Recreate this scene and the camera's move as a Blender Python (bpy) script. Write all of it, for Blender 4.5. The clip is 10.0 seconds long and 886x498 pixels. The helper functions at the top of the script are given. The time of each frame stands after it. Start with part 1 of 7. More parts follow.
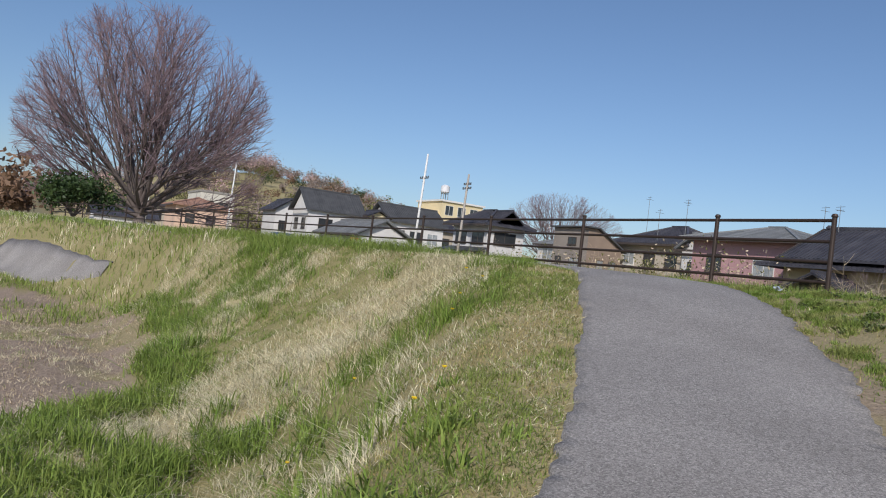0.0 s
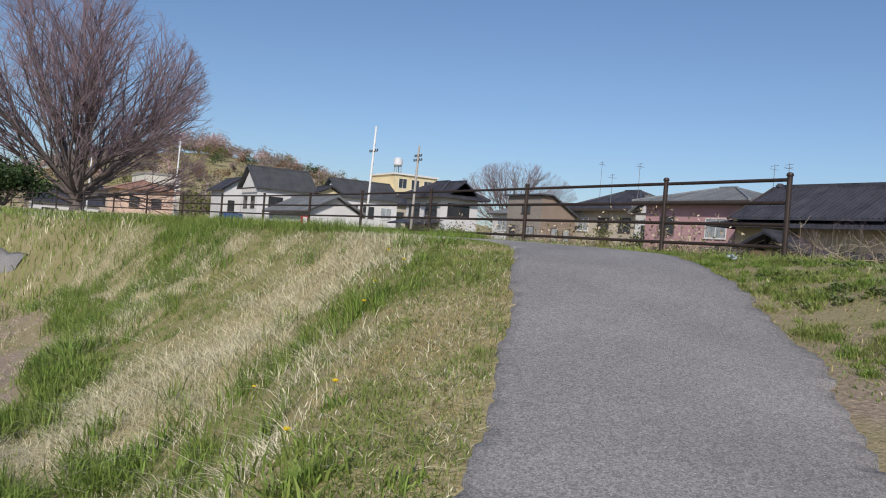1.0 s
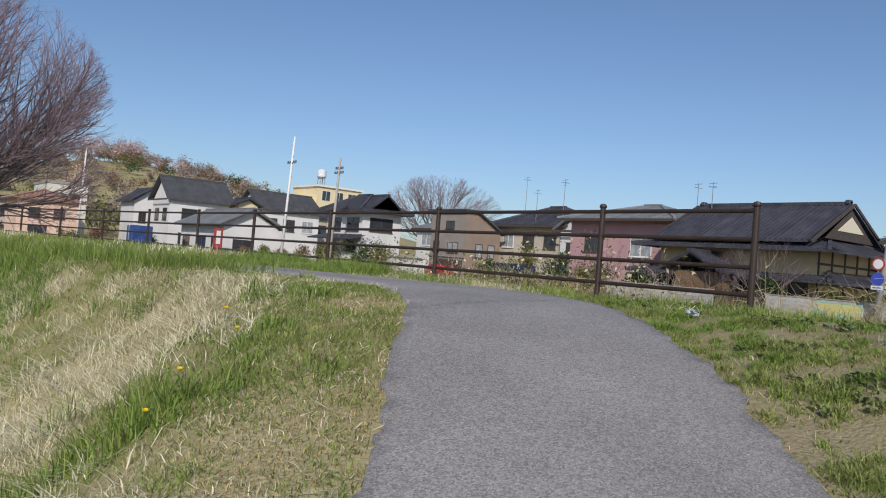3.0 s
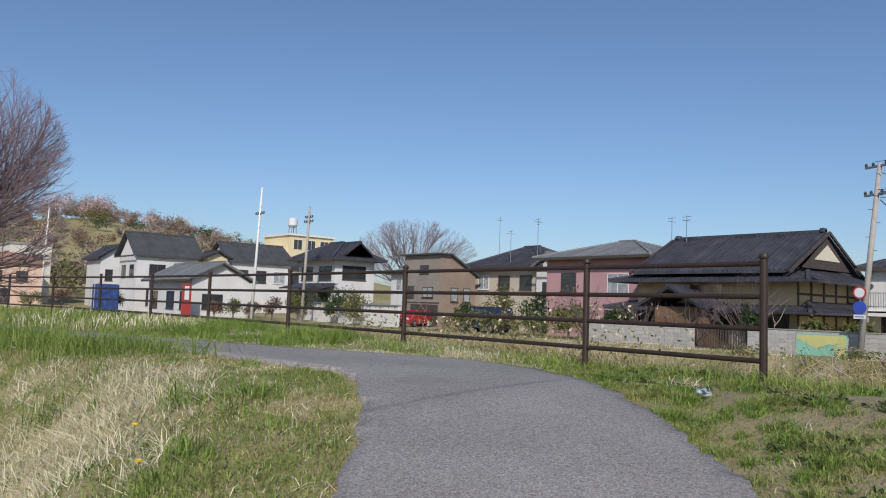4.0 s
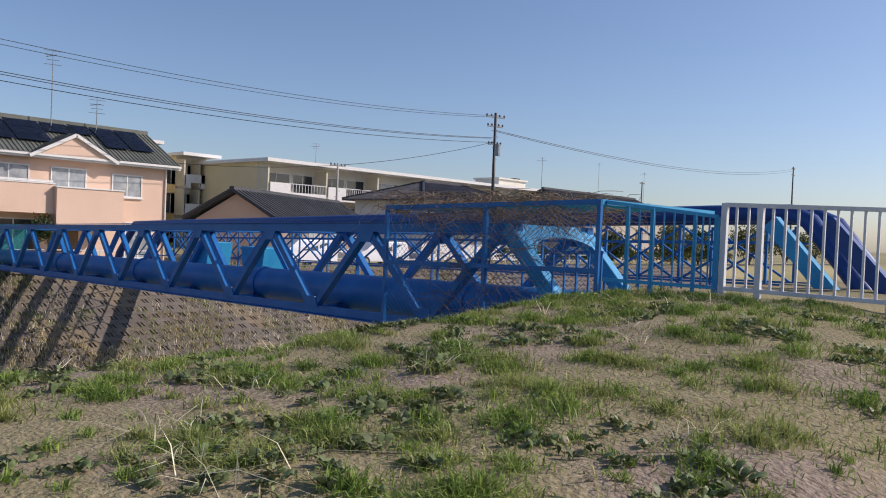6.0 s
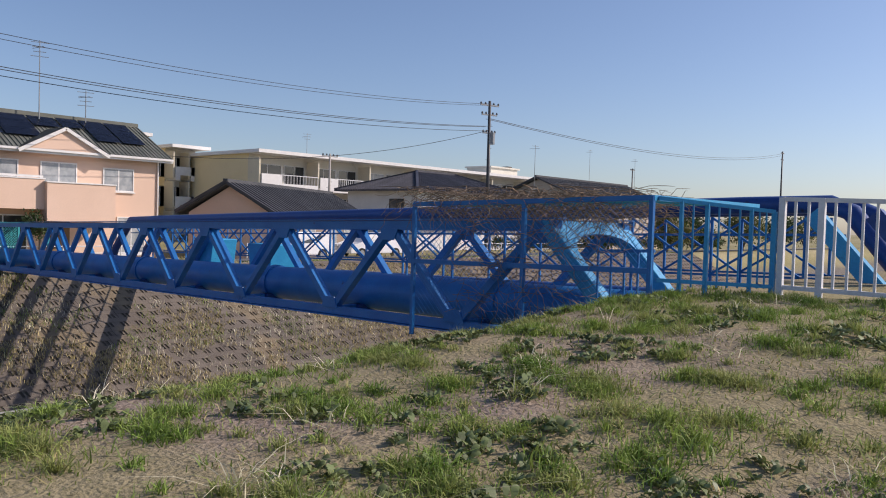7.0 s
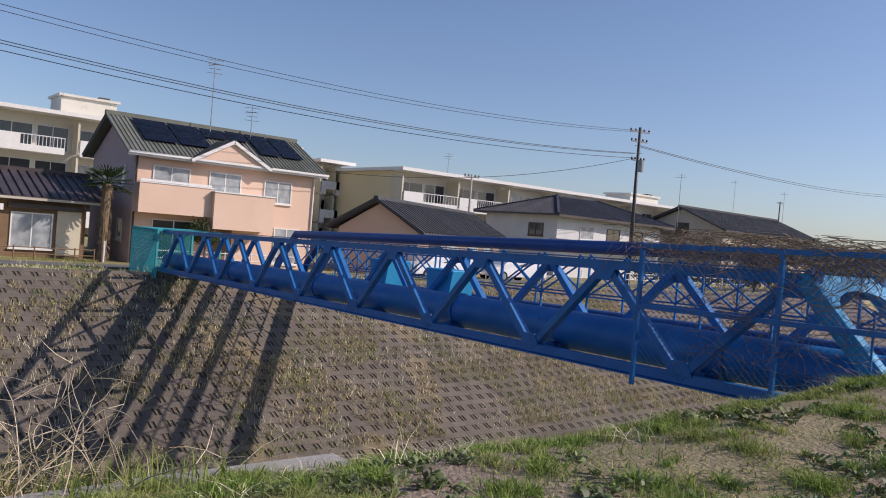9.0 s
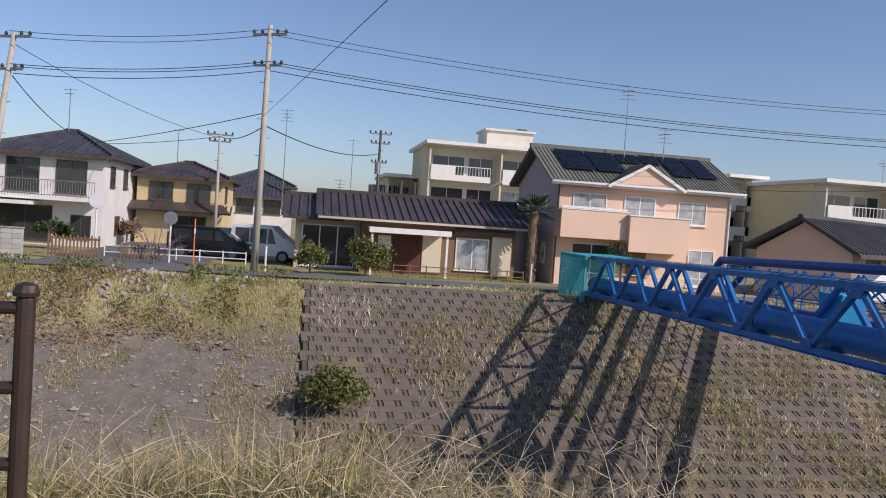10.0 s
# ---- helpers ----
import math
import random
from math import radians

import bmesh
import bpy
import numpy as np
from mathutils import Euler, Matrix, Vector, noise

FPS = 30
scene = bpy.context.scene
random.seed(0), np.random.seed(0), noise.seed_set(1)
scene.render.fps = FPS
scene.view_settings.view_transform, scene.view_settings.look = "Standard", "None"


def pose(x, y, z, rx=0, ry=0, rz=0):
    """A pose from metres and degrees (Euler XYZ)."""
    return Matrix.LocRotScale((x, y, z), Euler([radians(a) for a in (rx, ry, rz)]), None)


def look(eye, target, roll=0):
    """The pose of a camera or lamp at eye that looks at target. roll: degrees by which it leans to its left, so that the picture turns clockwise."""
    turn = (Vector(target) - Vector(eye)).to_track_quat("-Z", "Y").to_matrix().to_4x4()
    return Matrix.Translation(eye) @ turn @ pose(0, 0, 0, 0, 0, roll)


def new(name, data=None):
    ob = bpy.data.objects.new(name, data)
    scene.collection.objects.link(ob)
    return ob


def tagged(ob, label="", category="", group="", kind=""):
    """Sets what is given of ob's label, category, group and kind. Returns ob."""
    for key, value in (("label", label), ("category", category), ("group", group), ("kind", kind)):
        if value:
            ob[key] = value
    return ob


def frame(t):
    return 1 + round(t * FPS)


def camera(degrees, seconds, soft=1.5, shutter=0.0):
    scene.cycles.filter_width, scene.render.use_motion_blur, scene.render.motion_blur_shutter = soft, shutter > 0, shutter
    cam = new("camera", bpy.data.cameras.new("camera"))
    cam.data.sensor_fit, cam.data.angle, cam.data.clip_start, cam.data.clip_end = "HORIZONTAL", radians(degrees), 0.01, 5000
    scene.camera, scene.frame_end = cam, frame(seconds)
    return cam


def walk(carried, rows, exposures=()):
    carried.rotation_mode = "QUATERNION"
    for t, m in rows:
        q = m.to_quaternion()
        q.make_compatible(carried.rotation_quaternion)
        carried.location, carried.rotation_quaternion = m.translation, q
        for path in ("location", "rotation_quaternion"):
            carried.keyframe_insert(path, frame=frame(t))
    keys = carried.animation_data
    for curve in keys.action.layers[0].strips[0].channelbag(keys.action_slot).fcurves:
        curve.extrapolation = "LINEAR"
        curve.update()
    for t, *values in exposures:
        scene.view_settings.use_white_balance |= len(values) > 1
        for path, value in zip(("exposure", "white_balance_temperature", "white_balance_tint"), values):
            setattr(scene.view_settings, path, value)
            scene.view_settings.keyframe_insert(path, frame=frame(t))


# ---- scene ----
cam = camera(59.5, 10.0, soft=1.05)
PATH = [
    (0, (-9.625, -6.602, -0.234), (-8.654, -4.854, -0.183), 6.8),
    (0.5, (-9.109, -6.266, -0.142), (-8.035, -4.58, -0.121), 4.6),
    (1, (-8.771, -5.909, -0.098), (-7.702, -4.219, -0.108), 4.3),
    (1.5, (-8.27, -5.543, 0.003), (-7.039, -3.967, 0.014), 3.7),
    (2, (-7.84, -5.118, 0.109), (-6.644, -3.515, 0.133), 4.6),
    (3.5, (-6.836, -3.843, 0.409), (-5.591, -2.279, 0.462), 3.9),
    (4, (-6.462, -3.464, 0.576), (-5.2, -1.92, 0.723), 1.9),
    (4.4, (-6.157, -3.094, 0.614), (-4.758, -1.675, 0.784), 2.9),
    (4.5, (-6.087, -3.022, 0.655), (-4.599, -1.697, 0.831), 3.0),
    (4.7, (-5.932, -2.903, 0.689), (-4.22, -1.885, 0.866), 1.9),
    (4.9, (-5.684, -2.766, 0.702), (-3.766, -2.221, 0.86), 0.1),
    (5, (-5.49, -2.686, 0.716), (-3.51, -2.442, 0.853), -0.9),
    (5.1, (-5.309, -2.608, 0.739), (-3.314, -2.683, 0.857), -1.1),
    (5.2, (-5.164, -2.563, 0.752), (-3.225, -3.041, 0.849), -0.6),
    (5.3, (-5.072, -2.544, 0.767), (-3.269, -3.404, 0.847), 0.5),
    (5.4, (-5.051, -2.526, 0.781), (-3.458, -3.733, 0.846), 1.1),
    (5.5, (-5.02, -2.503, 0.808), (-3.556, -3.865, 0.864), 1.2),
    (6.8, (-4.22, -2.515, 1.013), (-2.89, -4.006, 0.931), 2.5),
    (7, (-4.086, -2.495, 1.018), (-2.745, -3.977, 0.947), 1.7),
    (7.5, (-3.867, -2.396, 1.054), (-2.435, -3.79, 0.986), 2.3),
    (8, (-3.583, -2.204, 1.111), (-2.015, -3.445, 1.073), 3.9),
    (8.5, (-3.277, -2.061, 1.127), (-1.696, -3.287, 1.09), 3.2),
    (9, (-2.987, -1.972, 1.145), (-1.427, -3.224, 1.108), 4.8),
    (9.2, (-2.873, -1.853, 1.195), (-1.259, -3.033, 1.143), 3.6),
    (9.5, (-2.769, -1.564, 1.276), (-1.006, -2.506, 1.223), 4.9),
    (9.7, (-2.848, -1.287, 1.327), (-0.97, -1.971, 1.255), 4.1),
    (10, (-2.998, -0.975, 1.463), (-1.031, -1.326, 1.386), 3.9),
]
walk(cam, [(t, look(eye, target, roll)) for t, eye, target, roll in PATH],
     exposures=[(0.0, -0.22, 6550, 12), (4.4, -0.22, 6450, 12), (5.0, -0.12, 6120, 13), (5.5, 0.0, 6600, 16), (7.0, 0.08, 6950, 20), (10.0, 0.0, 6800, 20)])

# ---------------------------------------------------------------- light
SUN_DIR = Vector((-0.85, -1.0, 0.90)).normalized()      # towards the sun
world = bpy.data.worlds.new("sky")
scene.world = world
world.use_nodes = True
wn = world.node_tree
sky = wn.nodes.new("ShaderNodeTexSky")
sky.sky_type, sky.sun_disc = "NISHITA", False
sky.sun_elevation = math.asin(SUN_DIR.z)
sky.sun_rotation = math.atan2(SUN_DIR.x, SUN_DIR.y)
sky.altitude, sky.air_density, sky.dust_density, sky.ozone_density = 400, 1.0, 1.35, 5.0
wn.links.new(sky.outputs[0], wn.nodes["Background"].inputs[0])
wn.nodes["Background"].inputs[1].default_value = 0.126
sun = new("sun", bpy.data.lights.new("sun", "SUN"))
sun.data.energy, sun.data.angle, sun.data.color = 3.9, radians(0.53), (1.0, 0.95, 0.87)
sun.matrix_world = look(SUN_DIR * 100, (0, 0, 0))
scene.view_settings.exposure = 0.0


# ---------------------------------------------------------------- materials
def mat(name, col, col2=None, scale=2.0, rough=0.8, metal=0.0, bump=0.2, bscale=40.0, detail=5.0, island=0.0, objrand=0.0, grain=(0.82, 1.18),
        spots=None, spot_scale=6.0, spot_at=0.6, spec=0.4, sub=0.0, cells=0.0, cell_amount=0.5):
    """Two colours mixed by broad noise, fine grain, optional stains, bump."""
    m = bpy.data.materials.new(name)
    m.use_nodes = True
    t = m.node_tree
    p = t.nodes["Principled BSDF"]
    p.inputs["Roughness"].default_value = rough
    p.inputs["Metallic"].default_value = metal
    p.inputs["Specular IOR Level"].default_value = spec
    co = t.nodes.new("ShaderNodeTexCoord")
    n1 = t.nodes.new("ShaderNodeTexNoise")
    n1.inputs["Scale"].default_value, n1.inputs["Detail"].default_value = scale, detail
    t.links.new(co.outputs["Object"], n1.inputs["Vector"])
    ramp = t.nodes.new("ShaderNodeValToRGB")
    ramp.color_ramp.elements[0].position, ramp.color_ramp.elements[1].position = 0.32, 0.68
    ramp.color_ramp.elements[0].color = (*col, 1)
    ramp.color_ramp.elements[1].color = (*(col2 or [c * 0.75 for c in col]), 1)
    t.links.new(n1.outputs["Fac"], ramp.inputs["Fac"])
    out = ramp.outputs["Color"]
    n2 = t.nodes.new("ShaderNodeTexNoise")
    n2.inputs["Scale"].default_value, n2.inputs["Detail"].default_value = bscale, 3.0
    t.links.new(co.outputs["Object"], n2.inputs["Vector"])
    if spots:
        n3 = t.nodes.new("ShaderNodeTexNoise")
        n3.inputs["Scale"].default_value, n3.inputs["Detail"].default_value = spot_scale, 6.0
        t.links.new(co.outputs["Object"], n3.inputs["Vector"])
        r3 = t.nodes.new("ShaderNodeValToRGB")
        r3.color_ramp.elements[0].position, r3.color_ramp.elements[1].position = spot_at, spot_at + 0.08
        t.links.new(n3.outputs["Fac"], r3.inputs["Fac"])
        mx = t.nodes.new("ShaderNodeMixRGB")
        mx.inputs["Color2"].default_value = (*spots, 1)
        t.links.new(r3.outputs["Color"], mx.inputs["Fac"])
        t.links.new(out, mx.inputs["Color1"])
        out = mx.outputs["Color"]
    # fine grain, and a value shift piece by piece
    hs = t.nodes.new("ShaderNodeHueSaturation")
    mr = t.nodes.new("ShaderNodeMapRange")
    mr.inputs["To Min"].default_value, mr.inputs["To Max"].default_value = grain
    t.links.new(n2.outputs["Fac"], mr.inputs["Value"])
    val = mr.outputs["Result"]
    for amount, kind, socket in ((island, "ShaderNodeNewGeometry", "Random Per Island"), (objrand, "ShaderNodeObjectInfo", "Random")):
        if amount:
            g = t.nodes.new(kind)
            r = t.nodes.new("ShaderNodeMapRange")
            r.inputs["To Min"].default_value, r.inputs["To Max"].default_value = 1 - amount, 1 + amount
            t.links.new(g.outputs[socket], r.inputs["Value"])
            mu = t.nodes.new("ShaderNodeMath")
            mu.operation = "MULTIPLY"
            t.links.new(val, mu.inputs[0])
            t.links.new(r.outputs["Result"], mu.inputs[1])
            val = mu.outputs[0]
    if cells:
        vo = t.nodes.new("ShaderNodeTexVoronoi")
        vo.inputs["Scale"].default_value = cells
        t.links.new(co.outputs["Object"], vo.inputs["Vector"])
        sep = t.nodes.new("ShaderNodeSeparateColor")
        t.links.new(vo.outputs["Color"], sep.inputs["Color"])
        r = t.nodes.new("ShaderNodeMapRange")
        r.inputs["To Min"].default_value, r.inputs["To Max"].default_value = 1 - cell_amount, 1 + cell_amount
        t.links.new(sep.outputs[0], r.inputs["Value"])
        mu = t.nodes.new("ShaderNodeMath")
        mu.operation = "MULTIPLY"
        t.links.new(val, mu.inputs[0])
        t.links.new(r.outputs["Result"], mu.inputs[1])
        val = mu.outputs[0]
    t.links.new(val, hs.inputs["Value"])
    t.links.new(out, hs.inputs["Color"])
    t.links.new(hs.outputs["Color"], p.inputs["Base Color"])
    if bump:
        b = t.nodes.new("ShaderNodeBump")
        b.inputs["Strength"].default_value, b.inputs["Distance"].default_value = bump, 0.02
        t.links.new(n2.outputs["Fac"], b.inputs["Height"])
        t.links.new(b.outputs["Normal"], p.inputs["Normal"])
    if sub:
        tr = t.nodes.new("ShaderNodeBsdfTranslucent")
        t.links.new(hs.outputs["Color"], tr.inputs["Color"])
        ms = t.nodes.new("ShaderNodeMixShader")
        ms.inputs[0].default_value = sub
        t.links.new(p.outputs[0], ms.inputs[1])
        t.links.new(tr.outputs[0], ms.inputs[2])
        t.links.new(ms.outputs[0], t.nodes["Material Output"].inputs["Surface"])
    return m


M = dict(
    asphalt=mat("asphalt", (0.24, 0.225, 0.215), (0.31, 0.292, 0.28), 0.9, 0.95, bump=0.5, bscale=140, grain=(0.4, 1.6), spots=(0.50, 0.48, 0.46), spot_scale=85, spot_at=0.64, cells=105, cell_amount=0.34),
    road=mat("road_asphalt", (0.12, 0.12, 0.12), (0.16, 0.155, 0.15), 0.8, 0.95, bscale=90),
    rail=mat("brown_painted_steel", (0.034, 0.022, 0.017), (0.046, 0.030, 0.024), 6, 0.5, bump=0.1, bscale=90, spots=(0.12, 0.06, 0.035), spot_scale=14, spot_at=0.7),
    blue=mat("blue_painted_steel", (0.004, 0.125, 0.38), (0.008, 0.17, 0.46), 3, 0.42, bump=0.08, bscale=60, spots=(0.03, 0.06, 0.16), spot_scale=7, spot_at=0.68),
    blue_light=mat("light_blue_painted_steel", (0.012, 0.27, 0.54), (0.02, 0.33, 0.60), 4, 0.45, bump=0.08, spots=(0.03, 0.12, 0.3), spot_scale=8, spot_at=0.68),
    blue_dark=mat("dark_blue_painted_steel", (0.008, 0.045, 0.19), (0.012, 0.065, 0.25), 3, 0.4, bump=0.08, spots=(0.02, 0.03, 0.07), spot_scale=6, spot_at=0.68),
    teal=mat("teal_netting", (0.02, 0.30, 0.34), (0.03, 0.36, 0.40), 5, 0.6),
    white_steel=mat("white_painted_steel", (0.72, 0.72, 0.74), (0.62, 0.63, 0.65), 5, 0.5, bump=0.05, spots=(0.35, 0.25, 0.18), spot_scale=9, spot_at=0.72),
    vine=mat("dry_vine", (0.20, 0.13, 0.08), (0.30, 0.21, 0.13), 8, 0.9, island=0.35),
    concrete=mat("concrete", (0.36, 0.34, 0.31), (0.28, 0.265, 0.24), 1.5, 0.9, bump=0.4, spots=(0.18, 0.17, 0.15), spot_scale=2.5, spot_at=0.6),
    revet=mat("weathered_block_concrete", (0.125, 0.105, 0.088), (0.175, 0.147, 0.12), 0.9, 0.95, bump=0.5, bscale=30, island=0.07, objrand=0.07, spots=(0.21, 0.165, 0.11), spot_scale=0.55, spot_at=0.55),
    revet_dark=mat("slot_earth", (0.075, 0.063, 0.05), (0.12, 0.10, 0.07), 3, 1.0),
    water=mat("river_water", (0.03, 0.035, 0.03), (0.05, 0.05, 0.04), 0.7, 0.08, bump=0.15, bscale=6),
    wood_pole=mat("concrete_pole", (0.34, 0.31, 0.28), (0.42, 0.39, 0.35), 3, 0.85, bump=0.2),
    white_pole=mat("white_pole", (0.75, 0.75, 0.74), (0.66, 0.66, 0.65), 3, 0.6),
    metal=mat("grey_metal", (0.25, 0.26, 0.27), (0.32, 0.33, 0.33), 5, 0.45, metal=0.6, bump=0.05),
    dark_metal=mat("dark_metal", (0.05, 0.05, 0.055), (0.08, 0.08, 0.08), 5, 0.5, metal=0.3),
    wire=mat("black_cable", (0.03, 0.03, 0.035), (0.04, 0.04, 0.045), 5, 0.6, bump=0),
    tile_dark=mat("dark_clay_tile", (0.042, 0.042, 0.054), (0.075, 0.075, 0.09), 1.2, 0.52, bump=0.2, island=0.2),
    tile_brown=mat("brown_clay_tile", (0.055, 0.042, 0.045), (0.085, 0.066, 0.066), 1.2, 0.45, bump=0.2, island=0.2),
    tile_red=mat("red_brown_tile", (0.30, 0.17, 0.125), (0.37, 0.225, 0.17), 1.2, 0.7, bump=0.2, island=0.2),
    tile_grey=mat("grey_roof_tile", (0.16, 0.17, 0.18), (0.21, 0.22, 0.23), 1.2, 0.6, bump=0.2, island=0.2),
    tile_green=mat("green_roof_tile", (0.125, 0.135, 0.11), (0.165, 0.17, 0.145), 1.5, 0.6, bump=0.25, island=0.25),
    slate=mat("dark_slate_roof", (0.06, 0.063, 0.07), (0.085, 0.088, 0.095), 1.0, 0.7, bump=0.2, island=0.15),
    wall_white=mat("white_stucco", (0.71, 0.70, 0.69), (0.62, 0.61, 0.60), 0.6, 0.85, bump=0.2, bscale=50),
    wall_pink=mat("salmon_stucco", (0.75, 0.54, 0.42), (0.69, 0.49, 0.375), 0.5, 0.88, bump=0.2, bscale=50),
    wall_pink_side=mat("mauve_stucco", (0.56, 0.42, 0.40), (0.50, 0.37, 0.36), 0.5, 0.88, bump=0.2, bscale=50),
    wall_rose=mat("rose_stucco", (0.50, 0.30, 0.31), (0.44, 0.26, 0.27), 0.5, 0.88, bump=0.2, bscale=50),
    wall_beige=mat("beige_stucco", (0.52, 0.46, 0.38), (0.46, 0.40, 0.33), 0.5, 0.88, bump=0.2, bscale=50),
    wall_brown=mat("brown_siding", (0.30, 0.23, 0.18), (0.25, 0.19, 0.15), 0.7, 0.85, bump=0.2, bscale=40),
    wall_grey=mat("grey_brown_siding", (0.30, 0.265, 0.235), (0.25, 0.22, 0.195), 0.7, 0.85, bump=0.2, bscale=40),
    wall_wood=mat("weathered_wood_wall", (0.17, 0.105, 0.06), (0.23, 0.145, 0.085), 1.5, 0.8, bump=0.3, bscale=60),
    wall_ochre=mat("ochre_plaster", (0.60, 0.48, 0.28), (0.52, 0.41, 0.24), 0.8, 0.88, bump=0.2),
    wall_cream=mat("cream_concrete", (0.66, 0.60, 0.46), (0.60, 0.54, 0.42), 0.3, 0.9, bump=0.2, spots=(0.48, 0.43, 0.34), spot_scale=0.8, spot_at=0.64),
    wall_yellow=mat("yellow_concrete", (0.76, 0.65, 0.42), (0.70, 0.59, 0.37), 0.3, 0.9, bump=0.2),
    wall_pale=mat("pale_painted_concrete", (0.70, 0.67, 0.58), (0.63, 0.60, 0.52), 0.3, 0.9, bump=0.2, spots=(0.50, 0.47, 0.40), spot_scale=0.7, spot_at=0.64),
    trim=mat("white_trim", (0.76, 0.75, 0.73), (0.70, 0.69, 0.67), 3, 0.6, bump=0.05),
    trim_dark=mat("dark_trim", (0.06, 0.05, 0.045), (0.09, 0.07, 0.06), 3, 0.6, bump=0.05),
    glass=mat("window_glass", (0.03, 0.035, 0.04), (0.05, 0.055, 0.06), 0.6, 0.06, bump=0, spec=0.7),
    curtain=mat("curtained_window", (0.22, 0.25, 0.27), (0.42, 0.44, 0.45), 2.5, 0.25, bump=0, spec=0.6),
    solar=mat("solar_cells", (0.010, 0.013, 0.03), (0.016, 0.02, 0.04), 1.5, 0.18, bump=0, spec=0.6),
    curtain_red=mat("dark_red_cloth", (0.10, 0.035, 0.035), (0.13, 0.05, 0.045), 4, 0.9),
    block_wall=mat("garden_block_wall", (0.45, 0.44, 0.42), (0.38, 0.37, 0.35), 1.0, 0.9, bump=0.3, objrand=0.12, spots=(0.27, 0.26, 0.24), spot_scale=2, spot_at=0.62),
    sign_white=mat("sign_white", (0.75, 0.75, 0.75), (0.7, 0.7, 0.7), 3, 0.5, bump=0),
    sign_red=mat("sign_red", (0.42, 0.06, 0.05), (0.36, 0.05, 0.045), 3, 0.5, bump=0),
    sign_blue=mat("sign_blue", (0.04, 0.08, 0.42), (0.05, 0.09, 0.45), 3, 0.5, bump=0),
    panel_green=mat("painted_panel_green", (0.22, 0.50, 0.36), (0.28, 0.56, 0.42), 1.2, 0.7),
    panel_yellow=mat("painted_panel_yellow", (0.60, 0.58, 0.22), (0.55, 0.52, 0.2), 1.2, 0.7),
    car_black=mat("black_car_paint", (0.012, 0.012, 0.014), (0.02, 0.02, 0.022), 2, 0.15, bump=0),
    car_white=mat("white_car_paint", (0.75, 0.75, 0.75), (0.7, 0.7, 0.7), 2, 0.25, bump=0),
    car_red=mat("red_car_paint", (0.40, 0.02, 0.03), (0.35, 0.02, 0.03), 2, 0.2, bump=0),
    car_blue=mat("navy_car_paint", (0.02, 0.03, 0.07), (0.03, 0.04, 0.08), 2, 0.2, bump=0),
    rubber=mat("tyre_rubber", (0.02, 0.02, 0.02), (0.03, 0.03, 0.03), 5, 0.9),
    tarp=mat("blue_tarpaulin", (0.015, 0.04, 0.17), (0.05, 0.10, 0.26), 2, 0.5),
    orange=mat("orange_plastic", (0.75, 0.22, 0.05), (0.7, 0.2, 0.05), 4, 0.5, bump=0),
    bark=mat("zelkova_bark", (0.15, 0.12, 0.115), (0.18, 0.15, 0.14), 4, 0.9, bump=0.5, bscale=25),
    twig=mat("purple_brown_twigs", (0.24, 0.17, 0.19), (0.32, 0.235, 0.26), 1, 0.9, bump=0, island=0.2),
    palm_trunk=mat("palm_trunk", (0.16, 0.11, 0.07), (0.22, 0.16, 0.10), 7, 0.95, bump=0.6),
    leaf=mat("dark_leaf", (0.03, 0.06, 0.02), (0.06, 0.10, 0.03), 0.9, 0.55, bump=0, island=0.4, sub=0.2),
    leaf_olive=mat("olive_leaf", (0.12, 0.135, 0.038), (0.18, 0.175, 0.055), 0.9, 0.65, bump=0, island=0.35, sub=0.2),
    leaf_brown=mat("brown_leaf", (0.19, 0.12, 0.08), (0.25, 0.155, 0.10), 0.6, 0.8, bump=0, island=0.4, sub=0.15),
    leaf_bud=mat("budding_crown", (0.25, 0.20, 0.165), (0.34, 0.27, 0.235), 0.4, 0.9, bump=0, island=0.3, sub=0.15),
    blossom=mat("cherry_blossom", (0.55, 0.38, 0.36), (0.62, 0.44, 0.42), 0.5, 0.9, bump=0, island=0.2, sub=0.15),
    grass=mat("green_grass_blade", (0.17, 0.25, 0.05), (0.29, 0.34, 0.09), 0.5, 0.6, bump=0, island=0.4, sub=0.3),
    grass_lush=mat("lush_grass_blade", (0.16, 0.24, 0.045), (0.29, 0.35, 0.085), 0.6, 0.55, bump=0, island=0.35, sub=0.3),
    grass_pale=mat("pale_grass_blade", (0.24, 0.30, 0.075), (0.36, 0.38, 0.13), 1.4, 0.6, bump=0, island=0.4, sub=0.35),
    grass_fresh=mat("fresh_grass_blade", (0.15, 0.255, 0.04), (0.27, 0.35, 0.08), 1.4, 0.6, bump=0, island=0.45, sub=0.3),
    straw=mat("dry_straw_blade", (0.62, 0.56, 0.37), (0.80, 0.75, 0.56), 0.8, 0.85, bump=0, island=0.35, sub=0.2),
    straw_olive=mat("half_dry_weed", (0.36, 0.30, 0.13), (0.50, 0.42, 0.22), 0.8, 0.85, bump=0, island=0.45, sub=0.2),
    stalk=mat("pale_dry_stalk", (0.50, 0.40, 0.26), (0.62, 0.52, 0.38), 2, 0.85, bump=0, island=0.3, sub=0.1),
    weed=mat("broad_weed_leaf", (0.10, 0.14, 0.05), (0.19, 0.23, 0.09), 1.0, 0.5, bump=0, island=0.4, sub=0.2),
    flower=mat("dandelion", (0.85, 0.62, 0.02), (0.8, 0.55, 0.02), 9, 0.7, bump=0),
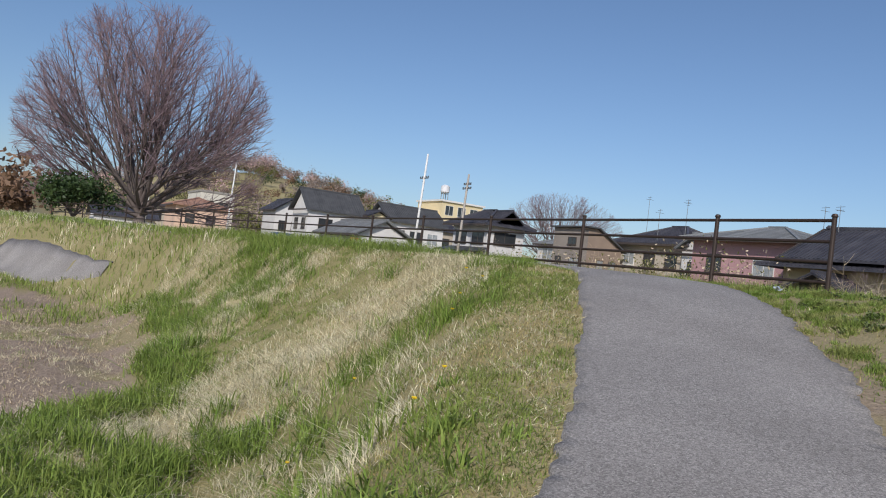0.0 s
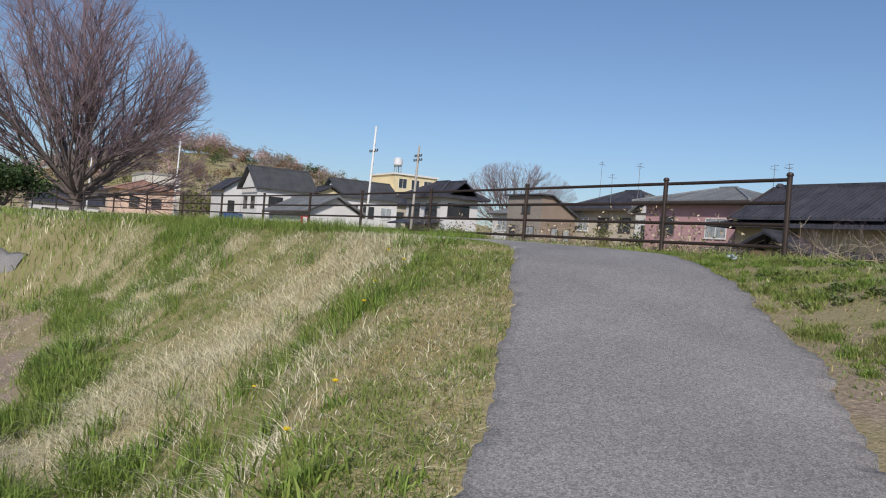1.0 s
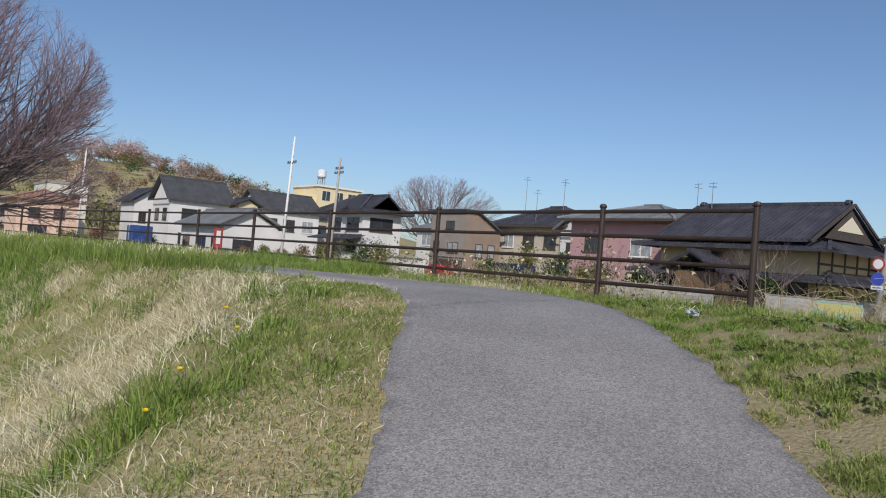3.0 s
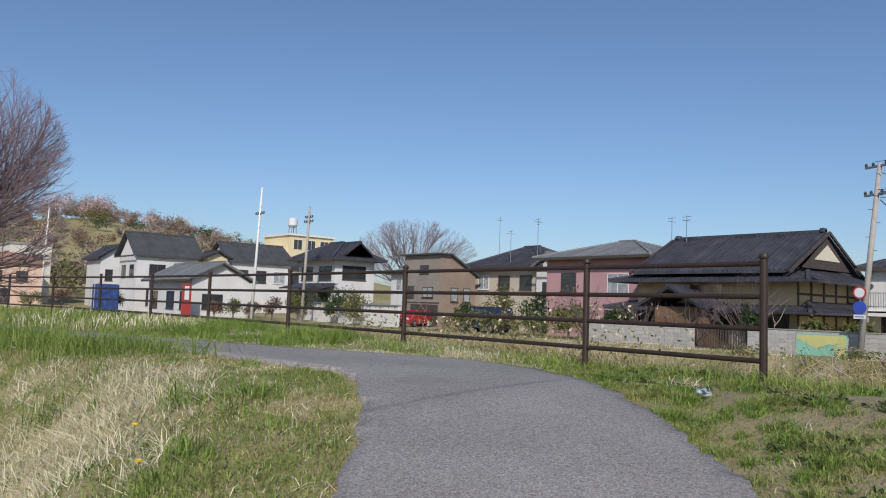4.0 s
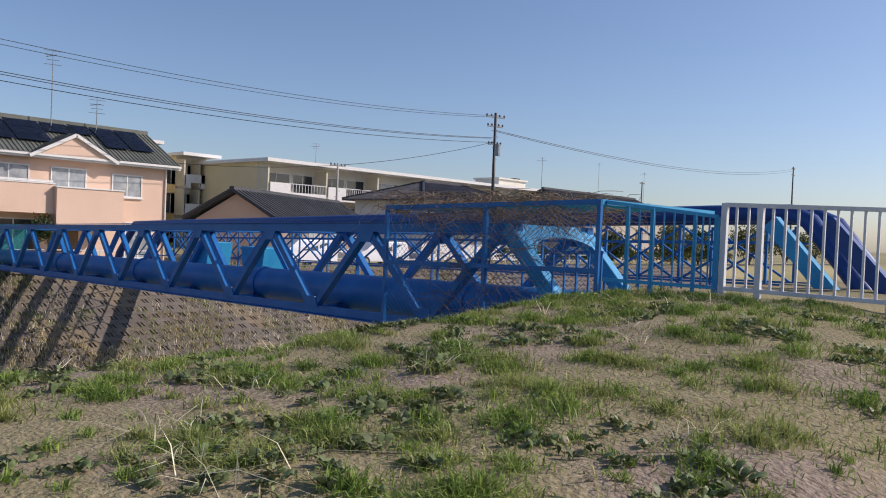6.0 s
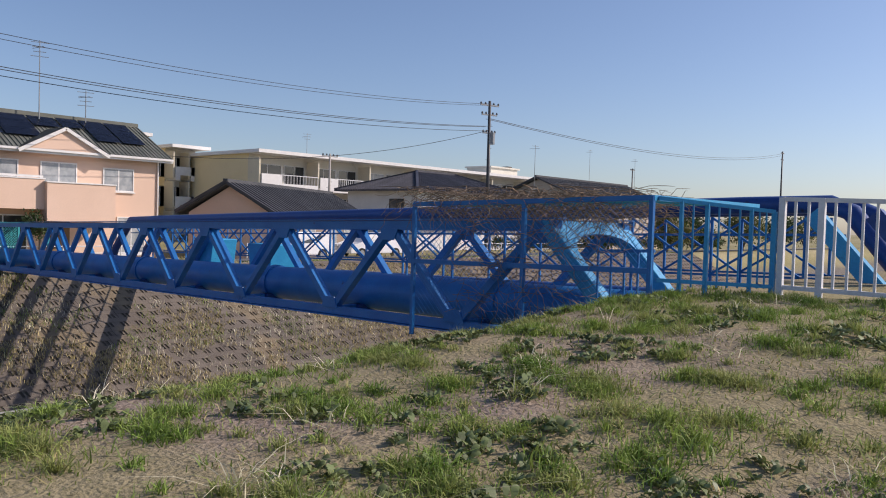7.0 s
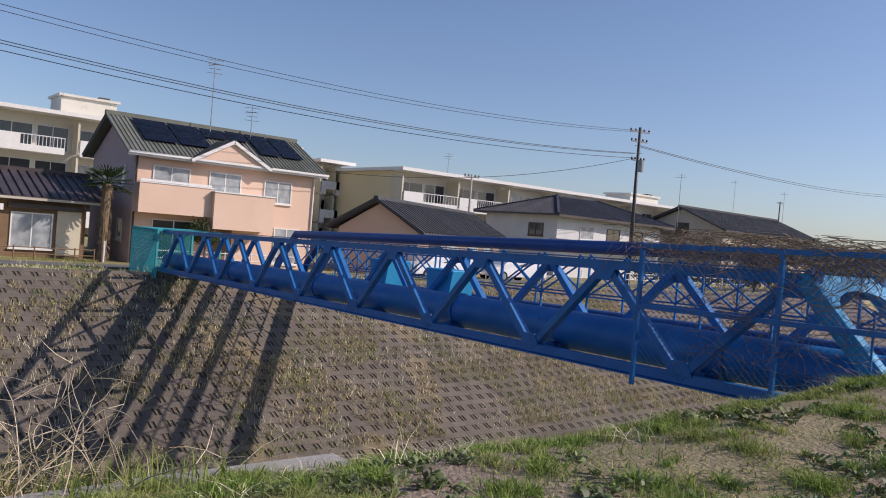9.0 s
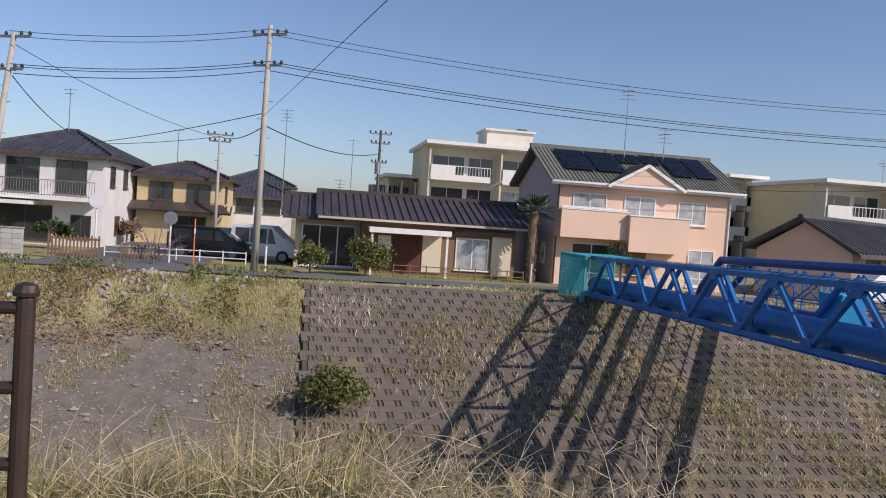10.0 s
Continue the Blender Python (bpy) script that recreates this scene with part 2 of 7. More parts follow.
    litter=mat("grey_blue_litter", (0.45, 0.50, 0.55), (0.25, 0.32, 0.42), 30, 0.5),
    stone_grey=mat("bank_stone", (0.20, 0.18, 0.155), (0.30, 0.27, 0.235), 4, 0.95, island=0.35),
    rubble=mat("pale_rubble", (0.46, 0.44, 0.42), (0.33, 0.31, 0.30), 3, 0.9, objrand=0.2, island=0.2),
)


# ---------------------------------------------------------------- mesh helpers
def thing(name, at, label, category, group="", kind="", rz=0):
    ob = new(name)
    ob.empty_display_size = 0.2
    ob.matrix_world = pose(*at, 0, 0, rz)
    return tagged(ob, label, category, group, kind)


def finish(name, bm, material, smooth=False):
    me = bpy.data.meshes.new(name)
    bm.normal_update()
    bm.to_mesh(me)
    bm.free()
    for m in (material if isinstance(material, (list, tuple)) else [material]):
        me.materials.append(m)
    if smooth:
        me.polygons.foreach_set("use_smooth", [True] * len(me.polygons))
    return me


def part(name, bm, material, parent=None, label="", smooth=False):
    ob = new(name, finish(name, bm, material, smooth))
    if parent is not None:
        ob.parent = parent
    if label:
        ob["label"] = label
    return ob


def single(name, bm, material, label, category, group="", kind="", smooth=False):
    return tagged(part(name, bm, material, None, "", smooth), label, category, group, kind)


def box(bm, x0, x1, y0, y1, z0, z1):
    v = [bm.verts.new(p) for p in ((x0, y0, z0), (x1, y0, z0), (x1, y1, z0), (x0, y1, z0), (x0, y0, z1), (x1, y0, z1), (x1, y1, z1), (x0, y1, z1))]
    for f in ((3, 2, 1, 0), (4, 5, 6, 7), (0, 1, 5, 4), (1, 2, 6, 5), (2, 3, 7, 6), (3, 0, 4, 7)):
        bm.faces.new([v[i] for i in f])
    return bm


def boxes(*rows):
    bm = bmesh.new()
    for r in rows:
        box(bm, *r)
    return bm


def tube(bm, pts, rads, sides=8, cap=True):
    """A tube along points with a radius at each."""
    pts = [Vector(p) for p in pts]
    if not isinstance(rads, (list, tuple)):
        rads = [rads] * len(pts)
    rings = []
    for i, p in enumerate(pts):
        d = (pts[min(i + 1, len(pts) - 1)] - pts[max(i - 1, 0)]).normalized()
        a = d.cross(Vector((0, 0, 1)) if abs(d.z) < 0.95 else Vector((1, 0, 0))).normalized()
        b = d.cross(a)
        rings.append([bm.verts.new(p + (a * math.cos(2 * math.pi * k / sides) + b * math.sin(2 * math.pi * k / sides)) * rads[i]) for k in range(sides)])
    for r, s in zip(rings, rings[1:]):
        for k in range(sides):
            bm.faces.new((r[k], s[k], s[(k + 1) % sides], r[(k + 1) % sides]))
    if cap and sides > 2:
        bm.faces.new(rings[0])
        bm.faces.new(rings[-1][::-1])
    return bm


def beam(bm, a, b, w, h, up=(0, 0, 1)):
    """A rectangular bar from a to b, w wide and h high."""
    a, b = Vector(a), Vector(b)
    d = (b - a).normalized()
    s = d.cross(Vector(up))
    s = s.normalized() if s.length > 1e-4 else Vector((1, 0, 0))
    u = s.cross(d).normalized()
    v = [bm.verts.new(p + s * i * w / 2 + u * j * h / 2) for p in (a, b) for i, j in ((-1, -1), (1, -1), (1, 1), (-1, 1))]
    for f in ((0, 1, 2, 3), (7, 6, 5, 4), (0, 4, 5, 1), (1, 5, 6, 2), (2, 6, 7, 3), (3, 7, 4, 0)):
        bm.faces.new([v[i] for i in f])
    return bm


def bev(bm, w, seg=1):
    bmesh.ops.bevel(bm, geom=bm.edges[:], offset=w, segments=seg, affect="EDGES", profile=0.6)
    return bm


def vnoise(x, y, scale, seed=0):
    """Smooth value noise, 0 to 1, for arrays."""
    x, y = np.asarray(x, float) / scale, np.asarray(y, float) / scale
    xi, yi = np.floor(x).astype(np.int64), np.floor(y).astype(np.int64)
    fx, fy = x - xi, y - yi
    fx, fy = fx * fx * (3 - 2 * fx), fy * fy * (3 - 2 * fy)

    def h(a, b):
        n = (a * 374761393 + b * 668265263 + seed * 974634777) & 0xFFFFFFFF
        n = ((n ^ (n >> 13)) * 1274126177) & 0xFFFFFFFF
        return ((n ^ (n >> 16)) & 0xFFFF) / 65535.0
    return (h(xi, yi) * (1 - fx) + h(xi + 1, yi) * fx) * (1 - fy) + (h(xi, yi + 1) * (1 - fx) + h(xi + 1, yi + 1) * fx) * fy


def fbm(x, y, scale, seed=0):
    return (vnoise(x, y, scale, seed) * 4 + vnoise(x, y, scale / 2.1, seed + 1) * 2 + vnoise(x, y, scale / 4.3, seed + 2)) / 7


def smooth(a, b, v):
    k = np.clip((np.asarray(v, float) - a) / (b - a), 0, 1)
    return k * k * (3 - 2 * k)


def raw_mesh(name, verts, quads, tris, material):
    """A mesh straight from arrays: vertices, quads and triangles."""
    me = bpy.data.meshes.new(name)
    nq, nt = len(quads), len(tris)
    me.vertices.add(len(verts))
    me.vertices.foreach_set("co", np.asarray(verts, np.float32).ravel())
    idx = np.concatenate([np.asarray(quads, np.int32).ravel(), np.asarray(tris, np.int32).ravel()]) if nt and nq else np.asarray(quads if nq else tris, np.int32).ravel()
    me.loops.add(len(idx))
    me.loops.foreach_set("vertex_index", idx)
    me.polygons.add(nq + nt)
    start = np.concatenate([np.arange(nq) * 4, nq * 4 + np.arange(nt) * 3]).astype(np.int32)
    me.polygons.foreach_set("loop_start", start)
    me.update(calc_edges=True)
    me.materials.append(material)
    return me


def blades(name, x, y, z, height, width, lean, material, rng, bend=0.6):
    """Grass blades: a tapered quad and a tip each, leaning and bent."""
    n = len(x)
    a, b = rng.uniform(0, 2 * np.pi, n), rng.uniform(0, 2 * np.pi, n)
    l = np.abs(rng.normal(0, 1, n)) * lean
    sx, sy = np.cos(a) * width / 2, np.sin(a) * width / 2
    dx, dy = np.cos(b) * l * height, np.sin(b) * l * height
    v = np.zeros((n, 5, 3))
    v[:, 0] = np.stack([x - sx, y - sy, z - 0.01], 1)
    v[:, 1] = np.stack([x + sx, y + sy, z - 0.01], 1)
    m = 0.55
    mx, my, mz = x + dx * m * (1 - bend * 0.5), y + dy * m * (1 - bend * 0.5), z + height * m
    v[:, 2] = np.stack([mx + sx * 0.7, my + sy * 0.7, mz], 1)
    v[:, 3] = np.stack([mx - sx * 0.7, my - sy * 0.7, mz], 1)
    v[:, 4] = np.stack([x + dx, y + dy, z + height * (1 - bend * np.minimum(l, 1.2) * 0.5)], 1)
    k = np.arange(n)[:, None] * 5
    return new(name, raw_mesh(name, v.reshape(-1, 3), k + np.array([[0, 1, 2, 3]]), k + np.array([[3, 2, 4]]), material))


def leaves(name, centres, size, material, rng, flat=0.0):
    """Many small four-cornered leaves, turned at random, one at each centre."""
    c = np.asarray(centres, float)
    n = len(c)
    u = rng.normal(0, 1, (n, 3))
    u[:, 2] *= 1 - flat
    u /= np.linalg.norm(u, axis=1)[:, None] + 1e-9
    w = np.cross(u, rng.normal(0, 1, (n, 3)))
    w /= np.linalg.norm(w, axis=1)[:, None] + 1e-9
    s = (np.asarray(size) * rng.uniform(0.6, 1.3, n))[:, None]
    v = np.stack([c - u * s, c + w * s * 0.45, c + u * s, c - w * s * 0.45], 1)
    k = np.arange(n)[:, None] * 4
    return raw_mesh(name, v.reshape(-1, 3), k + np.array([[0, 1, 2, 3]]), np.zeros((0, 3), np.int32), material)


# ---------------------------------------------------------------- ground
RAMP = [(-14.0, -11.6, -2.45), (-11.3, -8.9, -2.1), (-9.3, -6.9, -1.75), (-7.6, -5.2, -1.33), (-6.35, -3.95, -1.0), (-5.0, -2.4, -0.66),
        (-3.85, -0.95, -0.30), (-2.75, 0.55, -0.06), (-2.05, 2.1, 0.0), (-2.3, 4.0, 0.0), (-2.95, 6.6, 0.0), (-3.7, 10.0, -0.03),
        (-4.7, 15.0, -0.1), (-6.4, 24.0, -0.1), (-9.2, 36.0, -0.1), (-14.0, 54.0, -0.1)]


def ramp_at(x, y):
    """Distance to the path's centre line, its height there, the way along it."""
    x, y = np.asarray(x, float), np.asarray(y, float)
    best = np.full(x.shape, 1e9)
    h = np.zeros(x.shape)
    for (ax, ay, az), (bx, by, bz) in zip(RAMP, RAMP[1:]):
        ux, uy = bx - ax, by - ay
        k = np.clip(((x - ax) * ux + (y - ay) * uy) / (ux * ux + uy * uy), 0, 1)
        d = np.hypot(x - ax - k * ux, y - ay - k * uy)
        near = d < best
        best = np.where(near, d, best)
        h = np.where(near, az + k * (bz - az), h)
    return best, h


def bend(y):
    """How far the levee swings to the landward side further upstream."""
    return -smooth(12, 60, y) * 9.0


def field_edge(y):
    """Where the foot of the slope meets the tilled field."""
    return np.interp(y, [-12, -6, 0, 1.7, 3.4, 6.4, 10, 15.7, 18, 60], [-10.6, -10.4, -9.9, -9.4, -8.3, -7.5, -7.5, -7.9, -9.2, -26]) + 0.5 * (vnoise(y, y * 0, 1.1, 61) - 0.5)


def ground_z(x, y):
    x, y = np.asarray(x, float), np.asarray(y, float)
    xs = x - bend(y)
    land = -2.2 + 2.2 * smooth(-8.4, -3.4, xs) ** 0.9
    land = np.where(xs < -8, -2.2 - 0.1 * smooth(-8, -30, xs), land)
    land = land + 0.42 * smooth(-3.0, -9.5, y) * smooth(-5.5, -2.5, xs) * (1 - smooth(-0.9, 0.4, xs))
    d, h = ramp_at(x, y)
    k = 1 - smooth(1.25, 3.0, d)
    z = land * (1 - k) + (h - 0.025) * k
    # riverside slope, bed, far slope, far land
    river = np.interp(xs, [0.0, 0.75, 1.05, 8.6, 9.4, 12.2, 13.8, 22.0, 24.0, 29.0, 33.0, 1000.0],
                      [0.0, -0.2, -0.34, -4.4, -5.25, -5.0, -5.0, -0.86, -0.95, -1.2, -1.25, -1.25])
    river = river - np.where((xs > 13.6) & (xs < 21.6) & (y < -1.0), 0.14, 0.0)
    river = river - 0.17 * smooth(-4.2, -7.2, y) * smooth(0.0, 0.6, xs) * (1 - smooth(2, 5, xs))
    lift = 0.42 * smooth(-3.0, -9.5, y) * (1 - smooth(-0.9, 0.4, xs))
    z = np.where(xs > 0.0, np.minimum(z, river + lift * 0.3), z)
    # hills far upstream
    far = np.hypot(x - 75, (y - 330) * 0.8)
    z = z + 26 * np.exp(-(far / 85) ** 2) + 12 * np.exp(-(np.hypot(x - 150, y - 380) / 110) ** 2) + 8 * np.exp(-(np.hypot(x - 70, y - 145) / 34) ** 2)
    rough = (fbm(x, y, 1.1, 3) - 0.5) * 0.10 + (fbm(x, y, 0.35, 9) - 0.5) * 0.025
    rough = rough + (fbm(x, y, 0.62, 65) - 0.5) * 0.30 * smooth(1.7, 2.6, d) * (((x + 4.5) * 0.714 - (y + 2.0) * 0.70) < 0) * (x < -2.5 - 0.25 * (y - 3)) * smooth(-0.2, 0.6, x - field_edge(y))
    plough = smooth(0.0, 0.3, field_edge(y) - x) * (x > -60) * (y > -40)
    z = z + plough * ((fbm(x, y, 0.8, 62) - 0.5) * 0.16 - 0.13)
    flatten = smooth(1.0, 1.5, d) * (1 - smooth(20, 40, np.abs(x)) * 0.6) * np.where((xs > 13.5) & (xs < 24), 0.15, 1.0)
    return z + rough * flatten


LANE = [(-7.3, 15.7), (-8.1, 19.5), (-9.0, 23.5), (-10.2, 28.0), (-14.0, 36.0), (-22.0, 48.0)]


def lane_at(x, y):
    """Distance to the middle of the lane at the foot of the levee."""
    best = np.full(np.shape(x), 1e9)
    for (ax, ay), (bx, by_) in zip(LANE, LANE[1:]):
        ux, uy = bx - ax, by_ - ay
        k = np.clip(((x - ax) * ux + (y - ay) * uy) / (ux * ux + uy * uy), 0, 1)
        best = np.minimum(best, np.hypot(x - ax - k * ux, y - ay - k * uy))
    return best


def axis(*spans):
    """Grid lines from spans (from, to, step)."""
    out = [np.arange(a, b, s) for a, b, s in spans]
    return np.concatenate(out + [np.array([spans[-1][1]])])


gx = axis((-900, -100, 80), (-100, -30, 7), (-30, -12, 0.8), (-12, 2.4, 0.13), (2.4, 34, 0.6), (34, 100, 5), (100, 260, 10), (260, 1500, 80))
gy = axis((-1200, -100, 80), (-100, -30, 5), (-30, -13, 0.7), (-13, 14, 0.13), (14, 60, 0.7), (60, 130, 4), (130, 480, 9), (480, 1500, 80))
GX, GY = np.meshgrid(gx, gy)
GZ = ground_z(GX, GY)
nx, ny = len(gx), len(gy)
gi = np.arange(nx * ny).reshape(ny, nx)
gq = np.stack([gi[:-1, :-1], gi[:-1, 1:], gi[1:, 1:], gi[1:, :-1]], -1).reshape(-1, 4)


def cover(x, y):
    """What grows where: shares of green, straw, bare soil, 0 to 1."""
    xs = x - bend(y)
    d, _ = ramp_at(x, y)
    n1, n2, n3 = fbm(x, y, 2.4, 21), fbm(x, y, 0.9, 33), fbm(x, y, 0.5, 41)
    river_side = ((x + 4.5) * 0.714 - (y + 2.0) * 0.70) > 0       # on the bridge's side of the ramp
    crest = river_side & (y < 1.5) & (xs < 0.9)
    soil = np.where(crest, (0.40 + 0.60 * smooth(0.40, 0.52, n2 * 0.6 + n1 * 0.4)) * (1 - 0.55 * smooth(-4.2, -2.4, y)) * smooth(0.7, 0.9, d) * (1 - 0.5 * smooth(-5.0, -9.0, y)), 0.0)
    left = ~river_side
    soil = np.where(left & (x < field_edge(y)) & (x > -60), 0.35 + 0.65 * smooth(0.36, 0.50, n1 * 0.7 + n3 * 0.3), soil)
    w = (n1 - 0.5) * 2.2
    # slanting swathes of dead grass down the landward slope
    swathe = np.exp(-((y - 2.5 - 0.35 * (x + 3.6) + w) / 1.1) ** 4) * smooth(1.1, 1.5, d)
    swathe = np.maximum(swathe, np.exp(-((y - 5.9 - 0.45 * (x + 5.8) + w) / 0.65) ** 4) * smooth(1.6, 2.2, d))
    swathe = np.maximum(swathe, 0.9 * np.exp(-((y + 2.2 - 0.6 * (x + 7.2) + w) / 0.5) ** 4) * smooth(1.5, 1.9, d))
    swathe = np.maximum(swathe, 0.8 * np.exp(-((y - 10.5 - 0.45 * (x + 5.8) + w) / 1.2) ** 4) * smooth(1.8, 2.4, d))
    straw = np.where(left & (xs < 0.2), np.clip(swathe * (0.65 + 0.5 * n3) + 0.4 * smooth(0.54, 0.64, n2), 0, 1) * smooth(-0.1, 0.3, x - field_edge(y)), smooth(0.54, 0.62, n2) * 0.6 * (~crest))
    straw = np.where((xs > 0.15) & (y > -2.5), np.maximum(straw, 0.62), straw)
    straw = np.where(xs > 19, smooth(0.45, 0.7, n1) * 0.8, straw)
    # trodden verge, half dry
    straw = np.where((d < 2.0) & left & (y < 8), np.maximum(straw, (0.25 + 0.45 * smooth(0.4, 0.6, n2)) * smooth(2.0, 1.5, d)), straw)
    green = np.clip(1 - soil - straw * 0.8, 0, 1)
    return green, straw, soil


def gravel(x, y):
    """The grey-brown stony lower slope of the far bank upstream of the blocks."""
    xs = x - bend(y)
    return ((xs > 13.0) & (xs < 21)) * smooth(20.4, 18.8, xs + 1.6 * (fbm(x, y, 1.5, 55) - 0.5)) * (y < 14)


me = raw_mesh("ground", np.stack([GX, GY, GZ], -1).reshape(-1, 3), gq, np.zeros((0, 3), np.int32), None)
me.polygons.foreach_set("use_smooth", [True] * len(me.polygons))
cg, cs, cb = cover(GX.ravel(), GY.ravel())
for attr, vals in (("green", cg), ("straw", cs), ("soil", cb), ("gravel", gravel(GX.ravel(), GY.ravel()))):
    me.attributes.new(attr, "FLOAT", "POINT").data.foreach_set("value", vals.astype(np.float32))


def ground_material():
    m = bpy.data.materials.new("levee_ground")
    m.use_nodes = True
    t = m.node_tree
    p = t.nodes["Principled BSDF"]
    p.inputs["Roughness"].default_value = 0.97
    p.inputs["Specular IOR Level"].default_value = 0.2
    co = t.nodes.new("ShaderNodeTexCoord")

    def noisy(scale, a, b):
        n = t.nodes.new("ShaderNodeTexNoise")
        n.inputs["Scale"].default_value, n.inputs["Detail"].default_value, n.inputs["Roughness"].default_value = scale, 8, 0.65
        t.links.new(co.outputs["Object"], n.inputs["Vector"])
        r = t.nodes.new("ShaderNodeValToRGB")
        r.color_ramp.elements[0].position, r.color_ramp.elements[1].position = 0.3, 0.7
        r.color_ramp.elements[0].color, r.color_ramp.elements[1].color = (*a, 1), (*b, 1)
        t.links.new(n.outputs["Fac"], r.inputs["Fac"])
        return r.outputs["Color"], n.outputs["Fac"]

    base, fine = noisy(9.0, (0.19, 0.175, 0.075), (0.36, 0.31, 0.15))
    turf, _ = noisy(48.0, (0.12, 0.125, 0.04), (0.44, 0.37, 0.20))
    mx = t.nodes.new("ShaderNodeMixRGB")
    mx.inputs["Fac"].default_value = 0.6
    t.links.new(base, mx.inputs["Color1"])
    t.links.new(turf, mx.inputs["Color2"])
    base = mx.outputs["Color"]
    for attr, scale, a, b in (("straw", 14.0, (0.32, 0.27, 0.15), (0.50, 0.43, 0.27)), ("soil", 26.0, (0.17, 0.125, 0.09), (0.42, 0.335, 0.27)), ("gravel", 3.0, (0.13, 0.115, 0.10), (0.22, 0.195, 0.165))):
        c, _ = noisy(scale, a, b)
        at = t.nodes.new("ShaderNodeAttribute")
        at.attribute_name = attr
        mx = t.nodes.new("ShaderNodeMixRGB")
        t.links.new(at.outputs["Fac"], mx.inputs["Fac"])
        t.links.new(base, mx.inputs["Color1"])
        t.links.new(c, mx.inputs["Color2"])
        base = mx.outputs["Color"]
    t.links.new(base, p.inputs["Base Color"])
    n = t.nodes.new("ShaderNodeTexNoise")
    n.inputs["Scale"].default_value, n.inputs["Detail"].default_value = 38, 8
    t.links.new(co.outputs["Object"], n.inputs["Vector"])
    b = t.nodes.new("ShaderNodeBump")
    b.inputs["Strength"].default_value, b.inputs["Distance"].default_value = 0.75, 0.03
    t.links.new(n.outputs["Fac"], b.inputs["Height"])
    t.links.new(b.outputs["Normal"], p.inputs["Normal"])
    return m


me.materials.clear()
me.materials.append(ground_material())
tagged(new("ground", me), "grassy river levee with dry straw and bare soil patches", "ground", kind="structure")


def gz(x, y):
    return float(ground_z(np.array([x]), np.array([y]))[0])


# the asphalt path: a strip with uneven, crumbling edges
def path_strip():
    pts = [Vector(p) for p in RAMP]
    dense = []
    for i in range(len(pts) - 1):
        p0, p1, p2, p3 = pts[max(i - 1, 0)], pts[i], pts[i + 1], pts[min(i + 2, len(pts) - 1)]
        n = max(2, int((p2 - p1).length / 0.05))
        for k in range(n):
            s = k / n
            dense.append(0.5 * ((2 * p1) + (p2 - p0) * s + (2 * p0 - 5 * p1 + 4 * p2 - p3) * s * s + (3 * p1 - p0 - 3 * p2 + p3) * s ** 3))
    bm = bmesh.new()
    rows = []
    for i, p in enumerate(dense):
        d = dense[min(i + 1, len(dense) - 1)] - dense[max(i - 1, 0)]
        side = Vector((-d.y, d.x, 0)).normalized()
        half = 1.0 - 0.45 * float(smooth(3.0, 6.5, p.y)) + 0.08 * noise.noise(Vector((p.x * 0.7, p.y * 0.7, 4)))
        el = 0.05 * noise.noise(Vector((p.x * 1.9, p.y * 1.9, 5))) + 0.06 * noise.noise(Vector((p.x * 4, p.y * 4, 1))) + 0.06 * noise.noise(Vector((p.x * 11, p.y * 11, 2))) + 0.05 * noise.noise(Vector((p.x * 23, p.y * 23, 3)))
        er = 0.06 * noise.noise(Vector((p.x * 1.9, p.y * 1.9, 9))) + 0.06 * noise.noise(Vector((p.x * 4, p.y * 4, 7))) + 0.06 * noise.noise(Vector((p.x * 11, p.y * 11, 8))) + 0.05 * noise.noise(Vector((p.x * 23, p.y * 23, 6)))
        row = []
        bl, br = half * 0.85, half * (0.85 + 0.21 * float(smooth(-3.8, -2.2, p.y)))
        lh, rh = bl + el * 0.6, br + er * 0.8
        for s, dz in ((lh, -0.06), (lh - 0.012, 0.014), (bl - 0.12, 0.02), (bl * 0.4, 0.03), (-br * 0.4, 0.03), (-br + 0.15, 0.02), (-rh + 0.012, 0.014), (-rh, -0.06)):
            row.append(bm.verts.new((p.x + side.x * s, p.y + side.y * s, p.z + dz)))
        rows.append(row)
    for a, b in zip(rows, rows[1:]):
        for k in range(7):
            bm.faces.new((a[k + 1], a[k], b[k], b[k + 1]))
    return bm


single("path", path_strip(), M["asphalt"], "grey asphalt footpath climbing the levee", "path", kind="structure", smooth=True)

# water, far road, kerb line of the near bank
single("river", boxes((8.4, 13.4, -300, 300, -5.2, -5.06)), M["water"], "shallow dark river between the banks", "water", kind="structure")
bm = bmesh.new()
for i in range(-60, 40):
    y0, y1 = i * 2.0, i * 2.0 + 2.0
    v = [bm.verts.new((x + float(bend(np.array([yy]))[0]), yy, z)) for yy in (y0, y1) for x, z in ((24.6, -0.93), (24.6, -0.90), (28.2, -1.06), (28.2, -1.2))]
    for k in range(3):
        bm.faces.new((v[k], v[k + 1], v[k + 5], v[k + 4]))
single("road", bm, M["road"], "narrow grey asphalt riverside road", "road", kind="structure")
bm = bmesh.new()
for i in range(26):
    y0, y1 = -32 + i * 1.2, -32 + i * 1.2 + 1.185
    dip = -0.17 * float(smooth(-4.2, -7.2, y0))
    box(bm, 0.64 + (0.02 if i % 3 == 0 else 0), 0.90, y0, y1, -0.6 + dip, -0.195 + 0.01 * (i % 2) + dip)
single("kerb", bev(bm, 0.015), M["concrete"], "pale concrete coping along the bank top", "kerb", kind="structure")


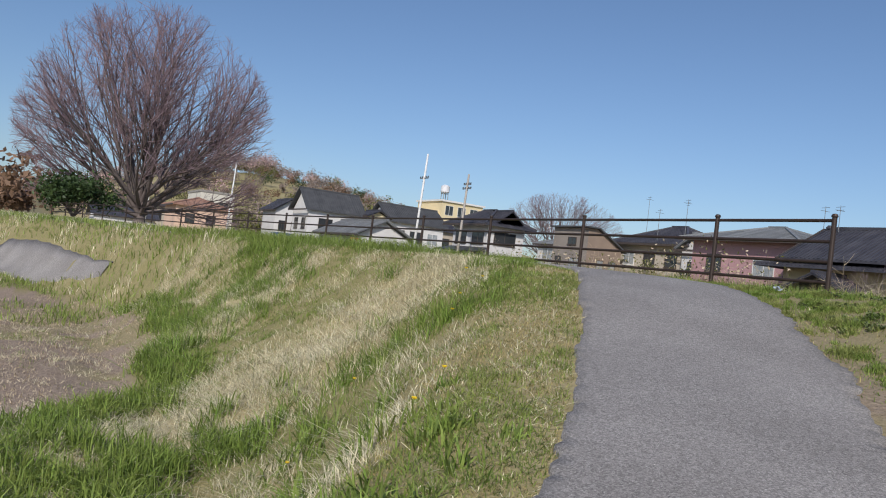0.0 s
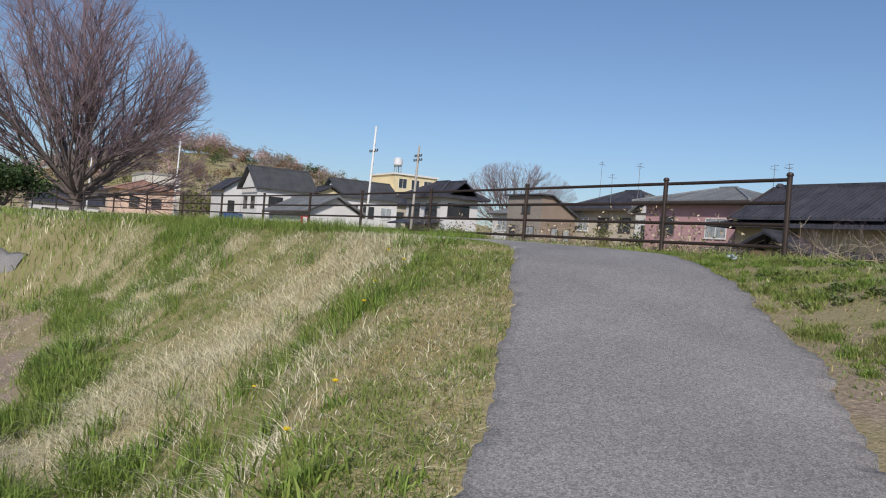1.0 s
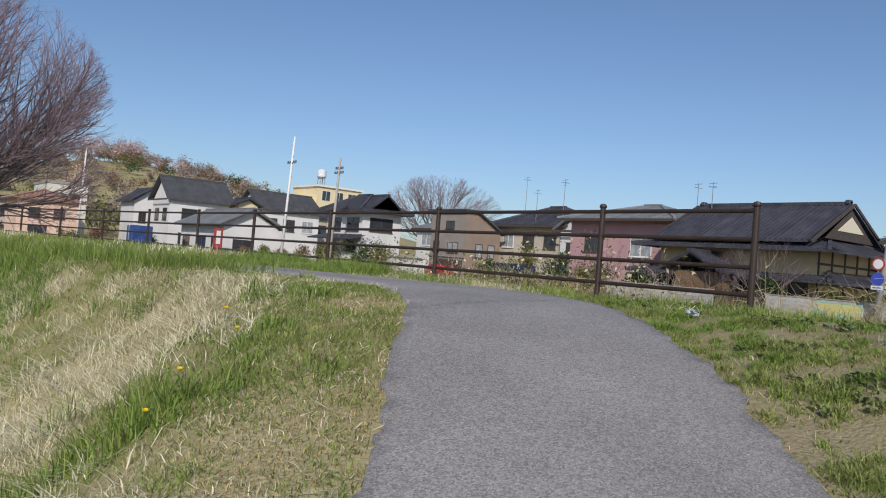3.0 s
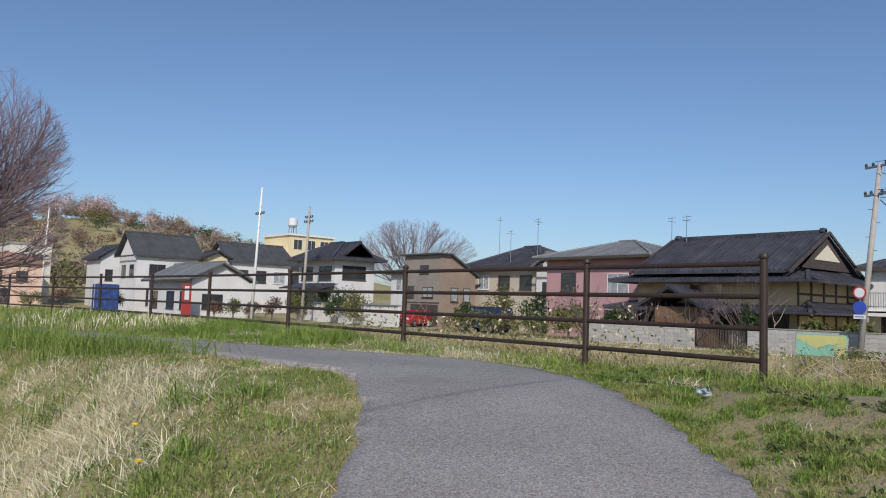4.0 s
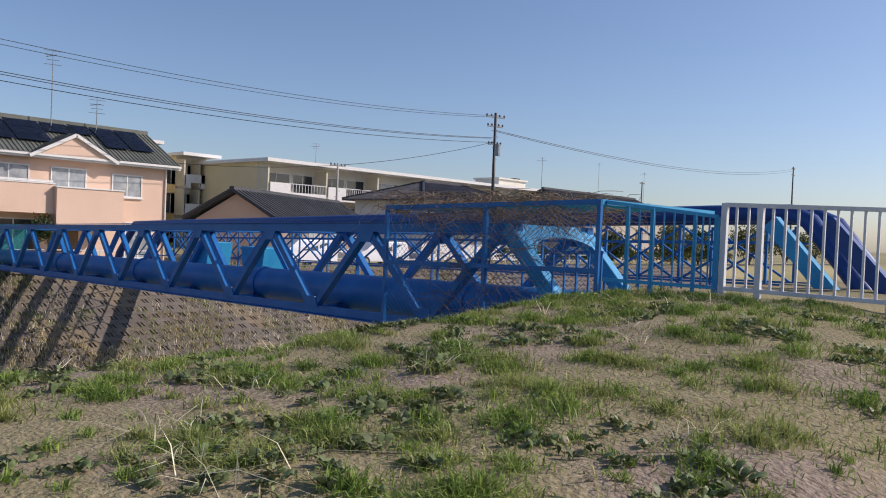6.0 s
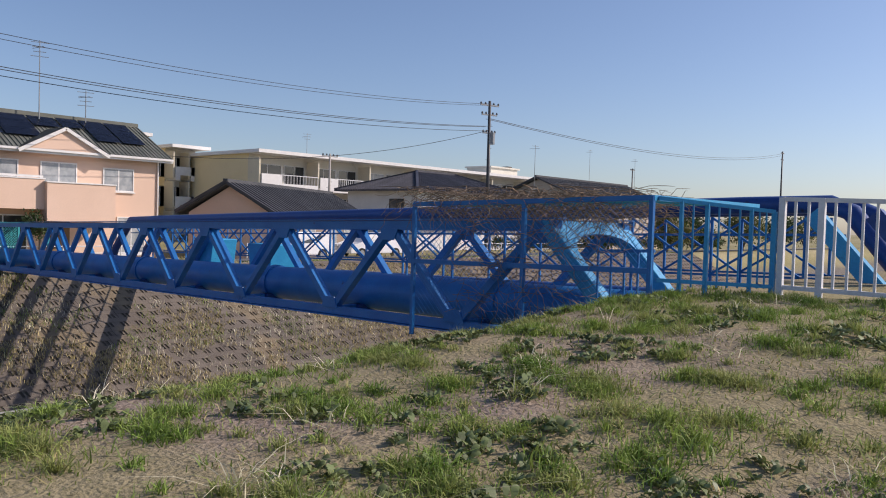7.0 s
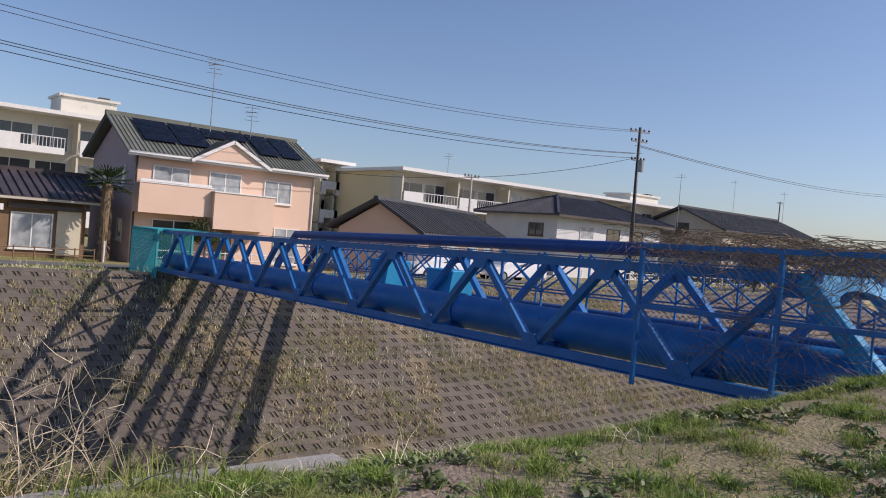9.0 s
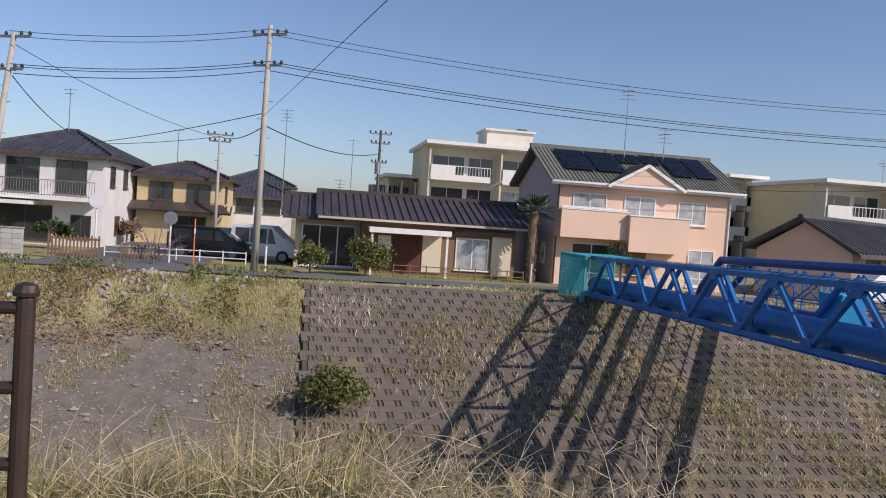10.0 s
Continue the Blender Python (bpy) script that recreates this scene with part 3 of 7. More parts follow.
# ---------------------------------------------------------------- levee fence
def fence():
    ys = [0.0, 1.99, 5.25, 8.6, 11.75, 14.9, 18.0, 21.1, 24.2, 27.3, 30.4, 33.5, 36.6, 39.7, 42.8, 45.9, 49.0]
    posts = [Vector((-smooth(12, 60, y) * 9.0 * 0.95 - (0.12 if y > 10 else 0), y, 0)) for y in ys]
    for p in posts:
        p.z = 0.0
    f = thing("fence", posts[0], "dark brown tubular steel levee railing with four rails", "fence", kind="")
    o = posts[0]
    for i, p in enumerate(posts):
        q = p - o
        bm = bmesh.new()
        tube(bm, [q + Vector((0, 0, -0.25)), q + Vector((0, 0, 1.075)), q + Vector((0, 0, 1.10))], [0.034, 0.034, 0.022], 12)
        post = part("post", bm, M["rail"], f, smooth=False)
        bm = bmesh.new()
        tube(bm, [q + Vector((0, 0, 1.085)), q + Vector((0, 0, 1.10)), q + Vector((0, 0, 1.125)), q + Vector((0, 0, 1.135))], [0.043, 0.046, 0.036, 0.012], 12)
        part("post_cap", bm, M["rail"], post)
    for a, b in zip(posts, posts[1:]):
        for h in (1.04, 0.75, 0.47, 0.19):
            bm = bmesh.new()
            tube(bm, [a - o + Vector((0, 0, h)), b - o + Vector((0, 0, h))], 0.024, 10)
            part("rail", bm, M["rail"], f)


fence()


# ---------------------------------------------------------------- blue pipe bridge
def by(x):
    return -9.35 - 0.05 * x


def zl(x):
    return -0.165 - 0.024 * x


H = 1.19


def pipe_bridge():
    b = thing("pipe_bridge", (0, 0, 0), "bright blue steel truss bridge carrying a thick water pipe", "bridge")
    lower = [1.95 + 2.43 * k for k in range(0, 9)]      # bottom joints
    lower = [-0.38] + lower
    upper = [0.72 + 2.43 * k for k in range(0, 9)]
    ends = (-0.7, 22.6)
    for side, dy in (("near", 0.0), ("far", -1.45)):
        P = lambda x, up: Vector((x, by(x) + dy, zl(x) + (H if up else 0)))
        bm = beam(bmesh.new(), P(ends[0], 0), P(ends[1], 0), 0.10, 0.11)
        beam(bm, P(ends[0], 0) + Vector((0, 0, -0.07)), P(ends[1], 0) + Vector((0, 0, -0.07)), 0.2, 0.015)
        part("bottom_chord", bm, M["blue"], b)
        bm = beam(bmesh.new(), P(0.50, 1), P(21.6, 1), 0.12, 0.11)
        beam(bm, P(0.45, 1) + Vector((0, 0, 0.075)), P(21.6, 1) + Vector((0, 0, 0.075)), 0.17, 0.012)
        part("top_chord", bm, M["blue"], b)
        for k in range(9):
            u = upper[k]
            for lo in (lower[k], lower[k + 1]):
                if lo > 22.3:
                    continue
                bm = beam(bmesh.new(), P(lo, 0), P(u, 1), 0.11, 0.10)
                part("diagonal", bev(bm, 0.006), M["blue_light"] if (k == 0 and lo < 0) else M["blue"], b)
        for k in range(0, 9):
            for x, up in ((lower[k + 1], 0), (upper[k], 1)):
                if x > 22.3:
                    continue
                s = -0.10 if up else 0.10
                c = P(x, up) + Vector((0, 0.062 if dy == 0 else -0.062, s))
                bm = bmesh.new()
                w = [(-0.17, -s * 0.6), (0.17, -s * 0.6), (0.10, s * 0.9), (-0.10, s * 0.9)]
                f = [bm.verts.new(c + Vector((px, 0, pz))) for px, pz in w]
                g = [bm.verts.new(c + Vector((px, 0.012, pz))) for px, pz in w]
                bm.faces.new(f), bm.faces.new(g[::-1])
                for i in range(4):
                    bm.faces.new((f[i], g[i], g[(i + 1) % 4], f[(i + 1) % 4]))
                part("gusset", bm, M["blue"], b)
    # cross beams and sway bracing overhead
    for k in range(9):
        for x, up in ((upper[k], 1), (lower[k + 1], 0)):
            if x > 22.4:
                continue
            z = zl(x) + (H if up else 0)
            part("cross_beam", beam(bmesh.new(), (x, by(x), z), (x, by(x) - 1.45, z), 0.09, 0.10), M["blue"], b)
    for k in range(8):
        for s in (0, 1):
            x0, x1 = upper[k], upper[k + 1]
            bm = beam(bmesh.new(), (x0, by(x0) - 1.45 * s, zl(x0) + H), (x1, by(x1) - 1.45 * (1 - s), zl(x1) + H), 0.05, 0.05)
            part("sway_brace", bm, M["blue"], b)
    # portal at the near end: an arched plate between the two end posts
    bm = bmesh.new()
    x, zt, yn, yf = 0.62, zl(0.62) + H + 0.05, by(0.55) + 0.08, by(0.55) - 1.53
    rim = [(yn, zt), (yf, zt), (yf - 0.0, zt - 0.30)]
    for k in range(9):
        a = math.pi * k / 8
        rim.append((((yn + yf) / 2) - math.cos(a) * 0.62, zt - 0.30 + math.sin(a) * 0.17))
    rim.append((yn, zt - 0.30))
    F = [bm.verts.new((x - 0.05 - (zt - z) * 0.84, y, z)) for y, z in rim]
    B = [bm.verts.new((x + 0.05 - (zt - z) * 0.84, y, z)) for y, z in rim]
    bm.faces.new(F[::-1]), bm.faces.new(B)
    for k in range(len(rim)):
        bm.faces.new((F[k], F[(k + 1) % len(rim)], B[(k + 1) % len(rim)], B[k]))
    part("portal", bm, M["blue_light"], b, "light blue arched portal plate")
    for dy in (0.0, -1.45):
        p0 = Vector((-0.42, by(0) + dy, zl(0)))
        p1 = Vector((0.66, by(0.6) + dy, zl(0.6) + H))
        part("end_post", bev(beam(bmesh.new(), p0 + Vector((-0.03, 0.01, 0)), p1 + Vector((-0.03, 0.01, 0)), 0.15, 0.15), 0.008), M["blue_light"], b, "light blue end post")
    # the pipe with its flanges and saddles
    bm = bmesh.new()
    pts = [(x, by(x) - 0.72, zl(x) + 0.23) for x in np.linspace(-1.2, 23.2, 40)]
    tube(bm, pts, 0.27, 28)
    pipe = part("water_pipe", bm, M["blue"], b, "thick blue water pipe", smooth=True)
    for x in np.arange(1.8, 22, 5.1):
        bm = bmesh.new()
        tube(bm, [(x - 0.05, by(x) - 0.72, zl(x) + 0.23), (x + 0.05, by(x) - 0.72, zl(x) + 0.23)], 0.295, 28)
        part("flange", bm, M["blue"], pipe)
    for x in lower[1:]:
        if x < 22.4:
            part("saddle", boxes((x - 0.1, x + 0.1, by(x) - 1.05, by(x) - 0.4, zl(x) - 0.04, zl(x) - 0.07 + 0.12)), M["blue_dark"], b)
    # abutments
    for x0, x1, z0, z1 in ((-1.6, -0.35, -0.9, -0.20), (22.0, 23.6, -1.8, -0.93)):
        tagged(part("abutment", bev(boxes((x0, x1, by(x0) - 1.9, by(x0) + 0.35, z0, z1)), 0.02), M["concrete"]), "weathered concrete abutment under the bridge end", "abutment")
    # two light blue boxes hung on the far truss
    for x0, x1, z0 in ((10.6, 11.35, 0.30), (8.3, 9.15, 0.22)):
        bm = bmesh.new()
        box(bm, x0, x1, by(x0) - 2.15, by(x0) - 1.55, zl(x0) + z0, zl(x0) + z0 + 0.62)
        for v in bm.verts:
            if v.co.z < zl(x0) + z0 + 0.1:
                v.co.x += 0.12 if v.co.x < (x0 + x1) / 2 else -0.12
        tagged(part("tank_box", bev(bm, 0.015), M["blue_light"]), "light blue steel box hung on the bridge", "box", "boxes on the bridge")


pipe_bridge()


def wire_net(bm, origin, u, v, nu, nv, r=0.0022):
    """A diamond mesh of thin wires over the parallelogram origin, u, v."""
    o, u, v = Vector(origin), Vector(u), Vector(v)
    n = nu + nv
    for s in (0, 1):
        for k in range(1, n):
            a, b = max(0, k - nv), min(nu, k)
            p = lambda i: o + u * ((i if s == 0 else nu - i) / nu) + v * ((k - i) / nv)
            tube(bm, [p(a), p(b)], r, 3, False)


# cage of blue posts and netting round the near end, grown over with dry vines
def cage():
    c = thing("bridge_cage", (0, 0, 0), "blue steel cage with wire netting closing the bridge end", "cage")
    xs, y = (-0.75, 0.70, 2.32), -9.0
    zb = (0.15, -0.27, -0.33)
    for x, z in zip(xs, zb):
        part("post", beam(bmesh.new(), (x, y - 0.02 * (x + 0.7), z), (x, y - 0.02 * (x + 0.7), 1.31 - 0.026 * (x + 0.75)), 0.042, 0.042, (1, 0, 0)), M["blue"], c)
    for h in (1.29, 0.62):
        part("rail", beam(bmesh.new(), (xs[0], y, h), (xs[2], y - 0.06, h - 0.08), 0.05, 0.05), M["blue"], c)
    part("rail", beam(bmesh.new(), (xs[0], y, 1.29), (xs[0] - 0.1, y - 2.3, 1.29), 0.05, 0.05), M["blue_light"], c)
    part("rail", beam(bmesh.new(), (xs[2], y - 0.06, 1.22), (xs[2], y - 1.9, 1.22), 0.05, 0.05), M["blue"], c)
    bm = bmesh.new()
    wire_net(bm, (xs[0], y, 0.0), (3.07, -0.06, -0.08), (0, 0, 1.28), 42, 18)
    part("netting", bm, M["blue"], c, "thin wire netting")
    bm = bmesh.new()
    wire_net(bm, (xs[0], y, 1.29), (3.07, -0.06, -0.08), (0, -1.9, 0), 42, 26)
    part("netting", bm, M["teal"], c, "teal wire netting")
    rng = random.Random(5)
    bm = bmesh.new()
    for k in range(1300):
        low = rng.random() < 0.13
        p = Vector((rng.uniform(-0.3, 2.6), y + rng.uniform(-1.7, 0.05), 1.25 + rng.uniform(-0.12, 0.14)))
        if low:
            p = Vector((rng.uniform(-0.2, 1.6), y + rng.uniform(-0.1, 0.05), rng.uniform(0.1, 1.2)))
        d = Vector((rng.uniform(-1, 1), rng.uniform(-0.6, 0.6), rng.uniform(-0.35, 0.25)))
        pts = [p]
        for i in range(rng.randint(4, 7)):
            d += Vector((rng.uniform(-0.8, 0.8), rng.uniform(-0.5, 0.5), rng.uniform(-0.5, 0.4)))
            p = p + d.normalized() * 0.085
            p.z = min(p.z, 1.42)
            p.y = min(p.y, y + 0.06)
            pts.append(p)
        tube(bm, pts, [0.0032] * (len(pts) - 1) + [0.0015], 3, False)
    tagged(part("vine", bm, M["vine"]), "tangle of dry brown vines over the bridge cage", "vine", kind="stuff")
    # access gate, light blue
    g = thing("access_gate", (0, 0, 0), "light blue barred steel gate at the bridge end", "gate")
    A, B = Vector((-0.78, -9.06, 0.0)), Vector((-1.52, -9.92, 0.0))
    for za, zb in ((1.29, 1.20), (0.54, 0.50)):
        part("gate_rail", beam(bmesh.new(), A + Vector((0, 0, za)), B + Vector((0, 0, zb)), 0.035, 0.035), M["blue_light"], g)
    for k, w in ((0.2, 0.032), (0.3, 0.014), (0.42, 0.036), (0.52, 0.014), (0.61, 0.014), (0.70, 0.014), (0.80, 0.032), (0.87, 0.014), (0.93, 0.014), (1.0, 0.045)):
        p = A.lerp(B, k)
        part("bar" if w < 0.03 else "gate_post", beam(bmesh.new(), p + Vector((0, 0, 0.48 if w < 0.03 else 0.30)), p + Vector((0, 0, 1.29 - 0.09 * k)), w, w, (1, 0, 0)), M["blue_light"], g)
    for h in (0.80, 0.25):
        part("gate_rail", beam(bmesh.new(), (-0.68, -9.22, h), (-0.06, -9.22, h - 0.03), 0.03, 0.03), M["blue"], g)
    for x in np.linspace(-0.66, -0.08, 5):
        part("bar", beam(bmesh.new(), (x, -9.22, 0.15), (x, -9.22, 0.80), 0.018, 0.018, (1, 0, 0)), M["blue"], g)
    # teal net cage at the far end
    t = thing("far_cage", (0, 0, 0), "teal netted steel cage closing the far bridge end", "cage")
    x0, x1, y0, y1, z0, z1 = 21.4, 23.9, -12.2, -10.15, -0.95, 0.55
    for x in (x0, x1):
        for yy in (y0, y1):
            part("post", beam(bmesh.new(), (x, yy, z0), (x, yy, z1), 0.06, 0.06, (1, 0, 0)), M["teal"], t)
    for a, b in (((x0, y0), (x1, y0)), ((x0, y1), (x1, y1)), ((x0, y0), (x0, y1)), ((x1, y0), (x1, y1))):
        part("rail", beam(bmesh.new(), (*a, z1), (*b, z1), 0.05, 0.05), M["teal"], t)
    for o, u, v in (((x0, y1, z0), (x1 - x0, 0, 0), (0, 0, z1 - z0)), ((x1, y0, z0), (0, y1 - y0, 0), (0, 0, z1 - z0)), ((x0, y0, z1), (x1 - x0, 0, 0), (0, y1 - y0, 0))):
        bm = bmesh.new()
        wire_net(bm, o, u, v, 26, 18, 0.012)
        part("netting", bm, M["teal"], t)


cage()


# white railing beside the near bridge end
def white_rail():
    f = thing("white_railing", (0, 0, 0), "white painted steel railing with upright bars", "railing")
    a, b = Vector((-1.58, -9.95, 0.45)), Vector((-4.4, -10.5, 0.40))
    for h in (0.87, 0.05):
        part("rail", beam(bmesh.new(), a + Vector((0, 0, h)), b + Vector((0, 0, h)), 0.04, 0.04), M["white_steel"], f)
    n = 26
    for i in range(n + 1):
        p = a.lerp(b, i / n)
        w = 0.055 if i in (0, 3, 13, n) else 0.022
        part("bar", beam(bmesh.new(), p + Vector((0, 0, -0.3 if w > 0.05 else 0.03)), p + Vector((0, 0, 0.885)), w, w, (1, 0, 0)), M["white_steel"], f)


white_rail()


# second, older pipe crossing behind: raised dark pipes on thin bracing
def second_bridge():
    b = thing("pipe_crossing", (0, 0, 0), "dark blue raised twin pipe crossing on thin braced posts", "bridge")
    Y = lambda x: -13.2 - 0.05 * x
    zt = lambda x: 1.36 - 0.030 * x
    for dy in (0.0, -1.1):
        bm = bmesh.new()
        tube(bm, [(-2.4, Y(-2.4) + dy, -0.4), (-2.2, Y(-2.2) + dy, 0.2), (-1.35, Y(-1.35) + dy, 1.28), (-1.1, Y(-1) + dy, zt(-1) - 0.01)] + [(x, Y(x) + dy, zt(x)) for x in np.linspace(0, 20, 12)] + [(21.2, Y(21) + dy, -0.2), (21.8, Y(21.8) + dy, -1.2)], 0.12, 16)
        part("raised_pipe", bm, M["blue_dark"], b, smooth=True)
        if dy < 0:
            bm = tube(bmesh.new(), [(x, Y(x) + dy, -0.12 - 0.03 * x) for x in np.linspace(-2.5, 24.5, 10)], 0.2, 16)
            part("lower_pipe", bm, M["blue_dark"], b, smooth=True)
        for h in (0.38, 0.95):
            part("rail", beam(bmesh.new(), (-1.0, Y(-1) + dy, zt(-1) - 1.35 + h), (20, Y(20) + dy, zt(20) - 1.35 + h), 0.03, 0.03), M["blue"], b)
        for k in range(16):
            x = -0.8 + k * 1.28
            part("post", beam(bmesh.new(), (x, Y(x) + dy, zt(x) - 1.45), (x, Y(x) + dy, zt(x) - 0.15), 0.035, 0.035, (1, 0, 0)), M["blue"], b)
            for s in (0, 1):
                z0, z1 = (zt(x) - 1.0, zt(x) - 0.2) if s else (zt(x) - 0.2, zt(x) - 1.0)
                part("brace", beam(bmesh.new(), (x, Y(x) + dy, z0), (x + 1.28, Y(x + 1.28) + dy, z1), 0.03, 0.03), M["blue"], b)
    for dx, mm in ((-1.9, "blue_light"), (-2.6, "blue_dark")):
        bm = beam(bmesh.new(), (dx + 0.9, Y(dx) + 0.35, 1.25), (dx - 0.1, Y(dx) + 0.35, 0.1), 0.16, 0.2)
        part("leg", bm, M[mm], b)


second_bridge()


# ---------------------------------------------------------------- houses
def roof_mesh(x0, x1, y0, y1, ze, zr, kind, axis_y=True, over=0.5, pitch=0.30, thick=0.12, ribs=True, hip=None):
    """A tiled roof over the rectangle: kind gable or hip, ridge along y (or x). Returns the slab and the rows of tiles up its slopes."""
    bm, rb = bmesh.new(), bmesh.new()
    if not axis_y:
        x0, x1, y0, y1 = y0, y1, x0, x1
    W0, W1, L0, L1 = x0 - over, x1 + over, y0 - over, y1 + over
    wm = (W0 + W1) / 2
    inset = 0.0 if kind == "gable" else (hip if hip is not None else min((W1 - W0) / 2, (L1 - L0) / 2 - 0.3))
    R0, R1 = L0 + inset, L1 - inset
    tr = (lambda p: (p[1], p[0], p[2])) if not axis_y else (lambda p: p)
    V = lambda *p: bm.verts.new(tr(p))
    rows = []
    for dz in (0.0, -thick):
        a, b, c, d = V(W0, L0, ze + dz), V(W0, L1, ze + dz), V(W1, L1, ze + dz), V(W1, L0, ze + dz)
        r, s = V(wm, R0, zr + dz), V(wm, R1, zr + dz)
        bm.faces.new((a, b, s, r)), bm.faces.new((d, r, s, c))
        if kind != "gable":
            bm.faces.new((a, r, d)), bm.faces.new((b, c, s))
        rows.append((a, b, s, c, d, r))
    rim = ((0, 1), (1, 2), (2, 3), (3, 4), (4, 5), (5, 0)) if kind == "gable" else ((0, 1), (1, 3), (3, 4), (4, 0))
    for i, j in rim:
        bm.faces.new((rows[0][i], rows[0][j], rows[1][j], rows[1][i]))
    lift = pitch * 0.16
    if ribs:
        n = int((L1 - L0) / pitch)
        for i in range(n + 1):
            l = L0 + (L1 - L0) * i / n
            k = 1.0 if inset == 0 else min(1.0, (l - L0) / inset, (L1 - l) / inset)
            if k < 0.05:
                continue
            for w in (W0, W1):
                p, q = Vector(tr((w, l, ze + lift * 0.4))), Vector(tr((w + (wm - w) * k, l, ze + (zr - ze) * k + lift * 0.4)))
                beam(rb, p, q, pitch * 0.33, lift * 1.6)
        if inset:
            n = int((W1 - W0) / pitch)
            for i in range(1, n):
                w = W0 + (W1 - W0) * i / n
                k = min((w - W0), (W1 - w)) / ((W1 - W0) / 2)
                for l, r in ((L0, R0), (L1, R1)):
                    p, q = Vector(tr((w, l, ze + lift * 0.4))), Vector(tr((w, l + (r - l) * k, ze + (zr - ze) * k + lift * 0.4)))
                    beam(rb, p, q, pitch * 0.33, lift * 1.6)
    # ridge and hip caps
    beam(bm, tr((wm, R0 - 0.05, zr + 0.06)), tr((wm, R1 + 0.05, zr + 0.06)), 0.26, 0.2)
    if inset:
        for w in (W0, W1):
            beam(bm, tr((w, L0, ze + 0.05)), tr((wm, R0, zr + 0.05)), 0.2, 0.14)
            beam(bm, tr((w, L1, ze + 0.05)), tr((wm, R1, zr + 0.05)), 0.2, 0.14)
    return bm, rb


def roof_part(name, meshes, material, parent, label=""):
    """The roof slab with its tile rows as a part of it."""
    r = part(name, meshes[0], material, parent, label)
    rows = part("tile_relief", meshes[1], material, r)
    rows["kind"] = "stuff"
    return r


def win(parent, face, u0, u1, z0, z1, at, glass="glass", frame_mat="trim", mull=1, sill=True):
    """A window on the face x-, y+ or y-: frame, mullions, sill, panes. at: where the face lies."""
    bm, w, e = bmesh.new(), 0.055, 0.05

    def slab(b, a0, a1, c0, c1, out0, out1):
        if face == "x-":
            box(b, at - out1, at - out0, a0, a1, c0, c1)
        elif face == "y+":
            box(b, a0, a1, at + out0, at + out1, c0, c1)
        else:
            box(b, a0, a1, at - out1, at - out0, c0, c1)
    for r in ((u0, u1, z0, z0 + w), (u0, u1, z1 - w, z1), (u0, u0 + w, z0 + w, z1 - w), (u1 - w, u1, z0 + w, z1 - w)):
        slab(bm, *r, -0.02, e)
    for k in range(1, mull + 1):
        m = u0 + (u1 - u0) * k / (mull + 1)
        slab(bm, m - 0.025, m + 0.025, z0 + w, z1 - w, -0.02, e * 0.8)
    f = part("window", bm, M[frame_mat], parent)
    if sill:
        bm = bmesh.new()
        slab(bm, u0 - 0.05, u1 + 0.05, z0 - 0.06, z0 - 0.004, -0.02, 0.10)
        part("sill", bm, M[frame_mat], f)
    for k in range(mull + 1):
        a = u0 + (u1 - u0) * k / (mull + 1) + 0.02
        b = u0 + (u1 - u0) * (k + 1) / (mull + 1) - 0.02
        bm = bmesh.new()
        slab(bm, a, b, z0 + w * 0.6, z1 - w * 0.6, 0.004, 0.02 + 0.008 * (k % 2))
        part("pane", bm, M[glass], f)
    return f


def downpipe(parent, x, y, z0, z1, m="trim"):
    part("downpipe", tube(bmesh.new(), [(x, y, z0), (x, y, z1 - 0.25), (x - 0.12, y, z1)], 0.04, 8), M[m], parent)


def balcony(parent, x0, x1, y0, y1, z0, z1, m, solid=True):
    bm = bmesh.new()
    if solid:
        box(bm, x0, x1, y0, y1, z0, z0 + 0.12)
        box(bm, x0, x0 + 0.1, y0, y1, z0 + 0.12, z1)
        box(bm, x0 + 0.1, x1, y0, y0 + 0.1, z0 + 0.12, z1)
        box(bm, x0 + 0.1, x1, y1 - 0.1, y1, z0 + 0.12, z1)
        b = part("balcony", bm, M[m], parent)
        part("coping", boxes((x0 - 0.03, x0 + 0.13, y0 - 0.03, y1 + 0.03, z1 + 0.003, z1 + 0.05)), M["trim"], b)
    else:
        box(bm, x0, x1, y0, y1, z0, z0 + 0.15)
        b = part("balcony", bm, M["trim"], parent)
        bm = bmesh.new()
        for h in (z1, z0 + 0.25):
            beam(bm, (x0, y0, h), (x0, y1, h), 0.04, 0.04)
        n = int((y1 - y0) / 0.13)
        for i in range(n + 1):
            y = y0 + (y1 - y0) * i / n
            beam(bm, (x0, y, z0 + 0.15), (x0, y, z1), 0.02, 0.02, (1, 0, 0))
        part("balustrade", bm, M[m], b)
    return b


def antenna(x, y, z, h, arms=4, label="thin television aerial mast with cross arms"):
    a = thing("aerial", (x, y, z), label, "aerial", "aerials")
    part("mast", tube(bmesh.new(), [(0, 0, -0.3), (0, 0, h)], [0.03, 0.02], 6), M["metal"], a)
    for k in range(arms):
        hz = h - 0.1 - 0.22 * k
        l = 0.75 - 0.12 * (k % 3)
        part("arm", beam(bmesh.new(), (-0.1, -l / 2, hz), (0.1, l / 2, hz), 0.025, 0.025), M["metal"], a)
    part("boom", beam(bmesh.new(), (-0.5, 0, h - 0.35), (0.6, 0.1, h - 0.32), 0.025, 0.025), M["metal"], a)
    return a


ZB = -1.22


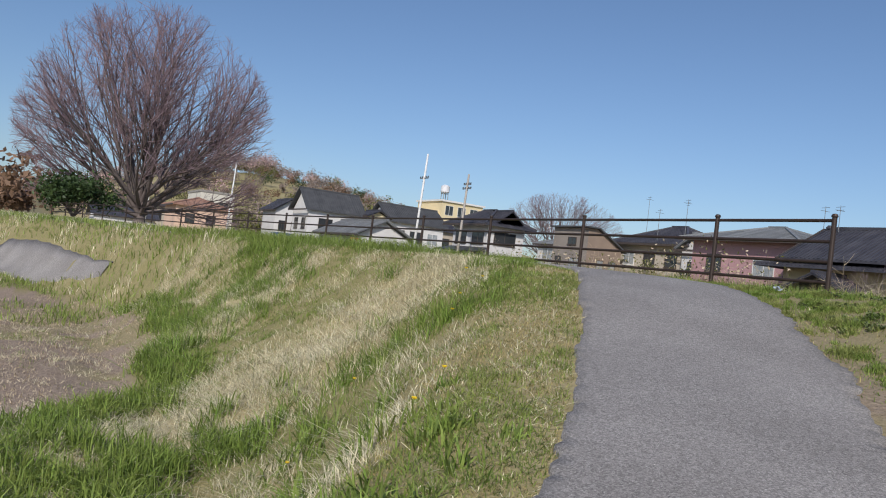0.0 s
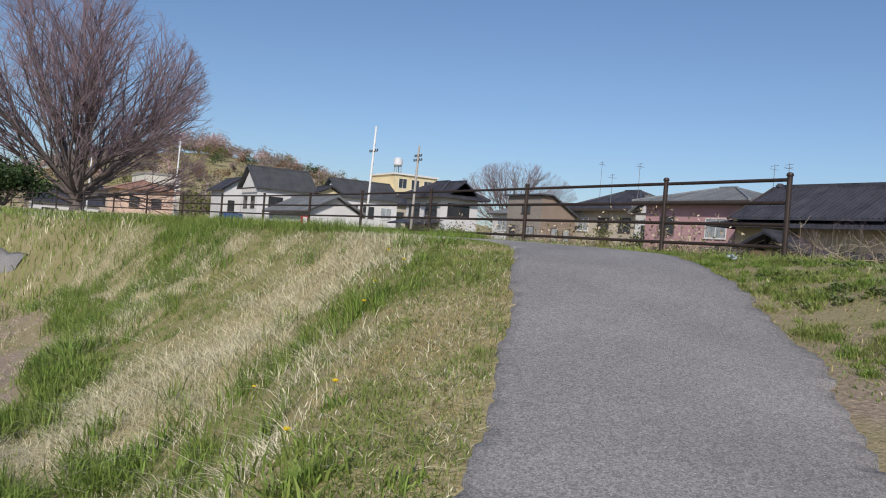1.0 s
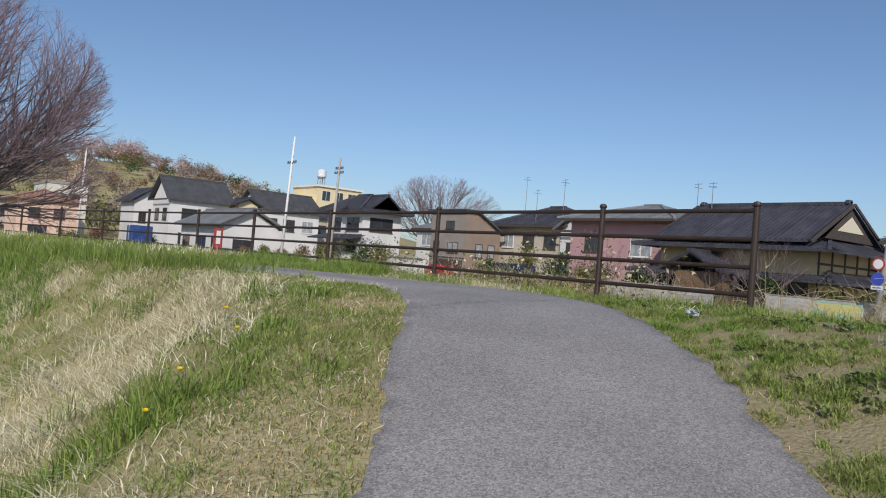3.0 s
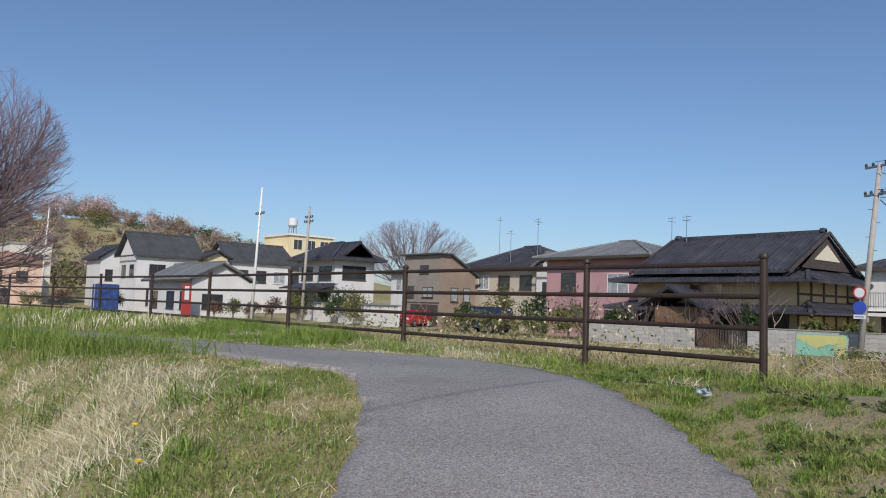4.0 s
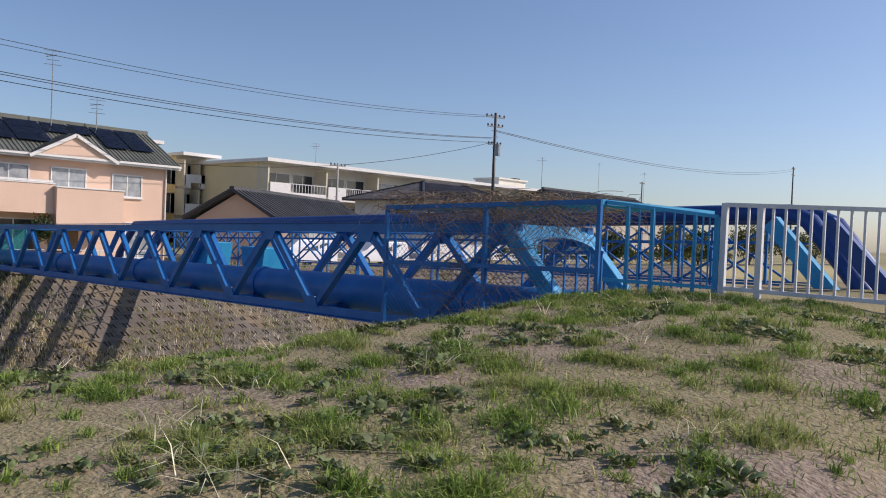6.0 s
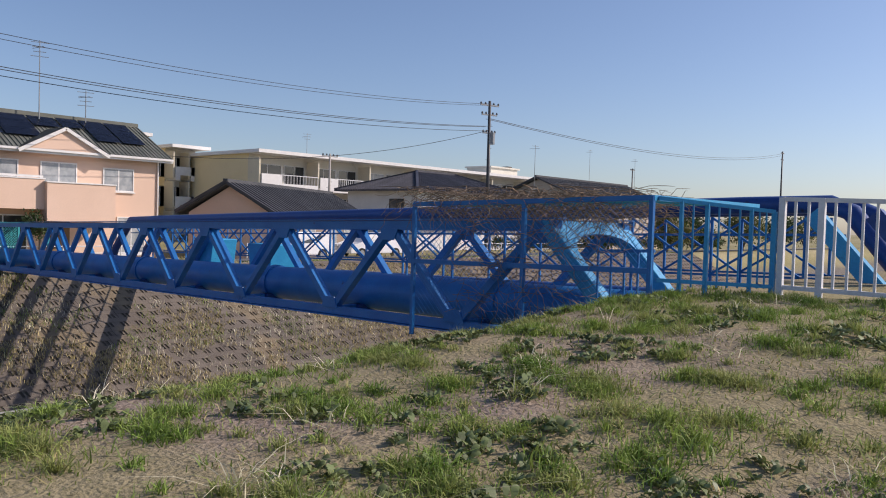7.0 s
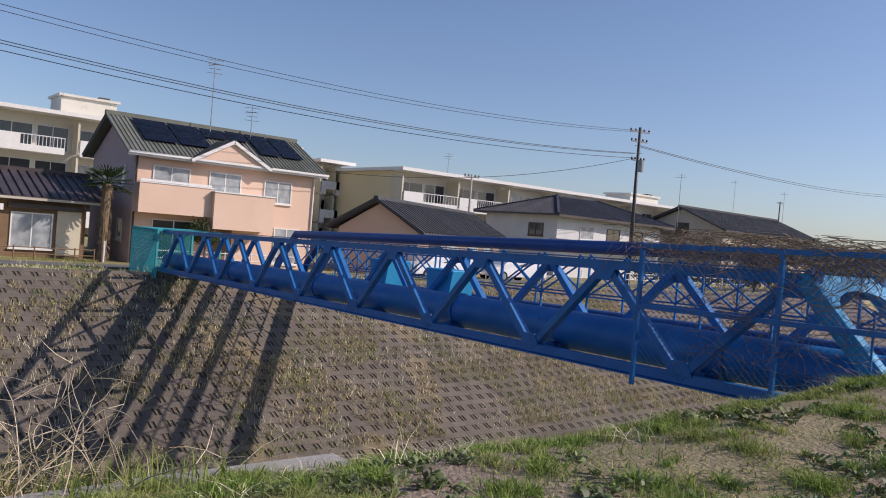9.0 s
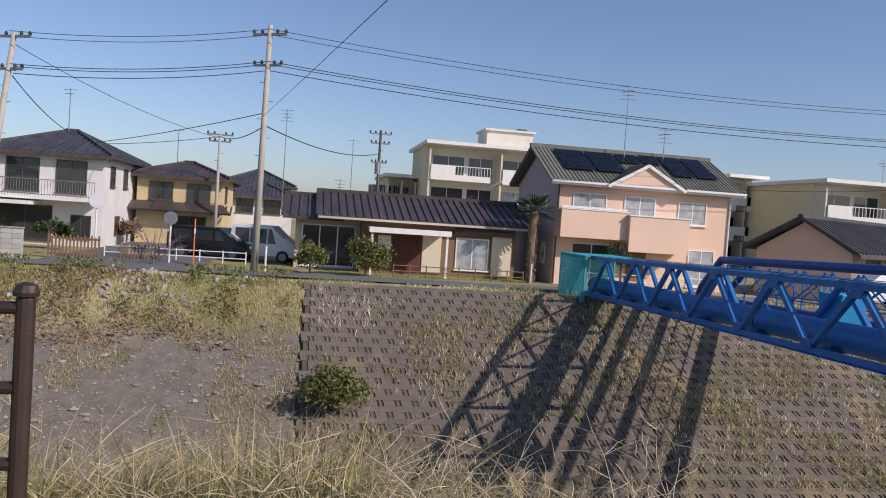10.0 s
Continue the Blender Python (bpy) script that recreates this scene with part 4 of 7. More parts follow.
def pink_house():
    h = thing("house", (32.4, -17.1, ZB), "two-storey salmon pink house with green tiled roof and solar panels", "house")
    W, D, E, R = 9.0, 6.8, 4.92, 6.75          # width, depth, eave and ridge heights
    y0, y1 = -W / 2, W / 2
    bm = boxes((0, D, y0, y1, -0.3, E))
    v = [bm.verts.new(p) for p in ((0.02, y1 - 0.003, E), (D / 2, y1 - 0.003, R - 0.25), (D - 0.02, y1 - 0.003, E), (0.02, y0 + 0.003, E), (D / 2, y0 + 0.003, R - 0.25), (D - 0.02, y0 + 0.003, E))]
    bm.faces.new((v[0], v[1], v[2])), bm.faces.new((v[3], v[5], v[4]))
    # end walls get a darker, more mauve tone than the front
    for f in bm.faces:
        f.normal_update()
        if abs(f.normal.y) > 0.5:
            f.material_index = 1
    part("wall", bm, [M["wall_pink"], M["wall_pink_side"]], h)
    roof = roof_part("roof", roof_mesh(0, D, y0, y1, E - 0.02, R, "gable", True, 0.45, 0.2), M["tile_green"], h, "green-grey tiled roof")
    part("fascia", boxes((-0.52, -0.46, y0 - 0.45, y1 + 0.45, E - 0.22, E - 0.02), (-0.62, -0.53, y0 - 0.45, y1 + 0.45, E - 0.12, E - 0.02)), M["trim"], h)
    # front gable over the middle bay
    c, half, zp = 0.25, 1.75, E + 0.95
    bm = bmesh.new()
    tri = ((c - half, E - 0.12), (c + half, E - 0.12), (c, zp - 0.06))
    f = [bm.verts.new((-0.56, y, z)) for y, z in tri]
    g = [bm.verts.new((0.3, y, z)) for y, z in tri]
    bm.faces.new(f), bm.faces.new(g[::-1])
    for k in range(3):
        bm.faces.new((f[k], g[k], g[(k + 1) % 3], f[(k + 1) % 3]))
    part("front_gable", bm, M["wall_pink"], h)
    bm = bmesh.new()
    for s in (1, -1):
        beam(bm, (-0.63, c + s * (half + 0.22), E - 0.16), (-0.63, c, zp), 0.14, 0.15, (0, 0, 1))
    part("gable_trim", bm, M["trim"], h, "white gable trim")
    bm = bmesh.new()
    for s in (1, -1):
        p = [(-0.72, c + s * (half + 0.25), E - 0.06), (-0.72, c, zp + 0.10), (1.6, c, zp + 0.10), (-0.35, c + s * (half + 0.25), E - 0.06)]
        q = [bm.verts.new(v) for v in p]
        bm.faces.new(q if s > 0 else q[::-1])
    bmesh.ops.solidify(bm, geom=bm.faces[:], thickness=0.06)
    part("gable_roof", bm, M["tile_green"], h)
    # solar panels lie on the front slope
    sl = (R - E) / (D / 2 + 0.45)
    for ya, yb, xa, xb in ((3.95, 2.35, 0.6, 3.0), (2.3, 0.75, 0.6, 3.0), (0.70, -0.55, 1.9, 3.0), (-0.65, -1.7, 2.0, 3.1), (-1.75, -2.95, 0.7, 3.1), (-3.0, -4.2, 0.7, 3.1)):
        bm = bmesh.new()
        n = 3
        for i in range(n):
            u0, u1 = xa + (xb - xa) * i / n + 0.01, xa + (xb - xa) * (i + 1) / n - 0.01
            z = lambda x: E + sl * (x + 0.45) + 0.13
            v = [bm.verts.new(p) for p in ((u0, ya - 0.02, z(u0)), (u1, ya - 0.02, z(u1)), (u1, yb + 0.02, z(u1)), (u0, yb + 0.02, z(u0)))]
            bm.faces.new(v)
        bmesh.ops.solidify(bm, geom=bm.faces[:], thickness=0.05)
        part("solar_panel", bm, M["solar"], h, "dark solar panel")
    balcony(h, -0.95, 0, 1.25, y1 + 0.02, 2.25, 3.55, "wall_pink")
    bm = boxes((-1.25, 0, -1.75, 1.25, 1.75, 3.42))
    b = part("bay", bm, M["wall_pink"], h)
    part("coping", boxes((-1.29, 0, -1.79, 1.29, 3.424, 3.48)), M["trim"], b)
    for u0, u1, z0, z1, g in ((2.0, 3.7, 3.1, 4.4, "curtain"), (-0.5, 1.1, 3.2, 4.4, "curtain"), (-3.2, -1.7, 3.2, 4.3, "curtain"), (1.6, 3.6, 0.1, 2.0, "glass"), (-3.8, -2.4, 0.2, 2.0, "curtain")):
        win(h, "x-", u0, u1, z0, z1, 0.0, g)
    part("railing", boxes((-0.93, -0.89, 1.3, y1, 3.62, 3.72)), M["trim"], h)
    part("door", boxes((-0.05, 0.0, -0.2, 0.8, 0.05, 1.72)), M["wall_wood"], h, "brown front door")
    for u0, u1, z0, z1 in ((1.2, 1.9, 0.9, 1.9), (1.2, 1.9, 3.4, 4.3), (4.2, 5.0, 3.3, 4.2)):
        win(h, "y+", u0, u1, z0, z1, y1, "glass", mull=0)
    downpipe(h, -0.06, y1 - 0.08, 0, E, "trim_dark")
    downpipe(h, -0.06, y0 + 0.08, 0, E, "trim")
    for x, y, z, hh in ((35.0, -16.9, 5.6, 3.4), (35.3, -19.2, 5.4, 1.6)):
        antenna(x, y, z, hh)


pink_house()


def low_house():
    h = thing("house", (33.0, -5.4, ZB), "single-storey old house with brown ribbed roof and timber walls", "house")
    y0, y1, D, E, R = -5.5, 4.9, 6.2, 2.5, 3.65
    bm = boxes((0, D, y0, 1.9, -0.3, E))
    part("wall", bm, M["wall_wood"], h)
    part("wall", boxes((0.9, D, 1.9, y1, -0.3, E)), M["wall_beige"], h, "pale plastered wall")
    roof_part("roof", roof_mesh(0.2, D, y0, 3.2, E, R, "gable", True, 0.75, 0.36), M["tile_brown"], h, "brown ribbed tile roof")
    roof_part("roof", roof_mesh(0.6, D - 0.3, 3.3, y1, E - 0.12, R - 0.25, "gable", True, 0.6, 0.36), M["tile_brown"], h)
    part("fascia", boxes((-0.6, -0.53, y0 - 0.7, 3.9, E - 0.13, E - 0.03)), M["wall_beige"], h)
    part("porch_roof", boxes((-1.7, 0.1, -2.0, 1.6, 1.98, 2.10), (-1.72, -1.66, -2.05, 1.65, 1.9, 2.14)), M["trim"], h, "pale flat porch canopy")
    for y in (-1.9, 1.5):
        part("porch_post", boxes((-1.6, -1.5, y - 0.05, y + 0.05, -0.1, 1.97)), M["trim"], h)
    # glass doors on the pale wall are widened to stand in for eave shade
    for u0, u1, z0, z1, g, mm in ((-4.2, -2.6, 0.35, 1.85, "curtain", 1), (2.1, 4.6, 0.1, 2.05, "glass", 2)):
        win(h, "x-", u0, u1, z0, z1, 0.0 if u0 < 2 else 0.9, g, "trim", mm)
    part("wall_panel", boxes((-0.06, -0.004, -5.3, -4.35, 0.1, 2.0)), M["wall_cream"], h, "pale board panel")
    part("wall_panel", boxes((-0.06, -0.004, -1.9, -1.0, 0.1, 1.9)), M["wall_cream"], h)
    part("curtain", boxes((-0.1, -0.03, -0.9, 0.35, 0.15, 1.8)), M["curtain_red"], h, "dark red cloth hanging in the doorway")
    part("notice", boxes((-0.1, -0.02, 0.5, 1.1, 0.6, 1.75)), M["sign_white"], h, "white sheet on the wall")
    part("shutter_box", boxes((-0.28, -0.005, -5.35, -2.45, 2.02, 2.2)), M["trim_dark"], h)


low_house()


def plain_house(x, y0, y1, D, E, R, wall, roofm, label, kind="hip", axis_y=True, z=ZB, wins=(), lower=None, over=0.5, side=None, rz=0.0, pitch=0.3):
    """A two-storey house with hipped or gabled tile roof; wins: rows (face, u0, u1, z0, z1, glass)."""
    W = y1 - y0
    h = thing("house", (x, (y0 + y1) / 2, z), label, "house", rz=rz)
    a, b = -W / 2, W / 2
    bm = boxes((0, D, a, b, -0.4, E))
    if kind == "gable":
        if axis_y:
            for yy in (a + 0.003, b - 0.003):
                bm.faces.new([bm.verts.new(p) for p in ((0.02, yy, E), (D - 0.02, yy, E), (D / 2, yy, R - 0.2))])
        else:
            for xx in (0.003, D - 0.003):
                bm.faces.new([bm.verts.new(p) for p in ((xx, a + 0.02, E), (xx, b - 0.02, E), (xx, 0, R - 0.2))])
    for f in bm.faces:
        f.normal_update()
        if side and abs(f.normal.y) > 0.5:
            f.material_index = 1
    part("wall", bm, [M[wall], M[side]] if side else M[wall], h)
    roof_part("roof", roof_mesh(0, D, a, b, E, R, kind, axis_y, over, pitch), M[roofm], h)
    part("fascia", boxes((-over - 0.05, -over - 0.01, a - over, b + over, E - 0.2, E - 0.02)), M["trim_dark"], h)
    if lower:
        zl0, dl = lower
        bm = bmesh.new()
        v = [bm.verts.new(p) for p in ((-dl, a - 0.6, zl0), (-dl, b + 0.6, zl0), (0.0, b + 0.1, zl0 + 0.5), (0.0, a - 0.1, zl0 + 0.5))]
        bm.faces.new(v)
        bm.normal_update()
        bmesh.ops.solidify(bm, geom=bm.faces[:], thickness=0.12)
        n = int((W + 1.2) / 0.3)
        for i in range(n + 1):
            yy = a - 0.6 + (W + 1.2) * i / n
            beam(bm, (-dl, yy, zl0 + 0.03), (0.0, yy, zl0 + 0.53), 0.1, 0.07)
        part("lower_roof", bm, M[roofm], h)
    for face, u0, u1, z0, z1, g in wins:
        at = {"x-": 0.0, "y+": b, "y-": a}[face]
        win(h, face, u0, u1, z0, z1, at, g, "trim" if g != "glass" else "trim_dark")
    return h


# old traditional house with a great tiled roof
def old_house():
    h = thing("house", (33.6, 21.2, ZB), "old Japanese house with huge dark tiled roof and ochre gable", "house")
    a, b, D, E, R = -5.0, 5.0, 7.5, 3.9, 6.6
    part("wall", boxes((0, D, a, b, -0.4, E)), M["wall_ochre"], h)
    roof_part("roof", roof_mesh(-0.1, D, a + 0.9, b - 0.9, E + 0.35, R, "gable", True, 0.7, 0.3), M["tile_dark"], h, "steep dark clay tile roof")
    for s, yy in ((-1, a), (1, b)):
        bm = bmesh.new()
        bm.faces.new([bm.verts.new(p) for p in ((0.9, yy + 0.10 * -s, E + 0.6), (D - 0.9, yy + 0.10 * -s, E + 0.6), (D / 2 - 0.05, yy + 0.10 * -s, R - 0.30))])
        bm.normal_update()
        bmesh.ops.solidify(bm, geom=bm.faces[:], thickness=0.06)
        part("gable_wall", bm, M["trim_dark"], h)
        bm = bmesh.new()
        w = yy + (0.06 if s < 0 else -0.06)
        bm.faces.new([bm.verts.new(p) for p in ((2.15, w, E + 1.1), (D - 2.25, w, E + 1.1), (D / 2 - 0.05, w, R - 0.72))])
        bm.normal_update()
        bmesh.ops.solidify(bm, geom=bm.faces[:], thickness=0.02)
        part("gable_panel", bm, M["wall_cream"], h, "cream plaster gable panel")
        bm = bmesh.new()
        for x in (-0.85, D + 0.75):
            beam(bm, (x, yy + s * 0.04, E + 0.26), (D / 2 - 0.05, yy + s * 0.04, R - 0.02), 0.16, 0.10, (0, 1, 0))
        part("bargeboard", bm, M["trim_dark"], h)
    for zz, out in ((E + 0.1, 1.25), (2.35, 1.45)):
        bm = roof_mesh(-0.1, D, a, b, zz - 0.25, zz + 0.75, "hip", True, out, 0.3, hip=out + 1.2)
        roof_part("skirt_roof", bm, M["tile_dark"], h)
    for s in (-1, 1):
        yy = a if s < 0 else b
        for z in (0.2, 1.1, 1.9, 3.0):
            part("timber", boxes((0.0, D, yy + (s * 0.004 if s > 0 else -0.05), yy + (0.05 if s > 0 else -0.004), z, z + 0.12)), M["trim_dark"], h)
        for k in range(6):
            x = 0.05 + k * (D - 0.2) / 5
            part("timber", boxes((x, x + 0.13, yy + (0.006 if s > 0 else -0.06), yy + (0.06 if s > 0 else -0.006), -0.1, E)), M["trim_dark"], h)
    for u0, u1 in ((-4.6, -2.4), (-1.9, 0.3), (0.9, 3.0), (3.4, 5.0)):
        win(h, "x-", u0, u1, 0.3, 2.0, 0.0, "glass", "trim_dark")
    # entrance porch with its own small gable
    part("porch", boxes((-2.2, 0, -0.6, 2.2, -0.3, 2.2)), M["wall_wood"], h)
    roof_part("porch_roof", roof_mesh(-2.6, 0.4, -0.8, 2.4, 2.3, 3.3, "gable", False, 0.4, 0.28), M["tile_dark"], h)
    for y in (a + 0.35, b - 0.35):
        part("ridge_end", bev(boxes((D / 2 - 0.25, D / 2 + 0.15, y - 0.2, y + 0.1, R, R + 0.26)), 0.05), M["tile_dark"], h)


old_house()

G, C = "glass", "curtain"
wh = plain_house(40.0, 9.5, 15.2, 8.6, 4.75, 6.2, "wall_white", "tile_dark", "white two-storey house with dark hipped roof and balcony",
                 wins=(("x-", -2.0, -0.5, 2.7, 4.4, G), ("x-", 0.3, 1.9, 2.7, 4.4, G), ("x-", -0.4, 2.2, 0.2, 2.0, G), ("x-", -2.3, -1.3, 0.4, 1.6, G),
                       ("y-", 1.2, 2.2, 3.2, 4.3, G), ("y-", 4.2, 5.2, 3.2, 4.3, G), ("y-", 2.6, 3.6, 0.6, 1.6, G)))
balcony(wh, -1.2, 0, -2.7, 2.8, 2.3, 3.3, "metal", solid=False)
part("canopy", boxes((-1.8, 0, 0.2, 2.75, 2.02, 2.2)), M["trim"], wh)
plain_house(46.5, 4.2, 9.2, 7.0, 4.2, 5.2, "wall_ochre", "tile_brown", "ochre two-storey house with brown tiled roofs", lower=(2.0, 1.0),
            wins=(("x-", -1.8, -0.4, 2.7, 3.8, G), ("x-", 0.4, 1.8, 2.7, 3.8, G), ("x-", -1.6, 0.4, 0.3, 1.8, G), ("y-", 1.5, 2.6, 2.8, 3.8, G)))
plain_house(54.0, 0.2, 4.6, 6, 3.4, 4.4, "wall_white", "tile_dark", "far white house with dark roof", wins=(("x-", -1.5, -0.3, 2.2, 3.2, G), ("x-", 0.4, 1.6, 2.2, 3.2, G)))
plain_house(60.0, 0.5, 5.5, 6, 4.4, 5.6, "wall_beige", "tile_dark", "far beige house with dark hipped roof", wins=(("x-", -1.5, -0.3, 2.2, 3.4, G), ("x-", 0.4, 1.6, 2.2, 3.4, G)))
plain_house(36.0, 27.3, 36.2, 7.5, 5.6, 6.9, "wall_rose", "tile_grey", "rose pink two-storey house with grey hipped roof", over=0.8,
            wins=(("x-", 1.6, 3.0, 3.2, 4.5, G), ("x-", -3.0, -1.2, 3.0, 4.4, C), ("y-", 1.2, 3.0, 3.2, 4.6, C), ("x-", -3.2, -1.0, 0.6, 1.9, G)))
plain_house(39.5, 37.6, 40.6, 7, 5.0, 6.3, "wall_white", "tile_grey", "white gabled house wing", kind="gable", axis_y=False, wins=(("x-", -0.8, 0.8, 2.8, 4.0, G),))
plain_house(40.0, 40.6, 49.4, 7, 5.4, 7.3, "wall_beige", "tile_dark", "beige two-storey house with dark hipped roof", over=0.7,
            wins=(("x-", -3.4, -2.0, 3.4, 4.6, G), ("x-", -0.8, 0.6, 3.4, 4.6, G), ("x-", 1.8, 3.2, 3.4, 4.6, C)))


def tower_house():
    """Slim modern house whose roof falls away from the river."""
    h = thing("house", (35.0, 47.5, ZB), "grey-brown modern house with a sloping shed roof", "house")
    bm = bmesh.new()
    prof = ((0, -0.4), (0, 6.15), (1.0, 6.15), (4.0, 4.5), (4.0, -0.4))
    v = [bm.verts.new((x, 0, z)) for x, z in prof]
    w = [bm.verts.new((x, 5.0, z)) for x, z in prof]
    bm.faces.new(v), bm.faces.new(w[::-1])
    for i in range(5):
        j = (i + 1) % 5
        bm.faces.new((v[i], w[i], w[j], v[j]))
    for f in bm.faces:
        f.normal_update()
        if abs(f.normal.y) > 0.5:
            f.material_index = 1
    part("wall", bm, [M["wall_grey"], M["wall_brown"]], h)
    bm = bmesh.new()
    beam(bm, (-0.35, 2.5, 6.24), (1.05, 2.5, 6.24), 5.7, 0.13)
    beam(bm, (1.0, 2.5, 6.24), (4.4, 2.5, 4.38), 5.7, 0.13)
    part("roof", bm, M["slate"], h)
    for u0, u1, z0, z1 in ((1.6, 2.8, 4.6, 5.3), (3.6, 4.5, 2.5, 3.5), (0.9, 2.4, 2.5, 3.4)):
        win(h, "x-", u0, u1, z0, z1, 0.0, "glass" if u0 > 1 else "curtain", "trim_dark")
    for u0, u1 in ((1.2, 2.0), (2.6, 3.4)):
        win(h, "y-", u0, u1, 2.2, 3.4, 0.0, "curtain", "trim_dark", 0)
    part("band", boxes((-0.03, -0.003, 0, 5.0, 2.0, 2.1)), M["trim_dark"], h)
    # thin dark panel stands in for the shade inside the carport
    part("carport", boxes((-0.05, -0.003, 0.2, 4.0, -0.2, 1.9)), M["trim_dark"], h)


tower_house()
kh = plain_house(31.4, 58.6, 65.4, 4.4, 5.9, 7.6, "wall_white", "tile_dark", "two-storey white house with dark hip-and-gable tiled roof", over=0.9, lower=(3.0, 1.8),
                 wins=(("x-", -2.8, -0.6, 3.9, 5.2, G), ("x-", 0.6, 2.8, 3.9, 5.2, G), ("y-", 0.8, 3.4, 4.0, 5.3, G)))
roof_part("gable_roof", roof_mesh(1.0, 3.4, -3.9, -1.0, 6.35, 7.5, "gable", True, 0.3), M["tile_dark"], kh)
bm = bmesh.new()
bm.faces.new([bm.verts.new((2.2 + k, -4.16, z)) for k, z in ((-1.35, 6.32), (1.35, 6.32), (0, 7.42))])
bmesh.ops.solidify(bm, geom=bm.faces[:], thickness=0.1)
part("gable_panel", bm, M["wall_grey"], kh, "grey boarded gable panel")
plain_house(33.0, 85.0, 92, 8, 6.4, 8.8, "wall_white", "slate", "white two-storey house with dark gabled roof", kind="gable", axis_y=False,
            wins=(("x-", -2.5, -0.6, 3.8, 5.4, G), ("y-", 0.8, 2.2, 3.9, 5.4, G), ("y-", 3.0, 4.6, 3.9, 5.4, G), ("y-", 5.6, 7.2, 3.9, 5.4, C)))
plain_house(29.0, 82.6, 86.0, 2.4, 6.5, 7.3, "wall_yellow", "tile_dark", "narrow pale yellow house wing with dark roof", kind="gable", wins=(("y-", 0.6, 1.6, 4.9, 5.9, G),))
plain_house(20.8, 66.0, 77.5, 5.6, 3.5, 5.2, "wall_white", "tile_grey", "low white house with grey corrugated roof", kind="gable", over=0.6,
            wins=(("x-", -5, -3, 0.7, 2.4, G), ("x-", -1.5, 0.5, 0.7, 2.4, G), ("x-", 3, 5, 0.7, 2.4, G), ("y-", 1, 3, 0.8, 2.2, G)))
plain_house(21.5, 84, 90, 7.0, 6.35, 9.0, "wall_white", "slate", "tall white house with steep dark gabled roof", kind="gable", axis_y=False,
            wins=(("x-", -2.2, -0.8, 3.9, 5.3, G), ("x-", 0.6, 2, 3.9, 5.3, G), ("y-", 1.4, 3.2, 4.0, 5.4, G), ("y-", 4.6, 6.2, 4.0, 5.4, G), ("y-", 1.2, 2.6, 0.8, 2.6, G)))
plain_house(21.6, 98, 104, 4.0, 6.4, 8.1, "wall_white", "tile_dark", "white house with small dark gabled roof", kind="gable", wins=(("y-", 0.6, 1.5, 3.6, 5.0, G), ("y-", 2.4, 3.3, 3.6, 5.0, G)))
plain_house(8.0, 95, 103, 6.6, 5.2, 6.4, "wall_pink", "tile_red", "salmon two-storey house with red-brown tiled roof", over=0.5, wins=(("y-", 1.2, 2.4, 3.0, 4.2, G), ("y-", 3.8, 5.0, 3.0, 4.2, G), ("y-", 1.2, 3.2, 0.6, 2.2, G)))
fb = thing("concrete_building", (12.6, 104.0, ZB), "flat-roofed pale grey concrete building", "building")
part("wall", boxes((0, 4.7, 0, 9, -0.4, 7.7)), M["wall_pale"], fb)
part("parapet", boxes((-0.1, 4.8, -0.1, 0.1, 7.703, 8.0), (-0.1, 4.8, 8.9, 9.1, 7.703, 8.0), (-0.1, 0.1, 0.1, 8.9, 7.703, 8.0), (4.6, 4.8, 0.1, 8.9, 7.703, 8.0)), M["concrete"], fb)
for u in (0.6, 2.6):
    win(fb, "y-", u, u + 1.3, 5.4, 6.6, 0.0, "glass", "trim_dark", 1, False)
plain_house(7, 118, 130, 8, 5.5, 6.2, "wall_beige", "tile_brown", "beige flat building with brown roof", wins=(("y-", 1, 3, 3.2, 4.4, G), ("y-", 4.5, 6.5, 3.2, 4.4, G)))
plain_house(0, 110, 117, 8, 3.0, 4.6, "wall_white", "tile_dark", "low white house with dark roof", kind="gable", axis_y=False, wins=(("y-", 1, 3, 0.8, 2.2, G), ("y-", 4.5, 6.5, 0.8, 2.2, G)))
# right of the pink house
# gable ends take the lighter salmon colour to stand in for sunlight
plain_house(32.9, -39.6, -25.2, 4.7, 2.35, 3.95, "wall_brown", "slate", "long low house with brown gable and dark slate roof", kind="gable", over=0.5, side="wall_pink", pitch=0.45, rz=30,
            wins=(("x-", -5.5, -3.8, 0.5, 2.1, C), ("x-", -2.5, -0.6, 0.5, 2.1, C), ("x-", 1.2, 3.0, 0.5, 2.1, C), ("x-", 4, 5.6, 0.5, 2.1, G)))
plain_house(37.0, -57.5, -44.8, 8, 4.6, 6.3, "wall_white", "tile_dark", "white two-storey house with dark hipped roof", over=0.8, lower=(2.2, 0.9),
            wins=(("x-", -4, -2.4, 2.9, 3.9, G), ("x-", -1, 0.6, 2.9, 3.9, G), ("x-", 2.2, 3.8, 2.9, 3.9, C), ("y+", 1.4, 3, 2.9, 3.9, G)))
plain_house(42.0, -71.0, -60.5, 8, 4.3, 5.4, "wall_white", "tile_brown", "white house with brown roof", wins=(("x-", -3, -1.6, 2.3, 3.3, G), ("x-", 1, 2.6, 2.3, 3.3, G)))
plain_house(36.0, -82.5, -65.5, 9, 4.9, 6.9, "wall_beige", "slate", "grey house with dark gabled roof", kind="gable", wins=(("y+", 3.6, 5.0, 4.2, 5.4, G), ("x-", -3, -1.6, 2.3, 3.3, G)))
plain_house(38.5, -22.6, -19.8, 6, 2.6, 3.4, "wall_beige", "tile_brown", "small shed house with brown tiled roof", kind="gable", wins=())


